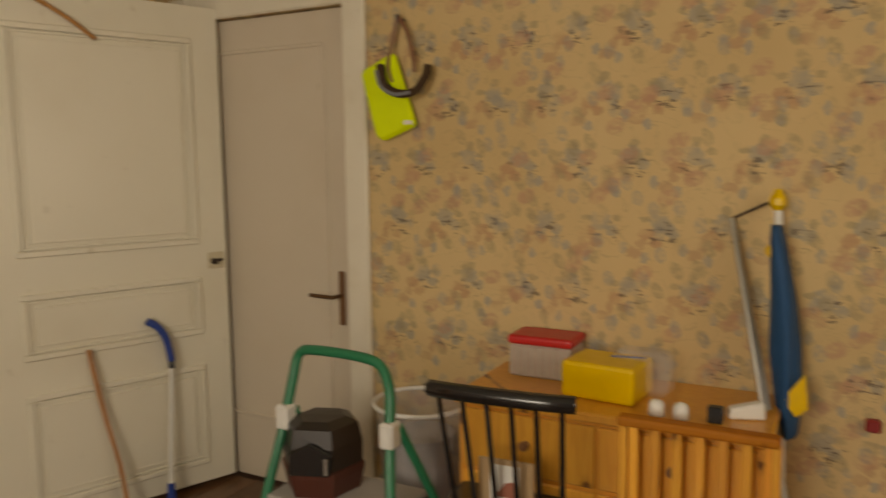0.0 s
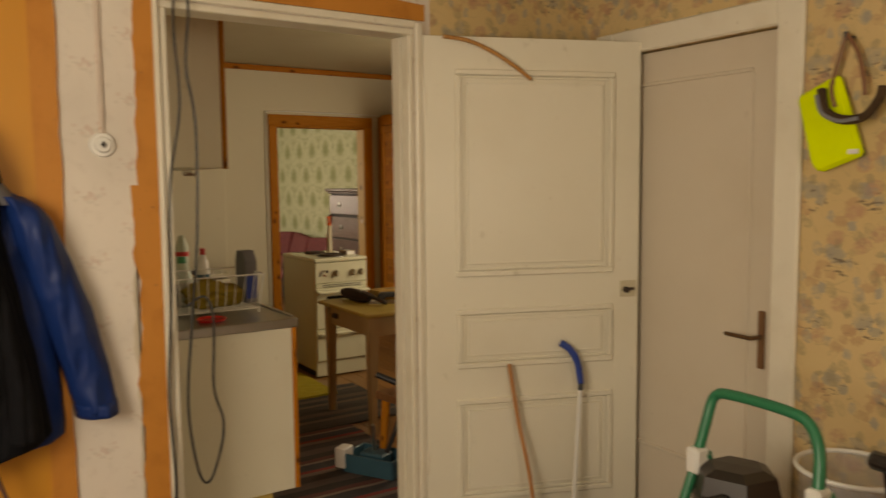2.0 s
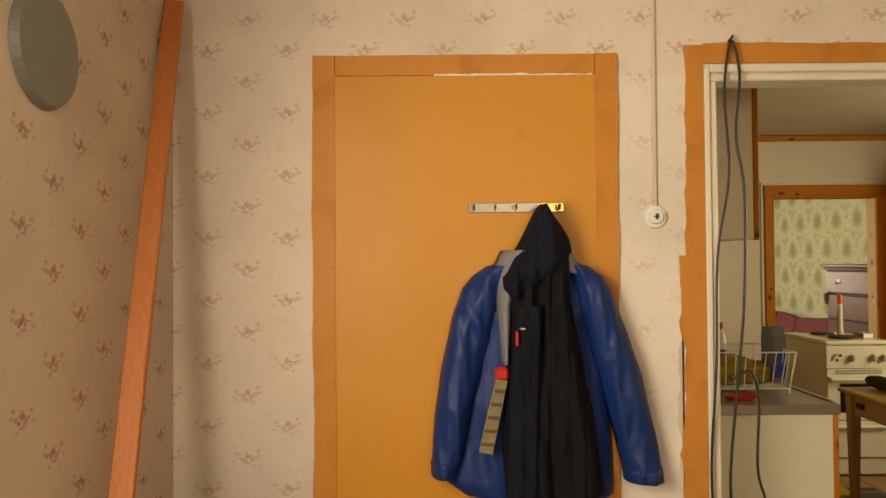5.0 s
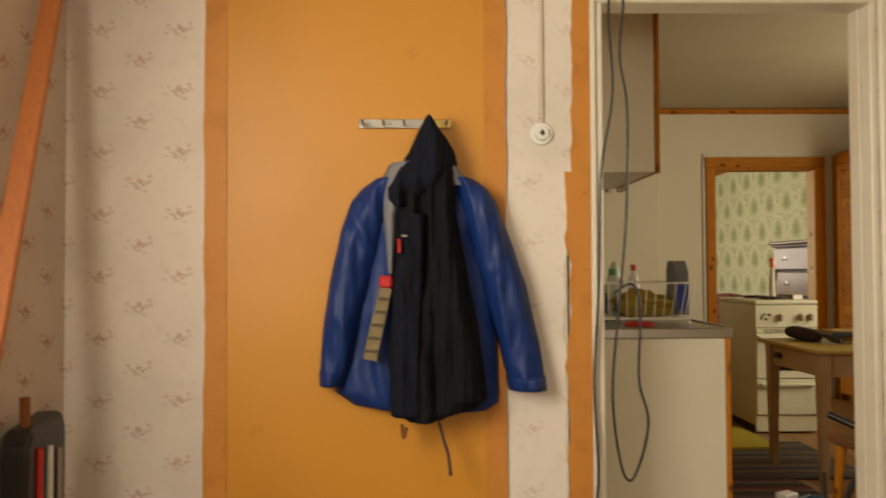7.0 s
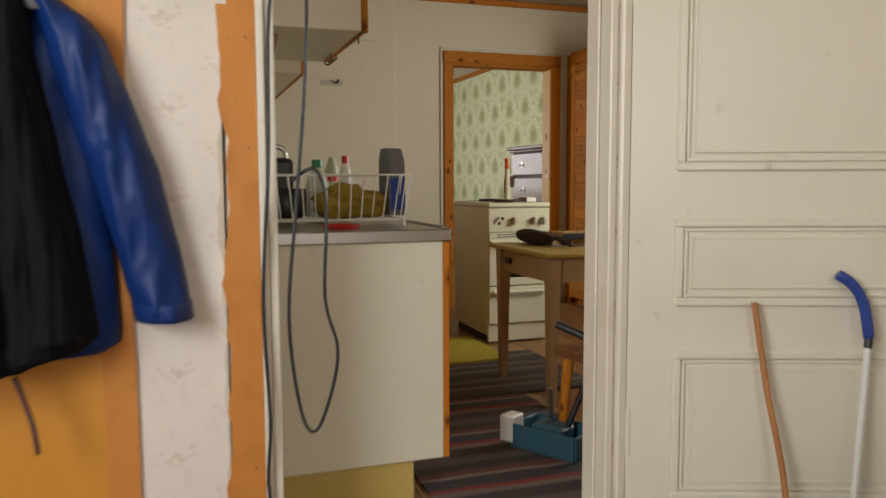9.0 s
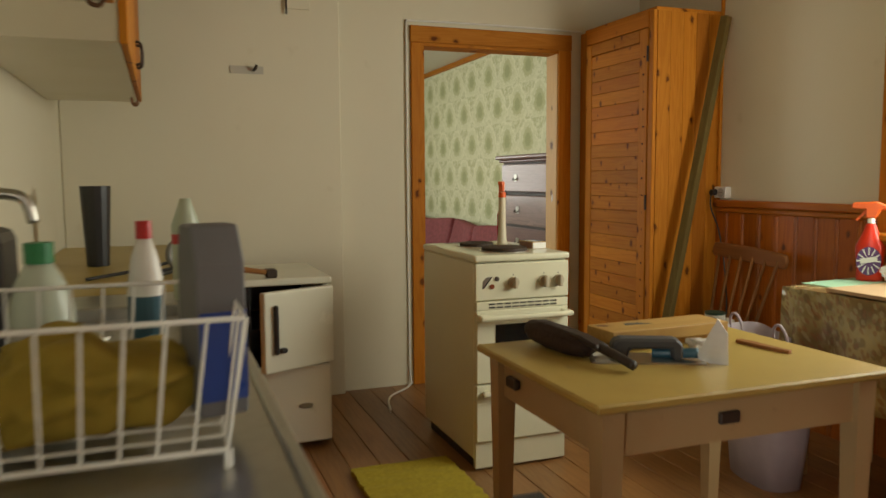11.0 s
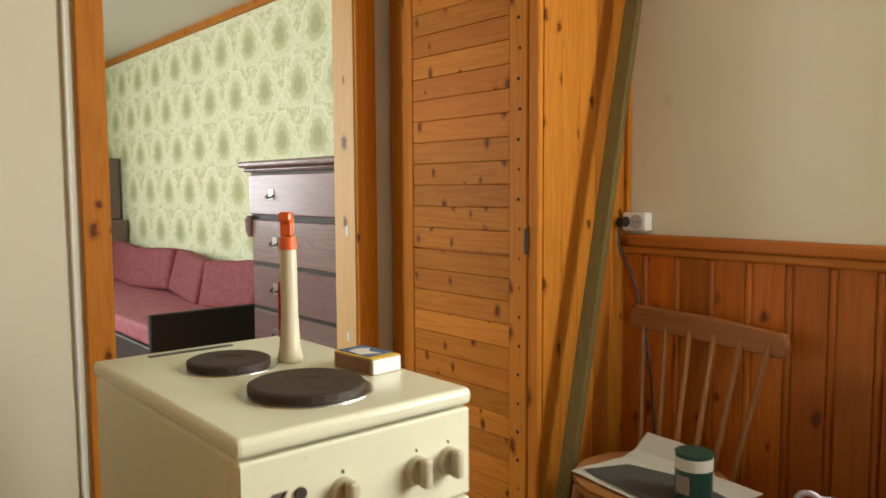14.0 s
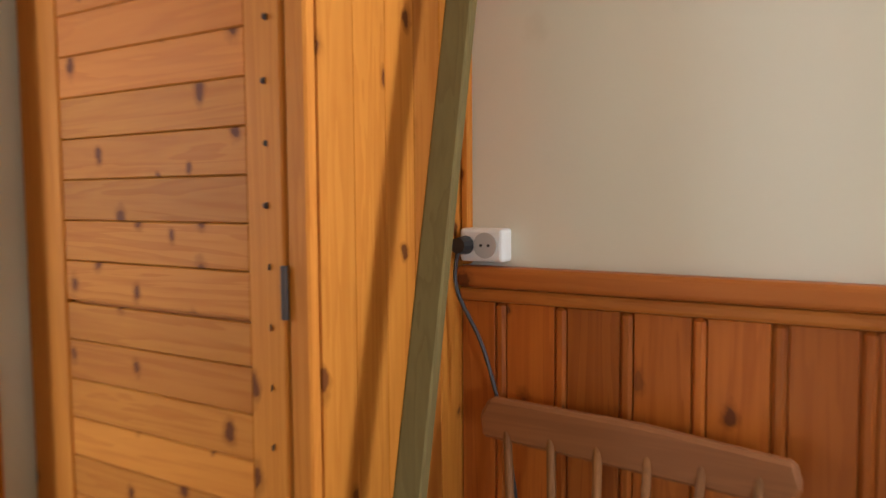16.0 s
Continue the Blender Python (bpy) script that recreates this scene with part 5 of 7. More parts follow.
part("bottom_rail", box(-0.51, -0.14, 2.0, 2.025, 0.05, 0.075, 0.004), M_PINE, crate)
for i in range(7):
    x = -0.50 + 0.0575 * i
    part("slat", box(x, x + 0.026, 2.003, 2.02, 0.076, 0.685, 0.003), M_CHEST, crate)
for x in (-0.525, -0.14):
    part("post", box(x, x + 0.022, 1.995, 2.03, 0.0, 0.686, 0.003), M_CHEST, crate)

rb = thing("red_lidded_box", "white quilted box with a glossy red lid", "box", (-0.875, 2.38, 0.686), 0)
part("box", box(-0.108, 0.108, -0.07, 0.07, 0, 0.108, 0.008), plain("quilted_white", (0.55, 0.45, 0.37), 0.6, 0, 0.3, 40, 0.6), rb)
for k in range(9):
    part("quilt_seam", tube([(-0.10 + 0.025 * k, -0.0705, 0.006), (-0.112 + 0.025 * k + 0.012, -0.0725, 0.054), (-0.10 + 0.025 * k, -0.0705, 0.102)], 0.0022, 5, 2), M_PAPER, rb)
part("lid", box(-0.113, 0.113, -0.075, 0.075, 0.1085, 0.14, 0.012, seg=3), M_RED, rb, "glossy red lid")
yb = thing("yellow_packet", "bright yellow wrapped packet with a dark mark", "packet", (-0.63, 2.25, 0.686), -6)
part("packet", box(-0.115, 0.115, -0.09, 0.09, 0, 0.112, 0.012, seg=2), M_YELLOW, yb)
part("wrap", box(0.0, 0.175, 0.02, 0.125, 0.0, 0.135, 0.02), M_CLEAR, yb, "loose clear wrapping")
part("mark", slab(((0.0, 0.02), (0.10, 0.05), (0.10, 0.07), (0.0, 0.04)), "z", 0.1125, 0.1135), M_SKYBLUE, yb)
for x in (-0.452, -0.385):
    c = thing("plastic_pot", "small white plastic pot with a domed top", "pot", (x, 2.12, 0.686), group="caps on the chest")
    part("cap", lathe(((0.022, 0), (0.022, 0.03), (0.016, 0.042), (0.004, 0.046)), 16), M_LABELWHITE, c, smooth=True)
bk = thing("black_tin", "small black tin on the chest", "tin", (-0.295, 2.13, 0.686))
part("tin", box(-0.02, 0.02, -0.015, 0.015, 0, 0.045, 0.003), M_BLACK, bk)
tu = thing("white_tube", "white squeezed tube lying on the chest", "tube", (-0.225, 2.2, 0.686), 20)
part("tube", slab(((-0.05, 0.0), (0.05, 0.0), (0.045, 0.05), (-0.045, 0.03)), "y", -0.02, 0.02, 0.006), M_LABELWHITE, tu)

flag = thing("rolled_flag", "rolled blue and yellow flag with a gilt finial", "flag")
part("pole", rod((-0.18, 2.43, 1.25), (-0.115, 2.30, 0.02), 0.012), M_LABELWHITE, flag)
part("finial", lathe(((0.014, 0), (0.024, 0.015), (0.024, 0.035), (0.008, 0.062)), 14, (-0.182, 2.43, 1.25)), M_YELLOW, flag, "gilt finial")
fc = part("cloth", cloth(((0.60, -0.145, -0.10), (0.68, -0.168, -0.092), (0.85, -0.19, -0.10), (1.0, -0.19, -0.12), (1.15, -0.197, -0.15), (1.21, -0.196, -0.164)), 0.05, -0.03, 12, 3, 14), M_FLAGBLUE, flag, smooth=True)
fc.matrix_local = pose(-0.0, 2.37, 0, 0, 0, 0) @ Matrix(((0, 1, 0, 0), (-1, 0, 0, 0), (0, 0, 1, 0), (0, 0, 0, 1)))
part("yellow_band", box(-0.205, -0.158, 2.34, 2.43, 1.12, 1.155, 0.01), M_YELLOW, flag)
part("yellow_patch", slab(((-0.14, 0.72), (-0.085, 0.80), (-0.075, 0.70), (-0.105, 0.67)), "y", 2.312, 2.32), M_YELLOW, flag)
pole = thing("aluminium_pole", "thin aluminium pole leaning against the flowered wall", "pole")
part("pole", rod((-0.31, 2.46, 1.22), (-0.03, 2.08, 0.0), 0.010), M_STEEL, pole)
part("pole", rod((-0.285, 2.462, 1.10), (0.0, 2.08, 0.0), 0.009), M_STEEL, pole)
part("pole_end", tube([(-0.31, 2.46, 1.22), (-0.26, 2.46, 1.245), (-0.21, 2.45, 1.27)], 0.004), M_IRON, pole)
plug = thing("red_plug", "small dark red plug on the flowered wall", "plug", (0.092, YN, 0.63))
part("plug", box(-0.02, 0.02, -0.03, -0.001, -0.02, 0.018, 0.006), plain("dark_red", (0.28, 0.02, 0.02), 0.5), plug)

# black spindle chair with a small print on it
ch = thing("spindle_chair", "glossy black-lacquered chair with a thin spindle back", "chair", (-0.78, 1.80, 0), 4)
part("top_rail", tube([(-0.2, -0.03, 0.795), (-0.1, -0.055, 0.80), (0.1, -0.055, 0.80), (0.2, -0.03, 0.795)], 0.024), M_GLOSSBLACK, ch, smooth=True)
for i in range(6):
    x = -0.17 + 0.068 * i
    part("spindle", rod((x * 0.9, 0.03, 0.44), (x, -0.045, 0.79), 0.008, 0.007), M_GLOSSBLACK, ch)
part("seat", box(-0.21, 0.21, 0.02, 0.215, 0.40, 0.44, 0.015, seg=2), M_GLOSSBLACK, ch)
for x in (-0.17, 0.17):
    for y in (0.04, 0.19):
        part("leg", rod((x, y, 0.40), (x * 1.15, y + (0.03 if y > 0.1 else -0.03), 0.0), 0.016, 0.012), M_GLOSSBLACK, ch)
ph = thing("small_print", "small glossy print standing on the chair", "print", (-0.80, 1.86, 0.441), 4)
part("card", box(-0.08, 0.08, -0.004, 0.004, 0, 0.145, 0.001), M_CARD, ph)
part("image", box(-0.045, 0.04, -0.006, -0.0045, 0.03, 0.13), M_LABELWHITE, ph)
part("blot", slab(((-0.03, 0.04), (0.03, 0.04), (0.035, 0.09), (0.0, 0.08)), "y", -0.0075, -0.0065), plain("print_tint", (0.4, 0.15, 0.1), 0.3), ph)

# green step stool, dark case, bin
st = thing("step_stool", "green tubular step stool with grey plastic joints", "step stool")
part("handle", tube([(-1.557, 1.85, 0.61), (-1.548, 1.88, 0.72), (-1.535, 1.90, 0.795), (-1.47, 1.90, 0.812), (-1.29, 1.90, 0.808), (-1.225, 1.90, 0.785), (-1.185, 1.88, 0.72), (-1.168, 1.85, 0.62)], 0.0165), M_GREEN, st, smooth=True)
for x, xf in ((-1.557, -1.63), (-1.168, -1.06)):
    part("front_leg", rod((x, 1.85, 0.60), (xf, 1.66, 0.0), 0.0155), M_GREEN, st)
    part("rear_leg", rod((x + 0.015, 1.875, 0.62), (xf + 0.03, 2.16, 0.0), 0.0145), M_GREEN, st)
    part("joint", box(x - 0.024, x + 0.024, 1.82, 1.88, 0.56, 0.64, 0.008), M_LABELWHITE, st, "grey plastic joint")
part("tread", box(-1.575, -1.135, 1.76, 2.02, 0.345, 0.37, 0.006), plain("grey_tread", (0.42, 0.39, 0.36), 0.7), st)
part("tread", box(-1.60, -1.10, 1.69, 1.82, 0.16, 0.18, 0.005), plain("grey_tread_low", (0.42, 0.39, 0.36), 0.7), st)
cs = thing("welding_mask", "dark brown and black face mask on the step stool", "mask", (-1.455, 1.90, 0.371), 20)
part("shell", lathe(((0.115, 0.0), (0.13, 0.06), (0.132, 0.16), (0.118, 0.215), (0.08, 0.232), (0.003, 0.235)), 6), plain("dark_brown_shell", (0.03, 0.022, 0.018), 0.35), cs)
part("visor", slab(((-0.07, 0.08), (0.06, 0.08), (0.07, 0.15), (0.0, 0.185), (-0.07, 0.15)), "y", -0.135, -0.115, 0.006), M_GLOSSBLACK, cs)
part("band", lathe(((0.119, 0.0), (0.135, 0.06), (0.138, 0.085), (0.12, 0.09)), 6), plain("red_brown_band", (0.09, 0.025, 0.015), 0.4), cs)
part("glint_strip", box(0.045, 0.055, -0.139, -0.1355, 0.09, 0.14), M_CHROME, cs)
bn = thing("clear_bin", "clear plastic bin with crumpled bag inside", "bin", (-1.30, 2.27, 0.0))
part("bin", lathe(((0.12, 0), (0.165, 0.56), (0.16, 0.56), (0.115, 0.01)), 20), M_CLEAR, bn, smooth=True)
part("rim", tube([(0.167 * math.cos(a / 16 * 2 * math.pi), 0.167 * math.sin(a / 16 * 2 * math.pi), 0.56) for a in range(17)], 0.008, 6, 2), M_LABELWHITE, bn)
part("bag", lathe(((0.09, 0.01), (0.12, 0.2), (0.10, 0.35), (0.12, 0.45), (0.05, 0.42)), 11), plain("crumpled_bag", (0.42, 0.38, 0.38), 0.4, 0, 0.5, 20, 0.8), bn)

# ---- kitchen: wainscot and north wall ----
ws = tagged(new("wainscot"), "varnished pine wainscot of upright boards with a moulded dado rail", "wainscot", kind="structure")
WX0, WX1 = CX1 + 0.014, -2.9
part("backing", box(WX0, WX1, KN - 0.006, KN - 0.001, 0, 1.016), M_WAINS, ws)
x = WX0
i = 0
while x < WX1 - 0.02:
    w = 0.072 if i == 0 else 0.0965 if i % 2 == 0 else 0.0245
    d = 0.016 if i % 2 == 0 else 0.021
    part("board" if i % 2 == 0 else "bead", box(x + (0.0003 if i % 2 == 0 else 0.0018), min(x + w - (0.0004 if i % 2 == 0 else 0.0018), WX1), KN - d, KN - 0.0065, 0.0, 1.017, 0.0015 if i % 2 == 0 else 0.006), M_WAINS, ws)
    x += w
    i += 1
part("dado_rail", box(WX0, -4.885, KN - 0.042, KN - 0.001, 1.045, 1.085, 0.010, seg=3), M_DADO, ws)
part("dado_cove", box(WX0, -4.885, KN - 0.030, KN - 0.001, 1.018, 1.044, 0.008, seg=2), M_DADO, ws)
part("upright_trim", box(WX0, WX0 + 0.018, KN - 0.02, KN - 0.001, 1.086, 2.40, 0.004), M_PINEZ, ws)
sk2 = thing("surface_socket", "white surface-mounted wall socket above the dado rail", "socket", (-5.845, KN, 1.125))
part("plate", box(-0.045, 0.045, -0.042, -0.001, -0.031, 0.031, 0.006, seg=2), M_LABELWHITE, sk2)
part("outlet", rod((0.012, -0.045, 0), (0.012, -0.048, 0), 0.024, seg=20), plain("outlet_grey", (0.45, 0.45, 0.42), 0.4), sk2)
for xx in (0.004, 0.020):
    part("pin_hole", rod((xx, -0.048, 0), (xx, -0.049, 0), 0.003, seg=8), M_BLACK, sk2)
part("plug", rod((-0.03, -0.045, 0), (-0.03, -0.075, 0), 0.018, 0.015), M_BLACK, sk2, "black plug")
part("cord", tube([(-0.03, -0.07, 0), (-0.035, -0.07, -0.08), (0.02, -0.06, -0.2), (0.07, -0.055, -0.4), (0.10, -0.06, -0.62), (0.13, -0.10, -0.72)], 0.004, 6), M_BLACK, sk2)

beam = thing("leaning_beam", "weathered green-grey wooden beam leaning in the corner", "beam")
a_, b_ = Vector((-5.81, 3.862, 2.05)), Vector((-5.802, 3.428, 0.004))
bm_ = box(-0.022, 0.022, -0.022, 0.022, 0, (a_ - b_).length, 0.003)
bmesh.ops.transform(bm_, matrix=Matrix.Translation(b_) @ (a_ - b_).to_track_quat("Z", "Y").to_matrix().to_4x4() @ pose(0, 0, 0, 0, 0, 18), verts=bm_.verts[:])
part("beam", bm_, M_BEAM, beam)

kc = thing("spindle_back_chair", "worn brown wooden spindle-back chair against the wainscot", "chair", (-5.52, 3.52, 0), 0)
sb = bmesh.new()
bmesh.ops.create_cone(sb, cap_ends=True, segments=24, radius1=0.20, radius2=0.215, depth=0.035)
bmesh.ops.bevel(sb, geom=[e for e in sb.edges if len(e.link_faces) == 2 and any(len(f.verts) > 6 for f in e.link_faces)], offset=0.008, segments=2, affect="EDGES")
bmesh.ops.translate(sb, vec=(0, 0, 0.427), verts=sb.verts[:])
part("seat", sb, M_CHAIR, kc)
for x in (-0.14, 0.14):
    for y in (-0.13, 0.12):
        part("leg", rod((x, y, 0.415), (x * 1.35, y * 1.35, 0.0), 0.017, 0.012), M_CHAIRZ, kc)
part("stretcher", rod((-0.17, -0.155, 0.20), (-0.165, 0.14, 0.22), 0.010), M_CHAIR, kc)
part("stretcher", rod((0.17, -0.155, 0.20), (0.165, 0.14, 0.22), 0.010), M_CHAIR, kc)
part("stretcher", rod((-0.17, -0.155, 0.16), (0.17, -0.155, 0.16), 0.010), M_CHAIR, kc)
n_sp = 6
for i in range(n_sp):
    t = i / (n_sp - 1) - 0.5
    part("spindle", rod((t * 0.30, 0.165, 0.435), (t * 0.42 - 0.03, 0.30, 0.82), 0.0085, 0.0075), M_CHAIRZ, kc)
cr = slab(((-0.285, 0.79), (0.22, 0.765), (0.235, 0.80), (0.225, 0.835), (0.0, 0.855), (-0.27, 0.862), (-0.29, 0.83)), "y", 0.288, 0.312, 0.006)
part("crest_rail", cr, M_CHAIR, kc)
news = thing("newspaper", "spread newspaper with a dark picture on the chair seat", "newspaper", (-5.468, 3.485, 0.446), -8)
b = bmesh.new()
grid_ = [[b.verts.new((-0.195 + 0.049 * i, -0.135 + 0.05 * j, 0.002 + 0.006 * noise.noise(Vector((i * 0.6, j * 0.6, 3))) + (0.05 * max(0, (j - 4) / 2) ** 2 if i < 5 else 0) * 1.2 + 0.004)) for j in range(7)] for i in range(9)]
for i in range(8):
    for j in range(6):
        b.faces.new((grid_[i][j], grid_[i + 1][j], grid_[i + 1][j + 1], grid_[i][j + 1]))
sheet = part("sheet", b, M_PAPER, news)
sol = sheet.modifiers.new("thickness", "SOLIDIFY")
sol.thickness = 0.003
part("picture", slab(((-0.17, -0.112), (0.02, -0.122), (0.178, -0.118), (0.182, 0.05), (0.03, 0.075), (-0.13, 0.02)), "z", 0.0125, 0.0135), M_INK, news, "dark printed picture")
can = thing("paint_can", "dark green paint tin with a pale top band", "paint tin", (-5.345, 3.45, 0.4605))
part("tin", lathe(((0.046, 0), (0.046, 0.115), (0.048, 0.118), (0.044, 0.118)), 26), plain("dark_green_label", (0.012, 0.045, 0.03), 0.35), can)
part("band", lathe(((0.0465, 0.078), (0.0465, 0.108), (0.0462, 0.108)), 26), M_PAPER, can, "pale label band")
part("lid", lathe(((0.043, 0.112), (0.043, 0.116), (0.002, 0.114)), 26), M_CHROME, can)
part("label_picture", box(-0.02, 0.015, -0.0485, -0.044, 0.02, 0.065, 0.001), plain("label_print", (0.22, 0.17, 0.13), 0.5), can)

bag = thing("cloth_bag", "lilac-grey cloth carrier bag standing on the floor", "bag", (-4.815, 3.27, 0), -6)
b = bmesh.new()
lv = []
for z, w, d in ((0.0, 0.15, 0.09), (0.22, 0.165, 0.11), (0.46, 0.175, 0.12), (0.56, 0.18, 0.115)):
    ring = []
    for k in range(24):
        a = 2 * math.pi * k / 24
        ring.append(b.verts.new((w * math.copysign(abs(math.cos(a)) ** 0.6, math.cos(a)), d * math.copysign(abs(math.sin(a)) ** 0.6, math.sin(a)) + 0.012 * noise.noise(Vector((a * 2, z * 6, 1))), z + (0.045 * math.cos(a) * -1 if z > 0.5 else 0))))
    lv.append(ring)
for p, q in zip(lv, lv[1:]):
    for k in range(24):
        b.faces.new((p[k], p[(k + 1) % 24], q[(k + 1) % 24], q[k]))
b.faces.new(lv[0][::-1])
bg = part("bag", b, M_LILAC, bag, smooth=True)
sol = bg.modifiers.new("thickness", "SOLIDIFY")
sol.thickness = 0.003
for x in (-0.14, 0.13):
    part("handle", tube([(x - 0.03, -0.05, 0.55), (x - 0.025, -0.06, 0.63), (x + 0.01, -0.06, 0.65), (x + 0.035, -0.05, 0.61), (x + 0.04, -0.05, 0.54)], 0.0055), M_LILAC, bag, smooth=True)

# cloth-covered table at the window
wtb = thing("window_table", "table covered by a shiny patterned oilcloth", "table")
TX0, TX1, TY0, TY1, TZ = -4.86, -3.75, 3.38, 3.86, 0.765
part("tabletop", box(TX0 + 0.01, TX1, TY0 + 0.01, TY1, TZ - 0.03, TZ - 0.002), M_PALEWOOD, wtb)
for x in (TX0 + 0.06, TX1 - 0.06):
    for y in (TY0 + 0.06, TY1 - 0.06):
        part("leg", box(x - 0.02, x + 0.02, y - 0.02, y + 0.02, 0, TZ - 0.031, 0.003), M_PALEWOOD, wtb)
oc = thing("oilcloth", "crumpled patterned oilcloth hanging over the table", "tablecloth")
part("top", box(TX0, TX1 + 0.02, TY0, TY1 + 0.01, TZ - 0.0015, TZ + 0.003, 0.001), M_OILCLOTH, oc)
for along, fixed in (("x", TY0), ("y", TX0)):
    b = bmesh.new()
    cols = 40
    g = []
    for i in range(cols + 1):
        t = i / cols
        col = []
        for j in range(10):
            z = TZ + 0.002 - 0.043 * j
            f = 0.05 * (j / 9) * math.sin(t * 30 + 2.4 * math.sin(t * 9)) + 0.02 * (j / 9) * noise.noise(Vector((t * 8, j * 0.4, 2)))
            if along == "x":
                col.append(b.verts.new((TX0 + (TX1 - TX0) * t, fixed - 0.004 - 0.02 * j / 9 + f, z)))
            else:
                col.append(b.verts.new((fixed - 0.004 - 0.02 * j / 9 + f, TY0 + (TY1 - TY0) * t, z)))
        g.append(col)
    for i in range(cols):
        for j in range(9):
            b.faces.new((g[i][j], g[i + 1][j], g[i + 1][j + 1], g[i][j + 1]))
    sh = part("hanging_side", b, M_OILCLOTH, oc, smooth=True)
    sol = sh.modifiers.new("thickness", "SOLIDIFY")
    sol.thickness = 0.002
mint = thing("mint_paper", "sheet of mint green paper on the oilcloth", "paper")
part("sheet", slab(((-4.885, 3.50), (-4.655, 3.52), (-4.70, 3.84), (-4.92, 3.83)), "z", TZ + 0.004, TZ + 0.007), M_MINT, mint)
bd = thing("brown_board", "small flat brown board on the table", "board")
part("board", slab(((-4.66, 3.39), (-4.34, 3.39), (-4.34, 3.82), (-4.68, 3.82)), "z", TZ + 0.0075, TZ + 0.022, 0.002), M_CARD, bd)


def trigger_bottle(name, label, place, turn, body, body_h, w, d, head):
    ob = thing(name, label, "spray bottle", place, turn)
    b = bmesh.new()
    lv = []
    for z, sx, sy in ((0, 0.86, 0.86), (0.008, 0.92, 0.95), (body_h * 0.22, 0.86, 0.95), (body_h * 0.42, 1.0, 0.98), (body_h * 0.60, 1.04, 0.95), (body_h * 0.70, 0.82, 0.85), (body_h * 0.86, 0.52, 0.72), (body_h * 0.95, 0.40, 0.6), (body_h, 0.3, 0.5)):
        lv.append([b.verts.new((w / 2 * sx * math.cos(2 * math.pi * k / 18), d / 2 * sy * math.sin(2 * math.pi * k / 18), z)) for k in range(18)])
    for p, q in zip(lv, lv[1:]):
        for k in range(18):
            b.faces.new((p[k], p[(k + 1) % 18], q[(k + 1) % 18], q[k]))
    b.faces.new(lv[0][::-1])
    b.faces.new(lv[-1])
    part("bottle", b, body, ob, smooth=True)
    part("neck", rod((0, 0, body_h), (0, 0, body_h + 0.03), 0.014), M_LABELWHITE, ob)
    part("trigger_head", slab(((-0.075, body_h + 0.062), (-0.07, body_h + 0.086), (0.02, body_h + 0.092), (0.062, body_h + 0.072), (0.066, body_h + 0.058), (0.034, body_h + 0.054), (0.020, body_h + 0.022), (-0.020, body_h + 0.022), (-0.022, body_h + 0.058)), "y", -0.017, 0.017, 0.005), head, ob, "orange trigger head")
    part("trigger", slab(((-0.024, body_h + 0.056), (-0.062, body_h + 0.012), (-0.052, body_h + 0.010), (-0.012, body_h + 0.048)), "y", -0.007, 0.007, 0.002), head, ob)
    return ob


sp = trigger_bottle("spray_bottle", "orange spray bottle with purple burst label", (-4.825, 3.80, TZ + 0.0075), 35, plain("red_bottle_plastic", (0.72, 0.035, 0.012), 0.3), 0.24, 0.108, 0.055, M_ORANGEPLAST)
lab = part("label", slab([(0.047 * math.cos(2 * math.pi * k / 16) * 1.0, 0.085 + 0.06 * math.sin(2 * math.pi * k / 16)) for k in range(16)], "y", -0.034, -0.0305), plain("purple_label", (0.10, 0.03, 0.14), 0.35), sp, "purple label with white rays")
for k in range(12):
    a = 2 * math.pi * k / 12
    part("ray", slab([(0.020 * math.cos(a - 0.08), 0.085 + 0.024 * math.sin(a - 0.08)), (0.045 * math.cos(a - 0.06), 0.085 + 0.056 * math.sin(a - 0.06)), (0.045 * math.cos(a + 0.06), 0.085 + 0.056 * math.sin(a + 0.06)), (0.020 * math.cos(a + 0.08), 0.085 + 0.024 * math.sin(a + 0.08))], "y", -0.0355, -0.0342), M_LABELWHITE, lab)
part("word_bar", slab(((-0.030, 0.072), (0.032, 0.086), (0.030, 0.106), (-0.032, 0.094)), "y", -0.037, -0.0356), M_LABELWHITE, lab)

plb = thing("plastic_bag", "crumpled clear plastic bag beside the spray bottle", "plastic bag", (-4.62, 3.72, TZ + 0.023))
b = bmesh.new()
bmesh.ops.create_icosphere(b, subdivisions=4, radius=0.065)
for v in b.verts:
    k_ = 1 + 0.5 * noise.noise(v.co * 14) + 0.35 * abs(noise.noise(v.co * 40))
    v.co = Vector((v.co.x * k_ * 1.1, v.co.y * k_ * 0.8, max(0.0, v.co.z * k_ * 0.55 + 0.04)))
part("bag", b, Nodes("thin_white_plastic").done((0.80, 0.80, 0.74), 0.2, alpha=0.35), plb)
ylc = thing("yellow_cloth", "bright yellow folded cloth on the table", "cloth", (-4.44, 3.72, TZ + 0.0235))
b = box(-0.09, 0.09, -0.07, 0.07, 0, 0.03, 0.008, seg=2)
bmesh.ops.subdivide_edges(b, edges=[e for e in b.edges if e.calc_length() > 0.05], cuts=5, use_grid_fill=True)
for v in b.verts:
    v.co.z = max(0.0, v.co.z + 0.012 * noise.noise(v.co * 18)) if v.co.z > 0.01 else v.co.z
part("cloth", b, M_YELLOW, ylc, smooth=True)

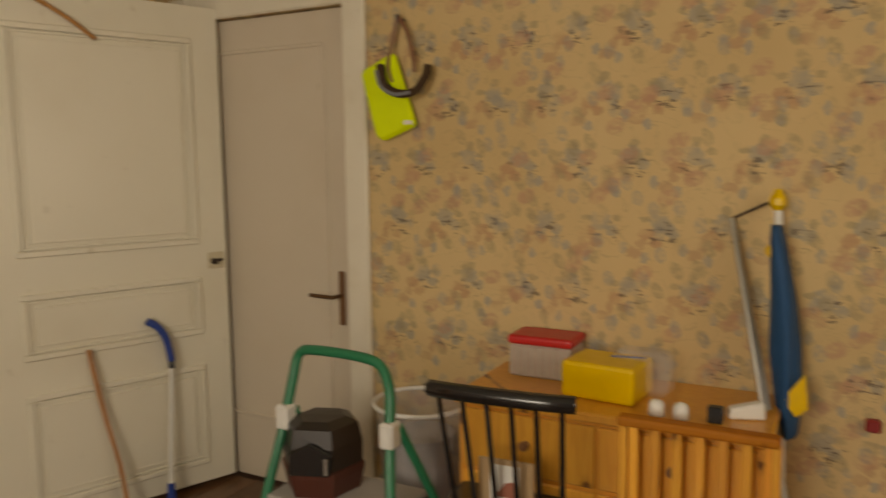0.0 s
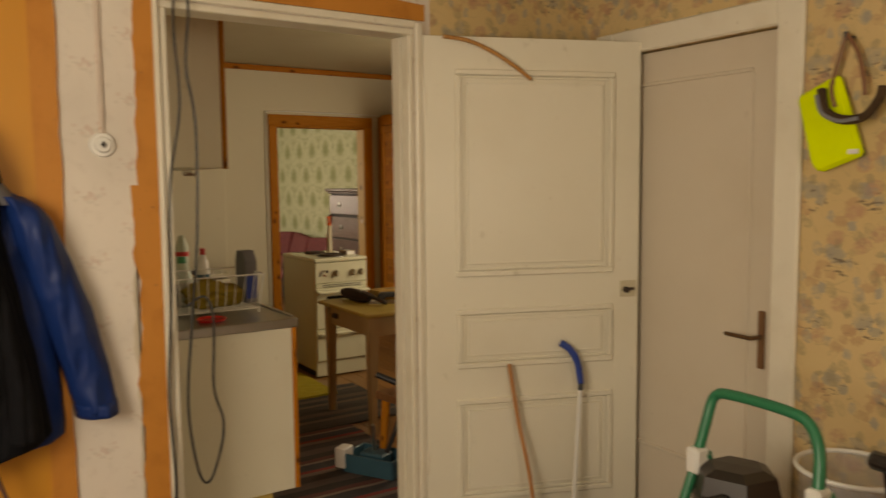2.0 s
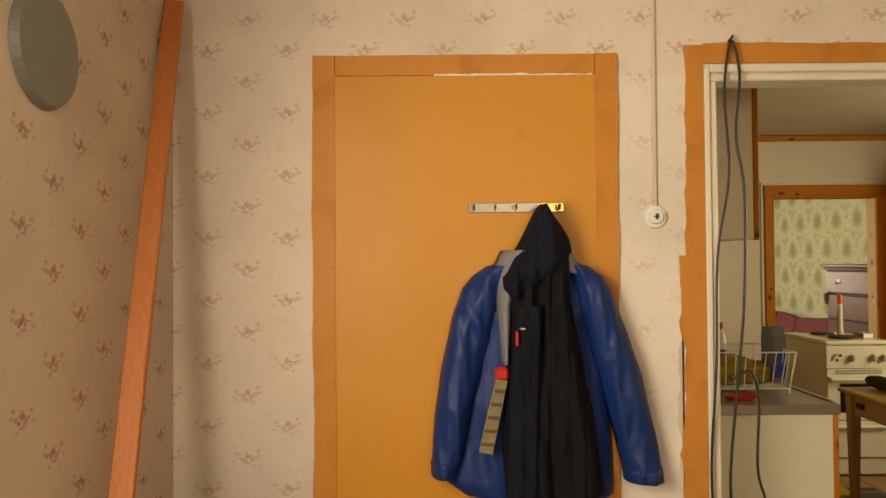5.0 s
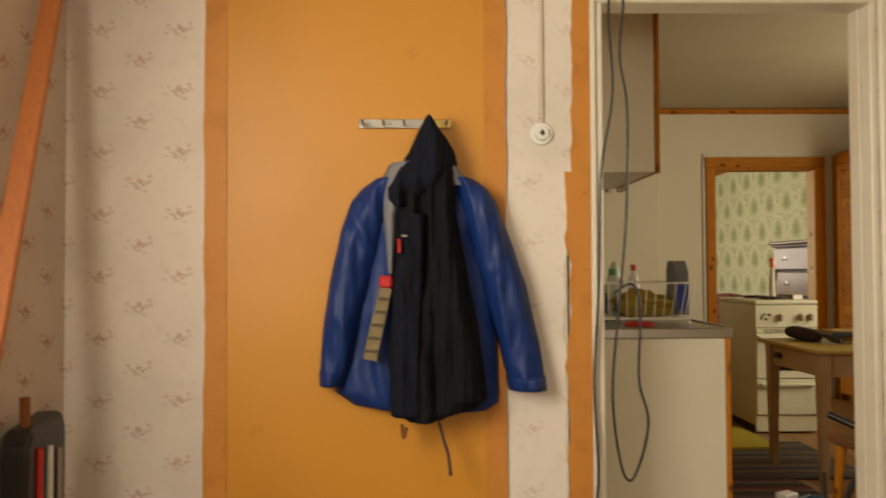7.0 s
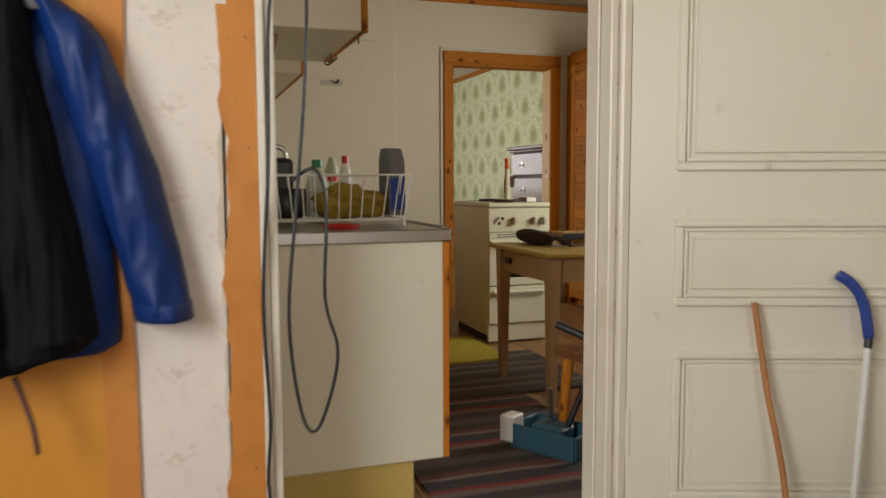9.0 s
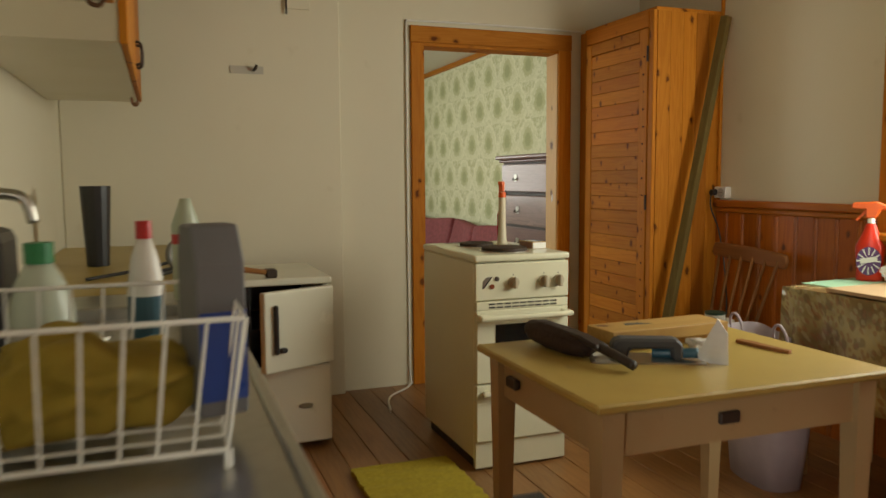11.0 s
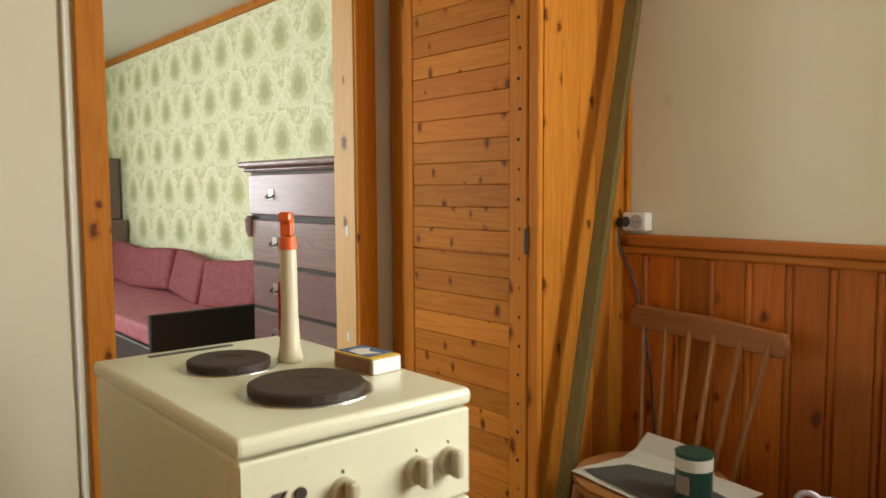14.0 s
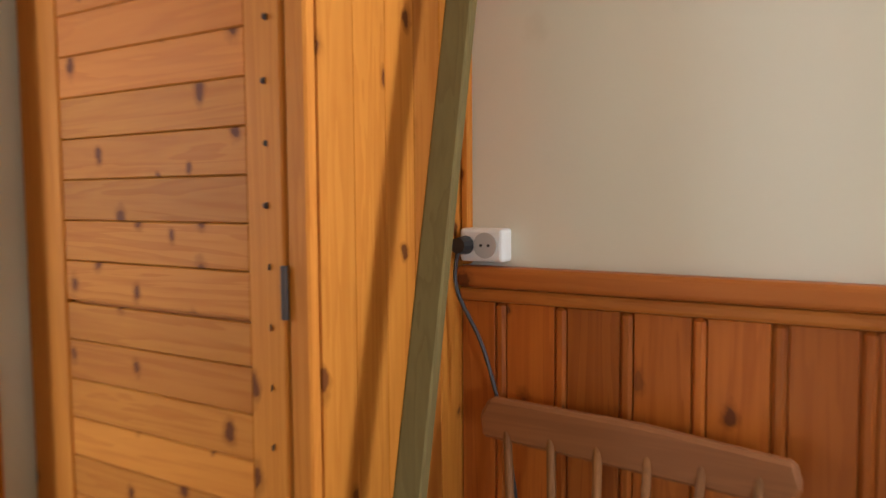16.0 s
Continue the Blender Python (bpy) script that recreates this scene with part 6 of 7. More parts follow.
# ---- on the cooker ----
pb = thing("tall_spray_bottle", "tall white bottle with a red-orange spray top on the cooker", "spray bottle", (-5.655, 2.495, SH), -40)
part("bottle", lathe(((0.024, 0), (0.0255, 0.008), (0.0205, 0.03), (0.0175, 0.09), (0.0165, 0.21), (0.0155, 0.225)), 20), plain("cream_plastic", (0.66, 0.60, 0.44), 0.35), pb, smooth=True)
part("label", slab(((-0.010, 0.05), (0.010, 0.05), (0.011, 0.14), (0.0, 0.158), (-0.010, 0.14)), "y", -0.0195, -0.0165), M_RED, pb, "red and green printed label")
part("label_leaf", slab(((-0.008, 0.06), (0.006, 0.056), (0.008, 0.095), (-0.004, 0.088)), "y", -0.0202, -0.0196), M_GREEN, pb)
part("collar", rod((0, 0, 0.222), (0, 0, 0.246), 0.0175, 0.0165, 18), M_ORANGEPLAST, pb, "red-orange collar")
part("spray_top", slab(((-0.002, 0.247), (0.016, 0.247), (0.018, 0.274), (0.032, 0.278), (0.030, 0.295), (-0.004, 0.295)), "y", -0.012, 0.012, 0.004), M_ORANGEPLAST, pb)
part("nozzle_side", box(-0.018, -0.003, -0.010, 0.010, 0.247, 0.286, 0.004), M_LABELWHITE, pb)
mb = thing("matchbox", "large matchbox with a blue and red printed lid", "matchbox", (-5.505, 2.575, SH), 5)
part("sleeve", box(-0.056, 0.056, -0.035, 0.035, 0, 0.030, 0.001), M_CARD, mb)
part("tray", box(0.0565, 0.058, -0.033, 0.033, 0.002, 0.028), M_LABELWHITE, mb, "white tray end")
part("lid_print", box(-0.055, 0.055, -0.034, 0.034, 0.0301, 0.0308), M_YELLOW, mb)
part("lid_print", box(-0.055, 0.038, -0.028, 0.034, 0.0309, 0.0315), plain("matchbox_blue", (0.06, 0.12, 0.24), 0.5), mb, "blue printed field")
part("emblem", slab(((-0.03, -0.02), (0.01, -0.025), (0.03, 0.01), (0.0, 0.005), (-0.02, 0.025), (-0.035, 0.005)), "z", 0.0316, 0.0322), M_LABELWHITE, mb)
part("striker", box(-0.05, 0.05, -0.0365, -0.0352, 0.003, 0.027), M_BROWNWOOD, mb)

# ---- kitchen table with tools ----
kt = thing("kitchen_table", "pale painted kitchen table with tapered legs and a drawer", "table")
KX0, KX1, KY0, KY1, KZ = -4.54, -3.86, 1.90, 2.78, 0.715
part("tabletop", box(KX0, KX1, KY0, KY1, KZ - 0.022, KZ, 0.005), M_TABLETOP, kt)
for yy in (KY0 + 0.05, KY1 - 0.07):
    part("apron", box(KX0 + 0.07, KX1 - 0.07, yy, yy + 0.02, KZ - 0.14, KZ - 0.0225), M_PALEWOOD, kt)
for xx in (KX0 + 0.05, KX1 - 0.07):
    part("apron", box(xx, xx + 0.02, KY0 + 0.075, KY1 - 0.075, KZ - 0.14, KZ - 0.0225), M_PALEWOOD, kt)
part("drawer_pull", box(KX1 - 0.05, KX1 - 0.035, 2.26, 2.32, KZ - 0.095, KZ - 0.065, 0.004), M_IRON, kt)
part("drawer_pull", box(-4.40, -4.34, KY0 + 0.03, KY0 + 0.049, KZ - 0.095, KZ - 0.065, 0.004), M_IRON, kt)
for x in (KX0 + 0.06, KX1 - 0.06):
    for y in (KY0 + 0.06, KY1 - 0.06):
        b = bmesh.new()
        bmesh.ops.create_cone(b, cap_ends=True, segments=4, radius1=0.024, radius2=0.042, depth=KZ - 0.023)
        bmesh.ops.rotate(b, cent=(0, 0, 0), matrix=Matrix.Rotation(radians(45), 3, "Z"), verts=b.verts[:])
        bmesh.ops.translate(b, vec=(x, y, (KZ - 0.023) / 2), verts=b.verts[:])
        part("leg", b, M_PALEWOOD, kt)
brd = thing("pine_board", "thick offcut of pale pine board on the table", "board", (-4.352, 2.41, KZ + 0.026), 3)
part("board", box(-0.066, 0.066, -0.208, 0.208, 0, 0.035, 0.002), M_RAW, brd)
part("print", slab(((-0.035, -0.10), (-0.012, -0.112), (0.0, -0.02), (-0.03, -0.055)), "z", 0.0352, 0.0358), M_INK, brd, "small black printed mark")
blk = thing("wood_offcut", "small wooden offcut under the board", "offcut", (-4.36, 2.42, KZ), 3)
part("offcut", box(-0.05, 0.04, -0.16, 0.15, 0, 0.0255), M_RAW, blk)
M_BRISTLE = plain("dark_bristle", (0.040, 0.020, 0.011), 0.9, 0.0, 0.5, 90, 0.9)
br = thing("dusting_brush", "dark brown bristle brush lying on the table", "brush", (-4.385, 2.09, KZ), 7)
b = bmesh.new()
bmesh.ops.create_icosphere(b, subdivisions=4, radius=1.0)
for v in b.verts:
    k_ = 1 + 0.10 * noise.noise(Vector((v.co.x * 3, v.co.y * 9, v.co.z * 9))) + 0.05 * noise.noise(v.co * 26)
    v.co = Vector((0.155 * math.copysign(abs(v.co.x) ** 0.75, v.co.x) * k_, 0.048 * v.co.y * k_, max(0.0, 0.036 + 0.037 * v.co.z * k_ - 0.008 * v.co.x)))
part("bristles", b, M_BRISTLE, br, smooth=True)
part("back", slab(((-0.10, 0.060), (0.12, 0.050), (0.20, 0.036), (0.20, 0.052), (0.12, 0.066), (-0.09, 0.074)), "y", -0.022, 0.022, 0.005), M_BLACKWOOD, br)
part("handle", tube([(0.18, 0, 0.044), (0.24, 0.006, 0.034), (0.31, 0.012, 0.018)], 0.013), M_BLACKWOOD, br, smooth=True)
tl = thing("plastering_float", "steel plastering float with a dark grey handle", "float", (-4.195, 2.255, KZ), 65)
part("blade", box(-0.15, 0.15, -0.06, 0.06, 0.0, 0.004), M_STEEL, tl)
part("handle", slab(((-0.095, 0.004), (-0.095, 0.048), (-0.078, 0.062), (0.078, 0.062), (0.095, 0.048), (0.095, 0.004), (0.066, 0.004), (0.064, 0.034), (-0.045, 0.034), (-0.055, 0.004)), "y", -0.032, 0.024, 0.007), plain("dark_grey_plastic", (0.05, 0.053, 0.055), 0.6), tl, "dark grey plastic handle")
part("plaster", slab(((-0.14, -0.05), (-0.10, -0.055), (-0.11, 0.05), (-0.145, 0.04)), "z", 0.0042, 0.008), M_PAPER, tl, "dried plaster crust")
tr = thing("scraper", "broad steel scraper with a blue handle", "scraper", (-4.115, 2.365, KZ), 40)
part("handle", tube([(-0.12, -0.01, 0.014), (-0.07, 0, 0.017), (0.0, 0, 0.024)], 0.014), M_TEAL, tr, "worn blue handle", True)
part("blade", slab(((-0.005, 0.012), (0.030, 0.0), (0.078, 0.0), (0.076, 0.082), (0.05, 0.122), (0.03, 0.085)), "y", -0.0015, 0.0015), M_STEEL, tr)
rg = thing("crumpled_rag", "crumpled pale rag between the tools", "rag", (-4.23, 2.47, KZ))
b = bmesh.new()
bmesh.ops.create_icosphere(b, subdivisions=4, radius=0.034)
for v in b.verts:
    v.co *= 1 + 0.7 * noise.noise(v.co * 40) + 0.25 * noise.noise(v.co * 95)
    v.co.z = max(0.0, v.co.z * 0.5 + 0.014)
part("rag", b, M_PAPER, rg)
sl = thing("thin_strip", "thin split brown wooden strip on the table", "strip", (-4.185, 2.652, KZ), 8)
part("strip", slab(((-0.09, -0.012), (0.02, -0.014), (0.09, -0.008), (0.088, 0.008), (-0.02, 0.012), (-0.03, 0.016), (-0.09, 0.012)), "z", 0.0, 0.010, 0.001), M_CHAIR, sl)

stl = thing("low_stool", "low brown stool with plastering tools on it", "stool", (-3.32, 1.93, 0), 10)
part("seat", box(-0.17, 0.17, -0.17, 0.17, 0.36, 0.40, 0.006), M_BROWNWOOD, stl)
for x in (-0.13, 0.13):
    for y in (-0.13, 0.13):
        part("leg", rod((x, y, 0.36), (x * 1.15, y * 1.15, 0), 0.022, 0.017), M_PINEZ, stl)
tw = thing("trowel", "dirty trowel with a black handle", "trowel", (-3.36, 1.86, 0.401), 40)
part("blade", slab(((0, -0.05), (0.16, -0.06), (0.16, 0.06), (0, 0.05)), "z", 0.01, 0.014), M_STEEL, tw)
part("handle", rod((-0.02, 0, 0.03), (-0.16, 0, 0.075), 0.016), M_BLACK, tw, "black handle")
part("plaster", box(0.02, 0.14, -0.045, 0.04, 0.0, 0.0098, 0.003), M_PAPER, tw)

bsk = thing("blue_crate", "small teal plastic crate holding odd tools on the rug", "crate", (-3.38, 1.70, 0.014), 30)
for s in (-1, 1):
    part("side", box(-0.14, 0.14, s * 0.09 - 0.005, s * 0.09 + 0.005, 0.005, 0.095, 0.002), M_TEAL, bsk)
    part("end", box(s * 0.14 - 0.005, s * 0.14 + 0.005, -0.085, 0.085, 0.005, 0.095, 0.002), M_TEAL, bsk)
part("floor", box(-0.135, 0.135, -0.085, 0.085, 0.0, 0.006), M_TEAL, bsk)
part("carton", box(-0.19, -0.13, -0.10, -0.02, 0.02, 0.12, 0.004), M_LABELWHITE, bsk, "white carton flap")
part("tool", rod((0.02, 0, 0.01), (0.10, 0.05, 0.26), 0.012), M_BLACK, bsk)
part("tool", rod((-0.03, 0.03, 0.01), (-0.01, -0.02, 0.24), 0.010), M_STEEL, bsk)
part("packet", box(-0.08, 0.06, -0.05, 0.05, 0.007, 0.10, 0.01), M_TEAL, bsk)

# ---- on and over the counter ----
rk = thing("dish_rack", "white wire dish rack on the steel worktop", "dish rack", (-3.47, 0.865, 0.891))
RW, RD = 0.30, 0.225
for z, e in ((0.02, 0.0), (0.17, 0.02)):
    part("wire", tube([(-RW / 2 - e, -RD - e, z), (RW / 2 + e, -RD - e, z), (RW / 2 + e, RD + e, z), (-RW / 2 - e, RD + e, z), (-RW / 2 - e, -RD - e, z)], 0.0032, 6, 1), M_LABELWHITE, rk)
for i in range(13):
    y = -RD + 2 * RD * i / 12
    for s in (-1, 1):
        part("wire", rod((s * RW / 2, y, 0.02), (s * (RW / 2 + 0.02), y * 1.1, 0.17), 0.002, seg=6), M_LABELWHITE, rk)
for i in range(7):
    x = -RW / 2 + RW * i / 6
    for s in (-1, 1):
        part("wire", rod((x, s * RD, 0.02), (x * 1.1, s * (RD + 0.02), 0.17), 0.002, seg=6), M_LABELWHITE, rk)
    part("wire", rod((x, -RD, 0.02), (x, RD, 0.02), 0.002, seg=6), M_LABELWHITE, rk)
for x in (-RW / 2, RW / 2):
    for y in (-RD, RD):
        part("foot", rod((x, y, 0), (x, y, 0.02), 0.005, seg=6), M_LABELWHITE, rk)
yw = thing("cleaning_cloths", "crumpled yellow cleaning cloths heaped in the dish rack", "cloth", (-3.47, 0.93, 0.9105))
b = bmesh.new()
bmesh.ops.create_icosphere(b, subdivisions=4, radius=0.1)
for v in b.verts:
    k_ = 1 + 0.45 * noise.noise(v.co * 16) + 0.25 * noise.noise(v.co * 38)
    v.co = Vector((v.co.x * k_ * 1.1, v.co.y * k_ * 1.15, max(0.0, v.co.z * k_ * 0.62 + 0.055)))
part("cloth", b, plain("yellow_cloth", (0.36, 0.25, 0.03), 0.85, 0.0, 0.4, 30, 0.5), yw, smooth=True)
pot_ = thing("dark_saucepan", "dark saucepan standing in the dish rack", "saucepan", (-3.50, 0.715, 0.915))
part("pan", lathe(((0.055, 0), (0.07, 0.012), (0.074, 0.10), (0.070, 0.10), (0.064, 0.02), (0.02, 0.012)), 22), M_BLACK, pot_, smooth=True)
part("handle", tube([(0.02, -0.062, 0.085), (0.08, -0.05, 0.10), (0.12, -0.03, 0.11)], 0.008), M_BLACK, pot_, smooth=True)
rt = thing("red_tray", "flat red plastic tray on the steel worktop", "tray", (-3.215, 0.85, 0.891))
part("tray", lathe(((0.055, 0), (0.062, 0.012), (0.059, 0.012), (0.05, 0.004)), 22), M_RED, rt)
ctn = thing("blue_carton", "grey and blue cardboard carton in the dish rack", "carton", (-3.46, 1.085, 0.92), 12)
part("carton", slab(((-0.045, 0), (0.045, 0), (0.045, 0.19), (0.02, 0.235), (-0.03, 0.235), (-0.045, 0.19)), "y", -0.03, 0.03, 0.003), plain("carton_grey", (0.16, 0.16, 0.17), 0.6), ctn)
part("blue_panel", box(0.0455, 0.047, -0.028, 0.028, 0.02, 0.13), M_SKYBLUE, ctn)
part("blue_panel", box(-0.04, 0.04, 0.0305, 0.032, 0.02, 0.13), M_SKYBLUE, ctn)
for x, y, h, r, m, cap, lab_ in ((-3.70, 0.86, 0.20, 0.045, plain("milky_plastic", (0.5, 0.55, 0.45), 0.35), plain("green_cap", (0.02, 0.22, 0.08), 0.4), "milky bottle with a green cap beside the rack"), (-3.86, 1.0, 0.22, 0.03, M_LABELWHITE, M_RED, "white bottle with a red cap and blue label")):
    bo = thing("detergent_bottle", lab_, "bottle", (x, y, 0.891), group="bottles by the sink")
    part("bottle", lathe(((r * 0.9, 0), (r, 0.01), (r, h * 0.65), (r * 0.75, h * 0.85), (r * 0.4, h)), 18), m, bo, smooth=True)
    part("cap", rod((0, 0, h), (0, 0, h + 0.03), r * 0.45), cap, bo)
    part("label", lathe(((r * 1.01, h * 0.2), (r * 1.01, h * 0.55), (r, h * 0.56)), 18), M_TEAL if cap is M_RED else M_PAPER, bo)
kt2 = thing("black_kettle", "small black appliance behind the bottles", "appliance", (-3.9, 0.72, 0.891))
part("body", box(-0.09, 0.09, -0.07, 0.07, 0, 0.24, 0.02, seg=2), M_BLACK, kt2)
tin = thing("white_box", "small white box by the tap", "box", (-4.42, 0.645, 0.891))
part("box", box(-0.03, 0.03, -0.03, 0.03, 0, 0.2, 0.003), M_LABELWHITE, tin)
cdr = thing("rubber_hose", "dark hose hanging under the wall cabinet", "hose")
part("hose", tube([(-3.6, 0.60, 0.90), (-3.55, 0.62, 1.15), (-3.45, 0.66, 1.40), (-3.4, 0.68, 1.52)], 0.012), M_BROWNWOOD, cdr, smooth=True)
tp = thing("tape_roll", "roll of grey tape standing on the yellow worktop", "tape roll", (-5.27, 1.10, 0.891))
t_ = tube([(0, 0.052 * math.cos(a / 20 * 2 * math.pi), 0.062 + 0.052 * math.sin(a / 20 * 2 * math.pi)) for a in range(21)], 0.012, 8, 2)
part("roll", t_, plain("grey_tape", (0.25, 0.25, 0.24), 0.5), tp, smooth=True)
hm = thing("hammer", "hammer with a wooden shaft lying over the worktop edge", "hammer")
part("shaft", rod((-5.45, 1.10, 0.905), (-5.88, 1.46, 0.80), 0.013, 0.012), M_CHAIR, hm)
part("head", box(-5.92, -5.85, 1.45, 1.50, 0.778, 0.815, 0.006), M_IRON, hm)
wc = thing("coiled_cable", "black cable trailing over the worktop edge", "cable")
part("cable", tube([(-4.9, 0.9, 0.899), (-5.2, 1.05, 0.899), (-5.5, 1.17, 0.90), (-5.62, 1.25, 0.85), (-5.58, 1.25, 0.65), (-5.62, 1.25, 0.45), (-5.68, 1.25, 0.62), (-5.62, 1.22, 0.90), (-5.3, 0.95, 0.899), (-5.1, 0.8, 0.899)], 0.006), M_BLACK, wc, smooth=True)
for k, (dx, lo) in enumerate(((0.0, 0.52), (0.05, 0.36), (-0.06, 0.60))):
    wk = thing("hanging_flex", "dark electric flex hanging between worktop and fridge", "cable", group="flexes by the fridge")
    part("flex", tube([(-5.15 - 0.05 * k, 0.95 + 0.05 * k, 0.898), (-5.45 + dx, 1.16, 0.899), (-5.56 + dx, 1.245, 0.87), (-5.60 + dx, 1.26, lo + 0.15), (-5.63 + dx, 1.262, lo), (-5.68 + dx, 1.255, lo + 0.18), (-5.70 + dx, 1.262, 0.80), (-5.66 + dx, 1.24, 0.886), (-5.62 + dx, 1.15, 0.899)], 0.006), M_BLACK, wk, smooth=True)
bt = thing("white_cleaner_bottle", "tall pale bottle with a red label on the worktop", "bottle", (-4.62, 1.09, 0.891))
part("bottle", lathe(((0.036, 0), (0.038, 0.01), (0.038, 0.2), (0.02, 0.25), (0.014, 0.27)), 18), plain("pale_green_plastic", (0.45, 0.5, 0.38), 0.35), bt, smooth=True)
part("label", lathe(((0.0385, 0.15), (0.0385, 0.175), (0.038, 0.176)), 18), M_RED, bt)
bp = thing("black_cup", "black and red plastic tool end on the worktop", "tool", (-5.6, 0.80, 0.890))
part("cup", lathe(((0.04, 0), (0.05, 0.2), (0.055, 0.30), (0.045, 0.30)), 14), M_BLACK, bp)

wh = thing("wall_hook", "small dark hook on a torn pale strip", "hook", (KW + 0.062, 1.50, 1.78))
part("strip", box(0.0, 0.003, -0.11, 0.06, -0.02, 0.02), M_PAPER, wh)
part("hook", tube([(0.003, 0.01, 0), (0.03, 0.015, 0.004), (0.045, 0.02, 0.02)], 0.008), M_IRON, wh)
vn = thing("wall_hatch", "small white painted hatch high on the wall", "hatch", (KW + 0.062, 1.74, 2.245))
part("hatch", box(0, 0.012, -0.07, 0.07, -0.14, 0.14, 0.003), M_KWALL, vn)
part("latch", box(0.012, 0.02, -0.06, -0.05, -0.17, -0.05, 0.002), M_IRON, vn)

# ---- parlour seen through the doorway ----
cst = thing("chest_of_drawers", "dark oak chest of drawers with a moulded top", "chest of drawers", (-7.72, 3.74, 0))
# Carcass is black to paint shade into the gaps between the drawers.
part("body", box(-0.66, 0.66, 0.02, 0.48, 0.05, 1.34, 0.006), M_BLACKWOOD, cst)
part("plinth", box(-0.68, 0.68, 0.0, 0.49, 0.0, 0.05, 0.006), M_OLDOAK, cst)
part("top", box(-0.71, 0.71, -0.04, 0.50, 1.36, 1.395, 0.012, seg=2), M_OLDOAK, cst)
part("moulding", box(-0.685, 0.685, -0.018, 0.49, 1.335, 1.36, 0.010), M_OLDOAK, cst)
for i, (z0, z1) in enumerate(((1.10, 1.32), (0.83, 1.07), (0.58, 0.81), (0.33, 0.56), (0.08, 0.31))):
    out = -0.012 if i == 0 else 0.004
    d = part("drawer", box(-0.63, 0.63, out, 0.02, z0, z1, 0.006), M_OLDOAK, cst)
    for x in (-0.36, 0.36):
        part("handle", tube([(x - 0.035, out, (z0 + z1) / 2), (x - 0.025, out - 0.02, (z0 + z1) / 2 - 0.015), (x + 0.025, out - 0.02, (z0 + z1) / 2 - 0.015), (x + 0.035, out, (z0 + z1) / 2)], 0.004), M_IRON, d, "dark metal drop handle")
        part("escutcheon", box(x - 0.028, x + 0.028, out - 0.004, out, (z0 + z1) / 2 - 0.028, (z0 + z1) / 2 + 0.03, 0.003), M_CHROME, d, "square light metal plate")
for x in (-0.645, 0.645):
    part("corbel", lathe(((0.012, 0), (0.025, 0.03), (0.03, 0.10), (0.015, 0.12)), 12, (x, -0.0, 0.97)), M_OLDOAK, cst)

sofa = thing("day_bed", "burgundy velvet day bed with loose back cushions", "sofa", (-10.35, 3.74, 0))
part("base", box(-1.55, 1.55, -0.42, 0.46, 0.08, 0.30, 0.01), M_BLACKWOOD, sofa)
part("mattress", box(-1.53, 1.53, -0.41, 0.45, 0.301, 0.42, 0.03, seg=3), M_ROSE, sofa, "rose patterned mattress")
part("end_panel", box(1.552, 1.59, -0.45, 0.46, 0.0, 0.515, 0.008), M_BLACKWOOD, sofa, "black-stained end panel")
part("end_panel", box(-1.59, -1.552, -0.45, 0.46, 0.0, 0.515, 0.008), M_BLACKWOOD, sofa, "black-stained end panel")
for i in range(4):
    c = box(-0.37, 0.37, -0.07, 0.07, 0.0, 0.34, 0.03, seg=3)
    bmesh.ops.subdivide_edges(c, edges=[e for e in c.edges if e.calc_length() > 0.12], cuts=6, use_grid_fill=True)
    for v in c.verts:
        v.co += 0.006 * Vector((noise.noise(v.co * 6 + Vector((i, 0, 0))), noise.noise(v.co * 7 + Vector((0, i, 3))), noise.noise(v.co * 5 + Vector((2, 0, i)))))
    cu = part("cushion", c, M_BURGUNDY, sofa, "burgundy velvet cushion", True)
    cu.matrix_local = pose(-1.14 + 0.76 * i, 0.26, 0.415, -14, (2, -3, 3, -4)[i], (-4, 6, -7, 5)[i])
dk = thing("dark_cabinet", "tall dark wooden cabinet in the parlour corner", "cabinet", (-12.3, 3.85, 0))
part("lower", box(-0.28, 0.30, -0.35, 0.38, 0, 0.95, 0.01), M_DARKWOOD, dk)
part("upper", box(-0.28, 0.12, -0.30, 0.38, 0.951, 1.55, 0.01), M_DARKWOOD, dk)

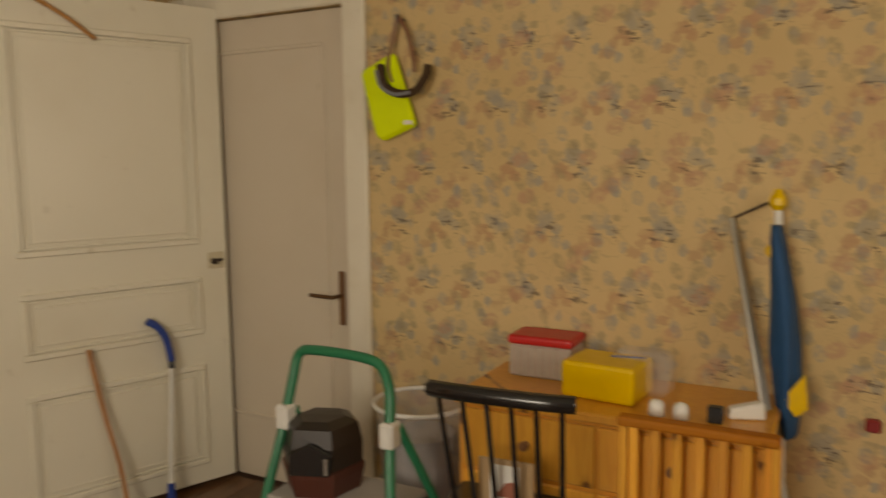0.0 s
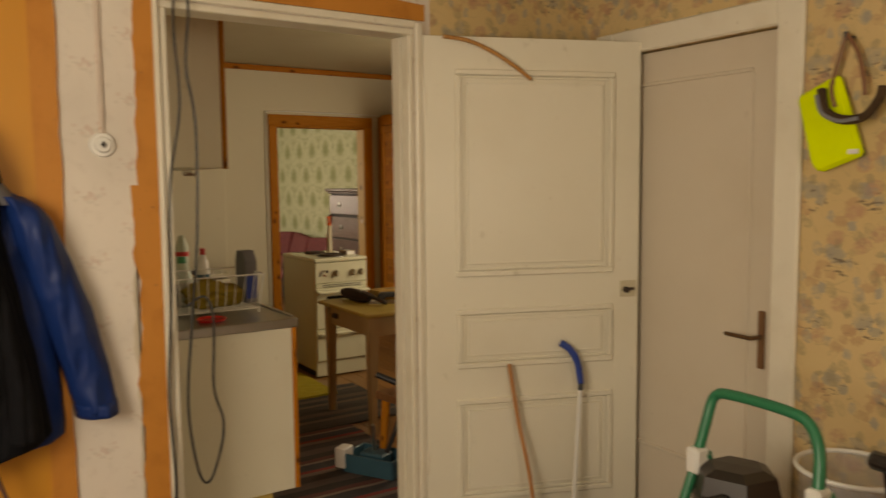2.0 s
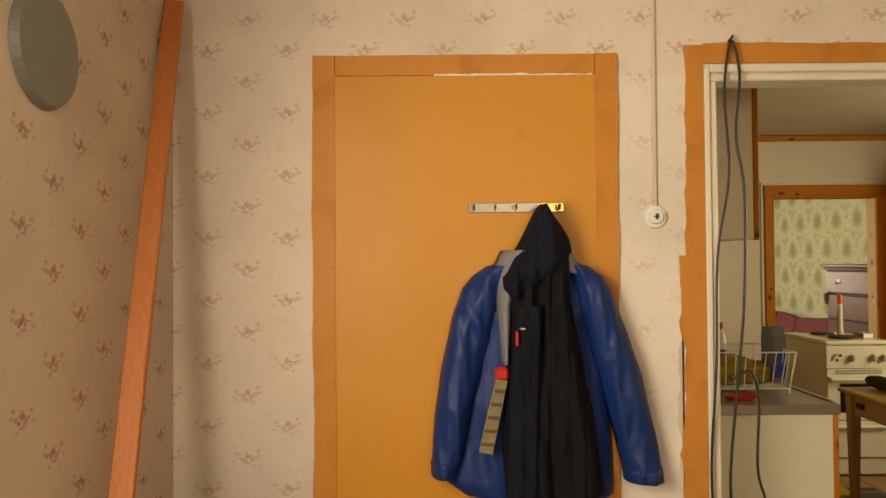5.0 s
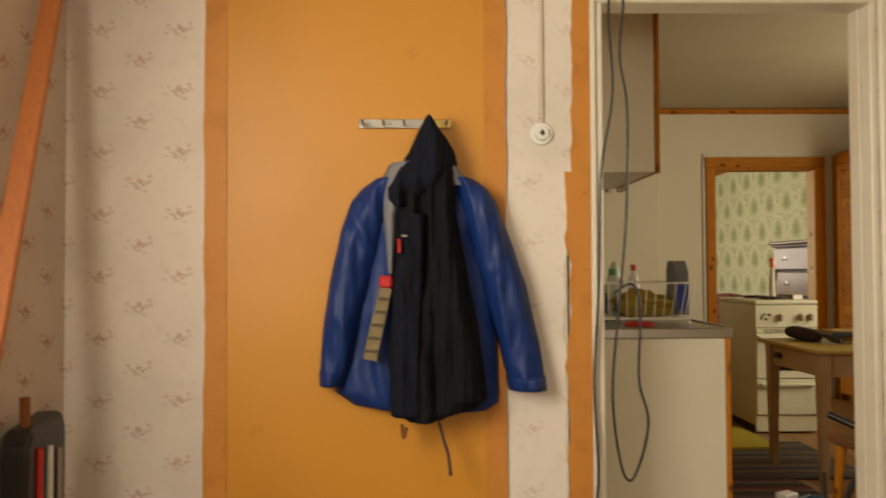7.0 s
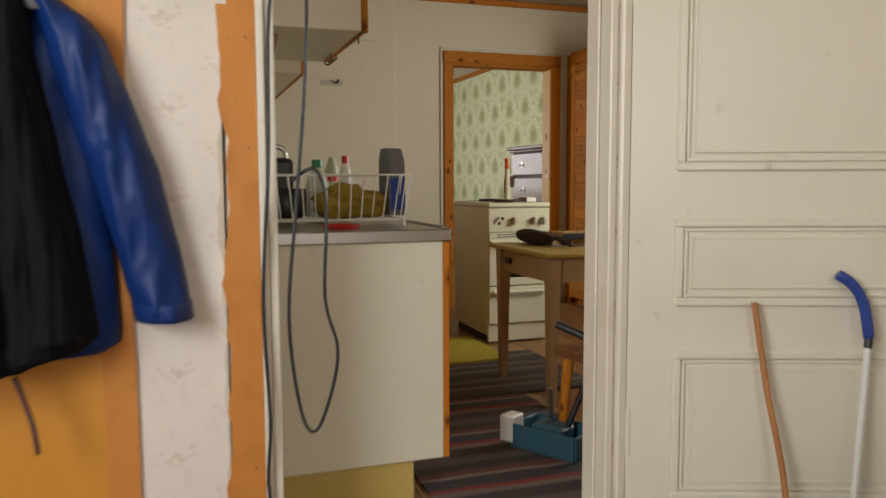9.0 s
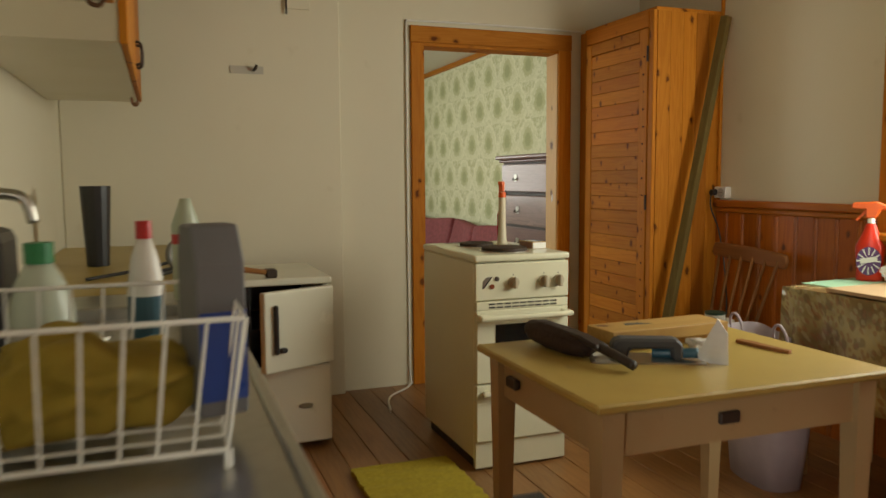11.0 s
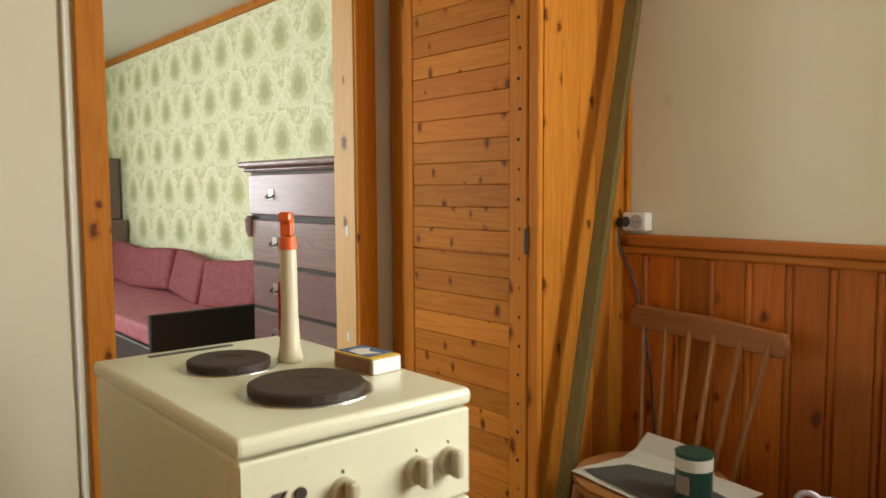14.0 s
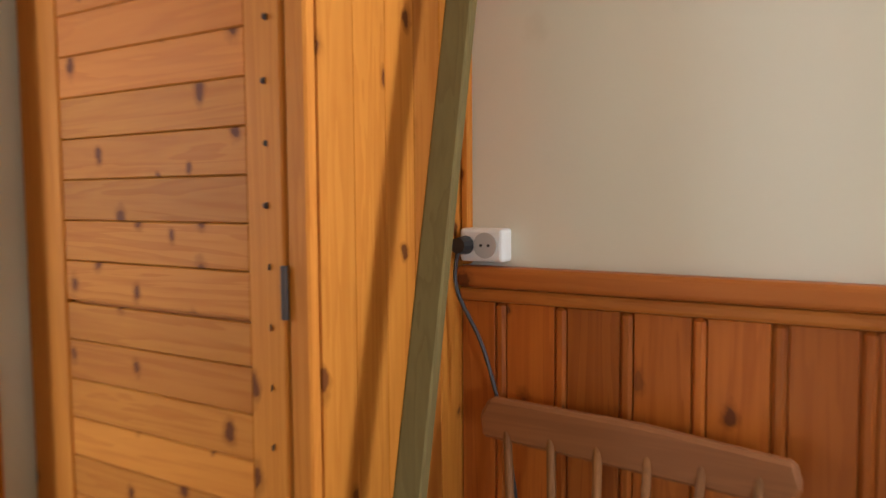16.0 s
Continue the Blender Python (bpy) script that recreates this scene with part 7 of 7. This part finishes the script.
# ---- floors and rugs ----
def boards(name, label, x0, x1, y0, y1, along, width, material):
    ob = tagged(new(name), label, "floor", kind="structure")
    ob.matrix_world = pose((x0 + x1) / 2, (y0 + y1) / 2, 0)
    L, W = (x1 - x0, y1 - y0) if along == "x" else (y1 - y0, x1 - x0)
    n = round(W / width)
    w = W / n
    b = box(-L / 2, L / 2, -w / 2 + 0.0015, w / 2 - 0.0015, -0.0215, 0, 0.0015) if along == "x" else box(-w / 2 + 0.0015, w / 2 - 0.0015, -L / 2, L / 2, -0.0215, 0, 0.0015)
    first = part("floor_board", b, material, ob)
    for i in range(n):
        o = first if i == 0 else new("floor_board", first.data)
        o.parent = ob
        off = -W / 2 + w * (i + 0.5)
        o.location = (0, off, 0) if along == "x" else (off, 0, 0)
    return ob


boards("floor", "dark brown varnished floor boards", XW - 0.05, XE, YS, YN, "y", 0.13, M_FLOOR)
boards("floor_kitchen", "brown worn kitchen floor boards", KW, XW - 0.052, KS, KN, "x", 0.13, M_FLOORK)
boards("floor_parlour", "brown parlour floor boards", GX, KW - 0.001, GS, GN, "x", 0.16, M_FLOORK)


def rug(name, label, x0, x1, y0, y1, material, seed, h=0.012):
    b = bmesh.new()
    nx, ny = 60, 14
    g = [[b.verts.new((x0 + (x1 - x0) * i / nx, y0 + (y1 - y0) * j / ny + (0.012 * noise.noise(Vector((i * 0.3, seed, 0))) if j in (0, ny) else 0), h + 0.004 * noise.noise(Vector((i * 0.25, j * 0.4, seed))))) for j in range(ny + 1)] for i in range(nx + 1)]
    for i in range(nx):
        for j in range(ny):
            b.faces.new((g[i][j], g[i + 1][j], g[i + 1][j + 1], g[i][j + 1]))
    ob = tagged(part(name, b, material), label, "rug")
    s = ob.modifiers.new("thickness", "SOLIDIFY")
    s.thickness = h - 0.003
    return ob


rug("rag_rug", "black, red and grey striped rag rug on the kitchen floor", -4.15, -2.93, 1.12, 1.92, M_RUG, 1)
rug("dark_rug", "dark brown striped rag rug before the cooker", -5.0, -4.16, 1.30, 2.35, M_RUG2, 4)
rug("yellow_mat", "crumpled bright yellow cloth mat beside the cooker", -5.45, -4.80, 1.72, 2.14, M_YELLOWMAT, 9, 0.024)
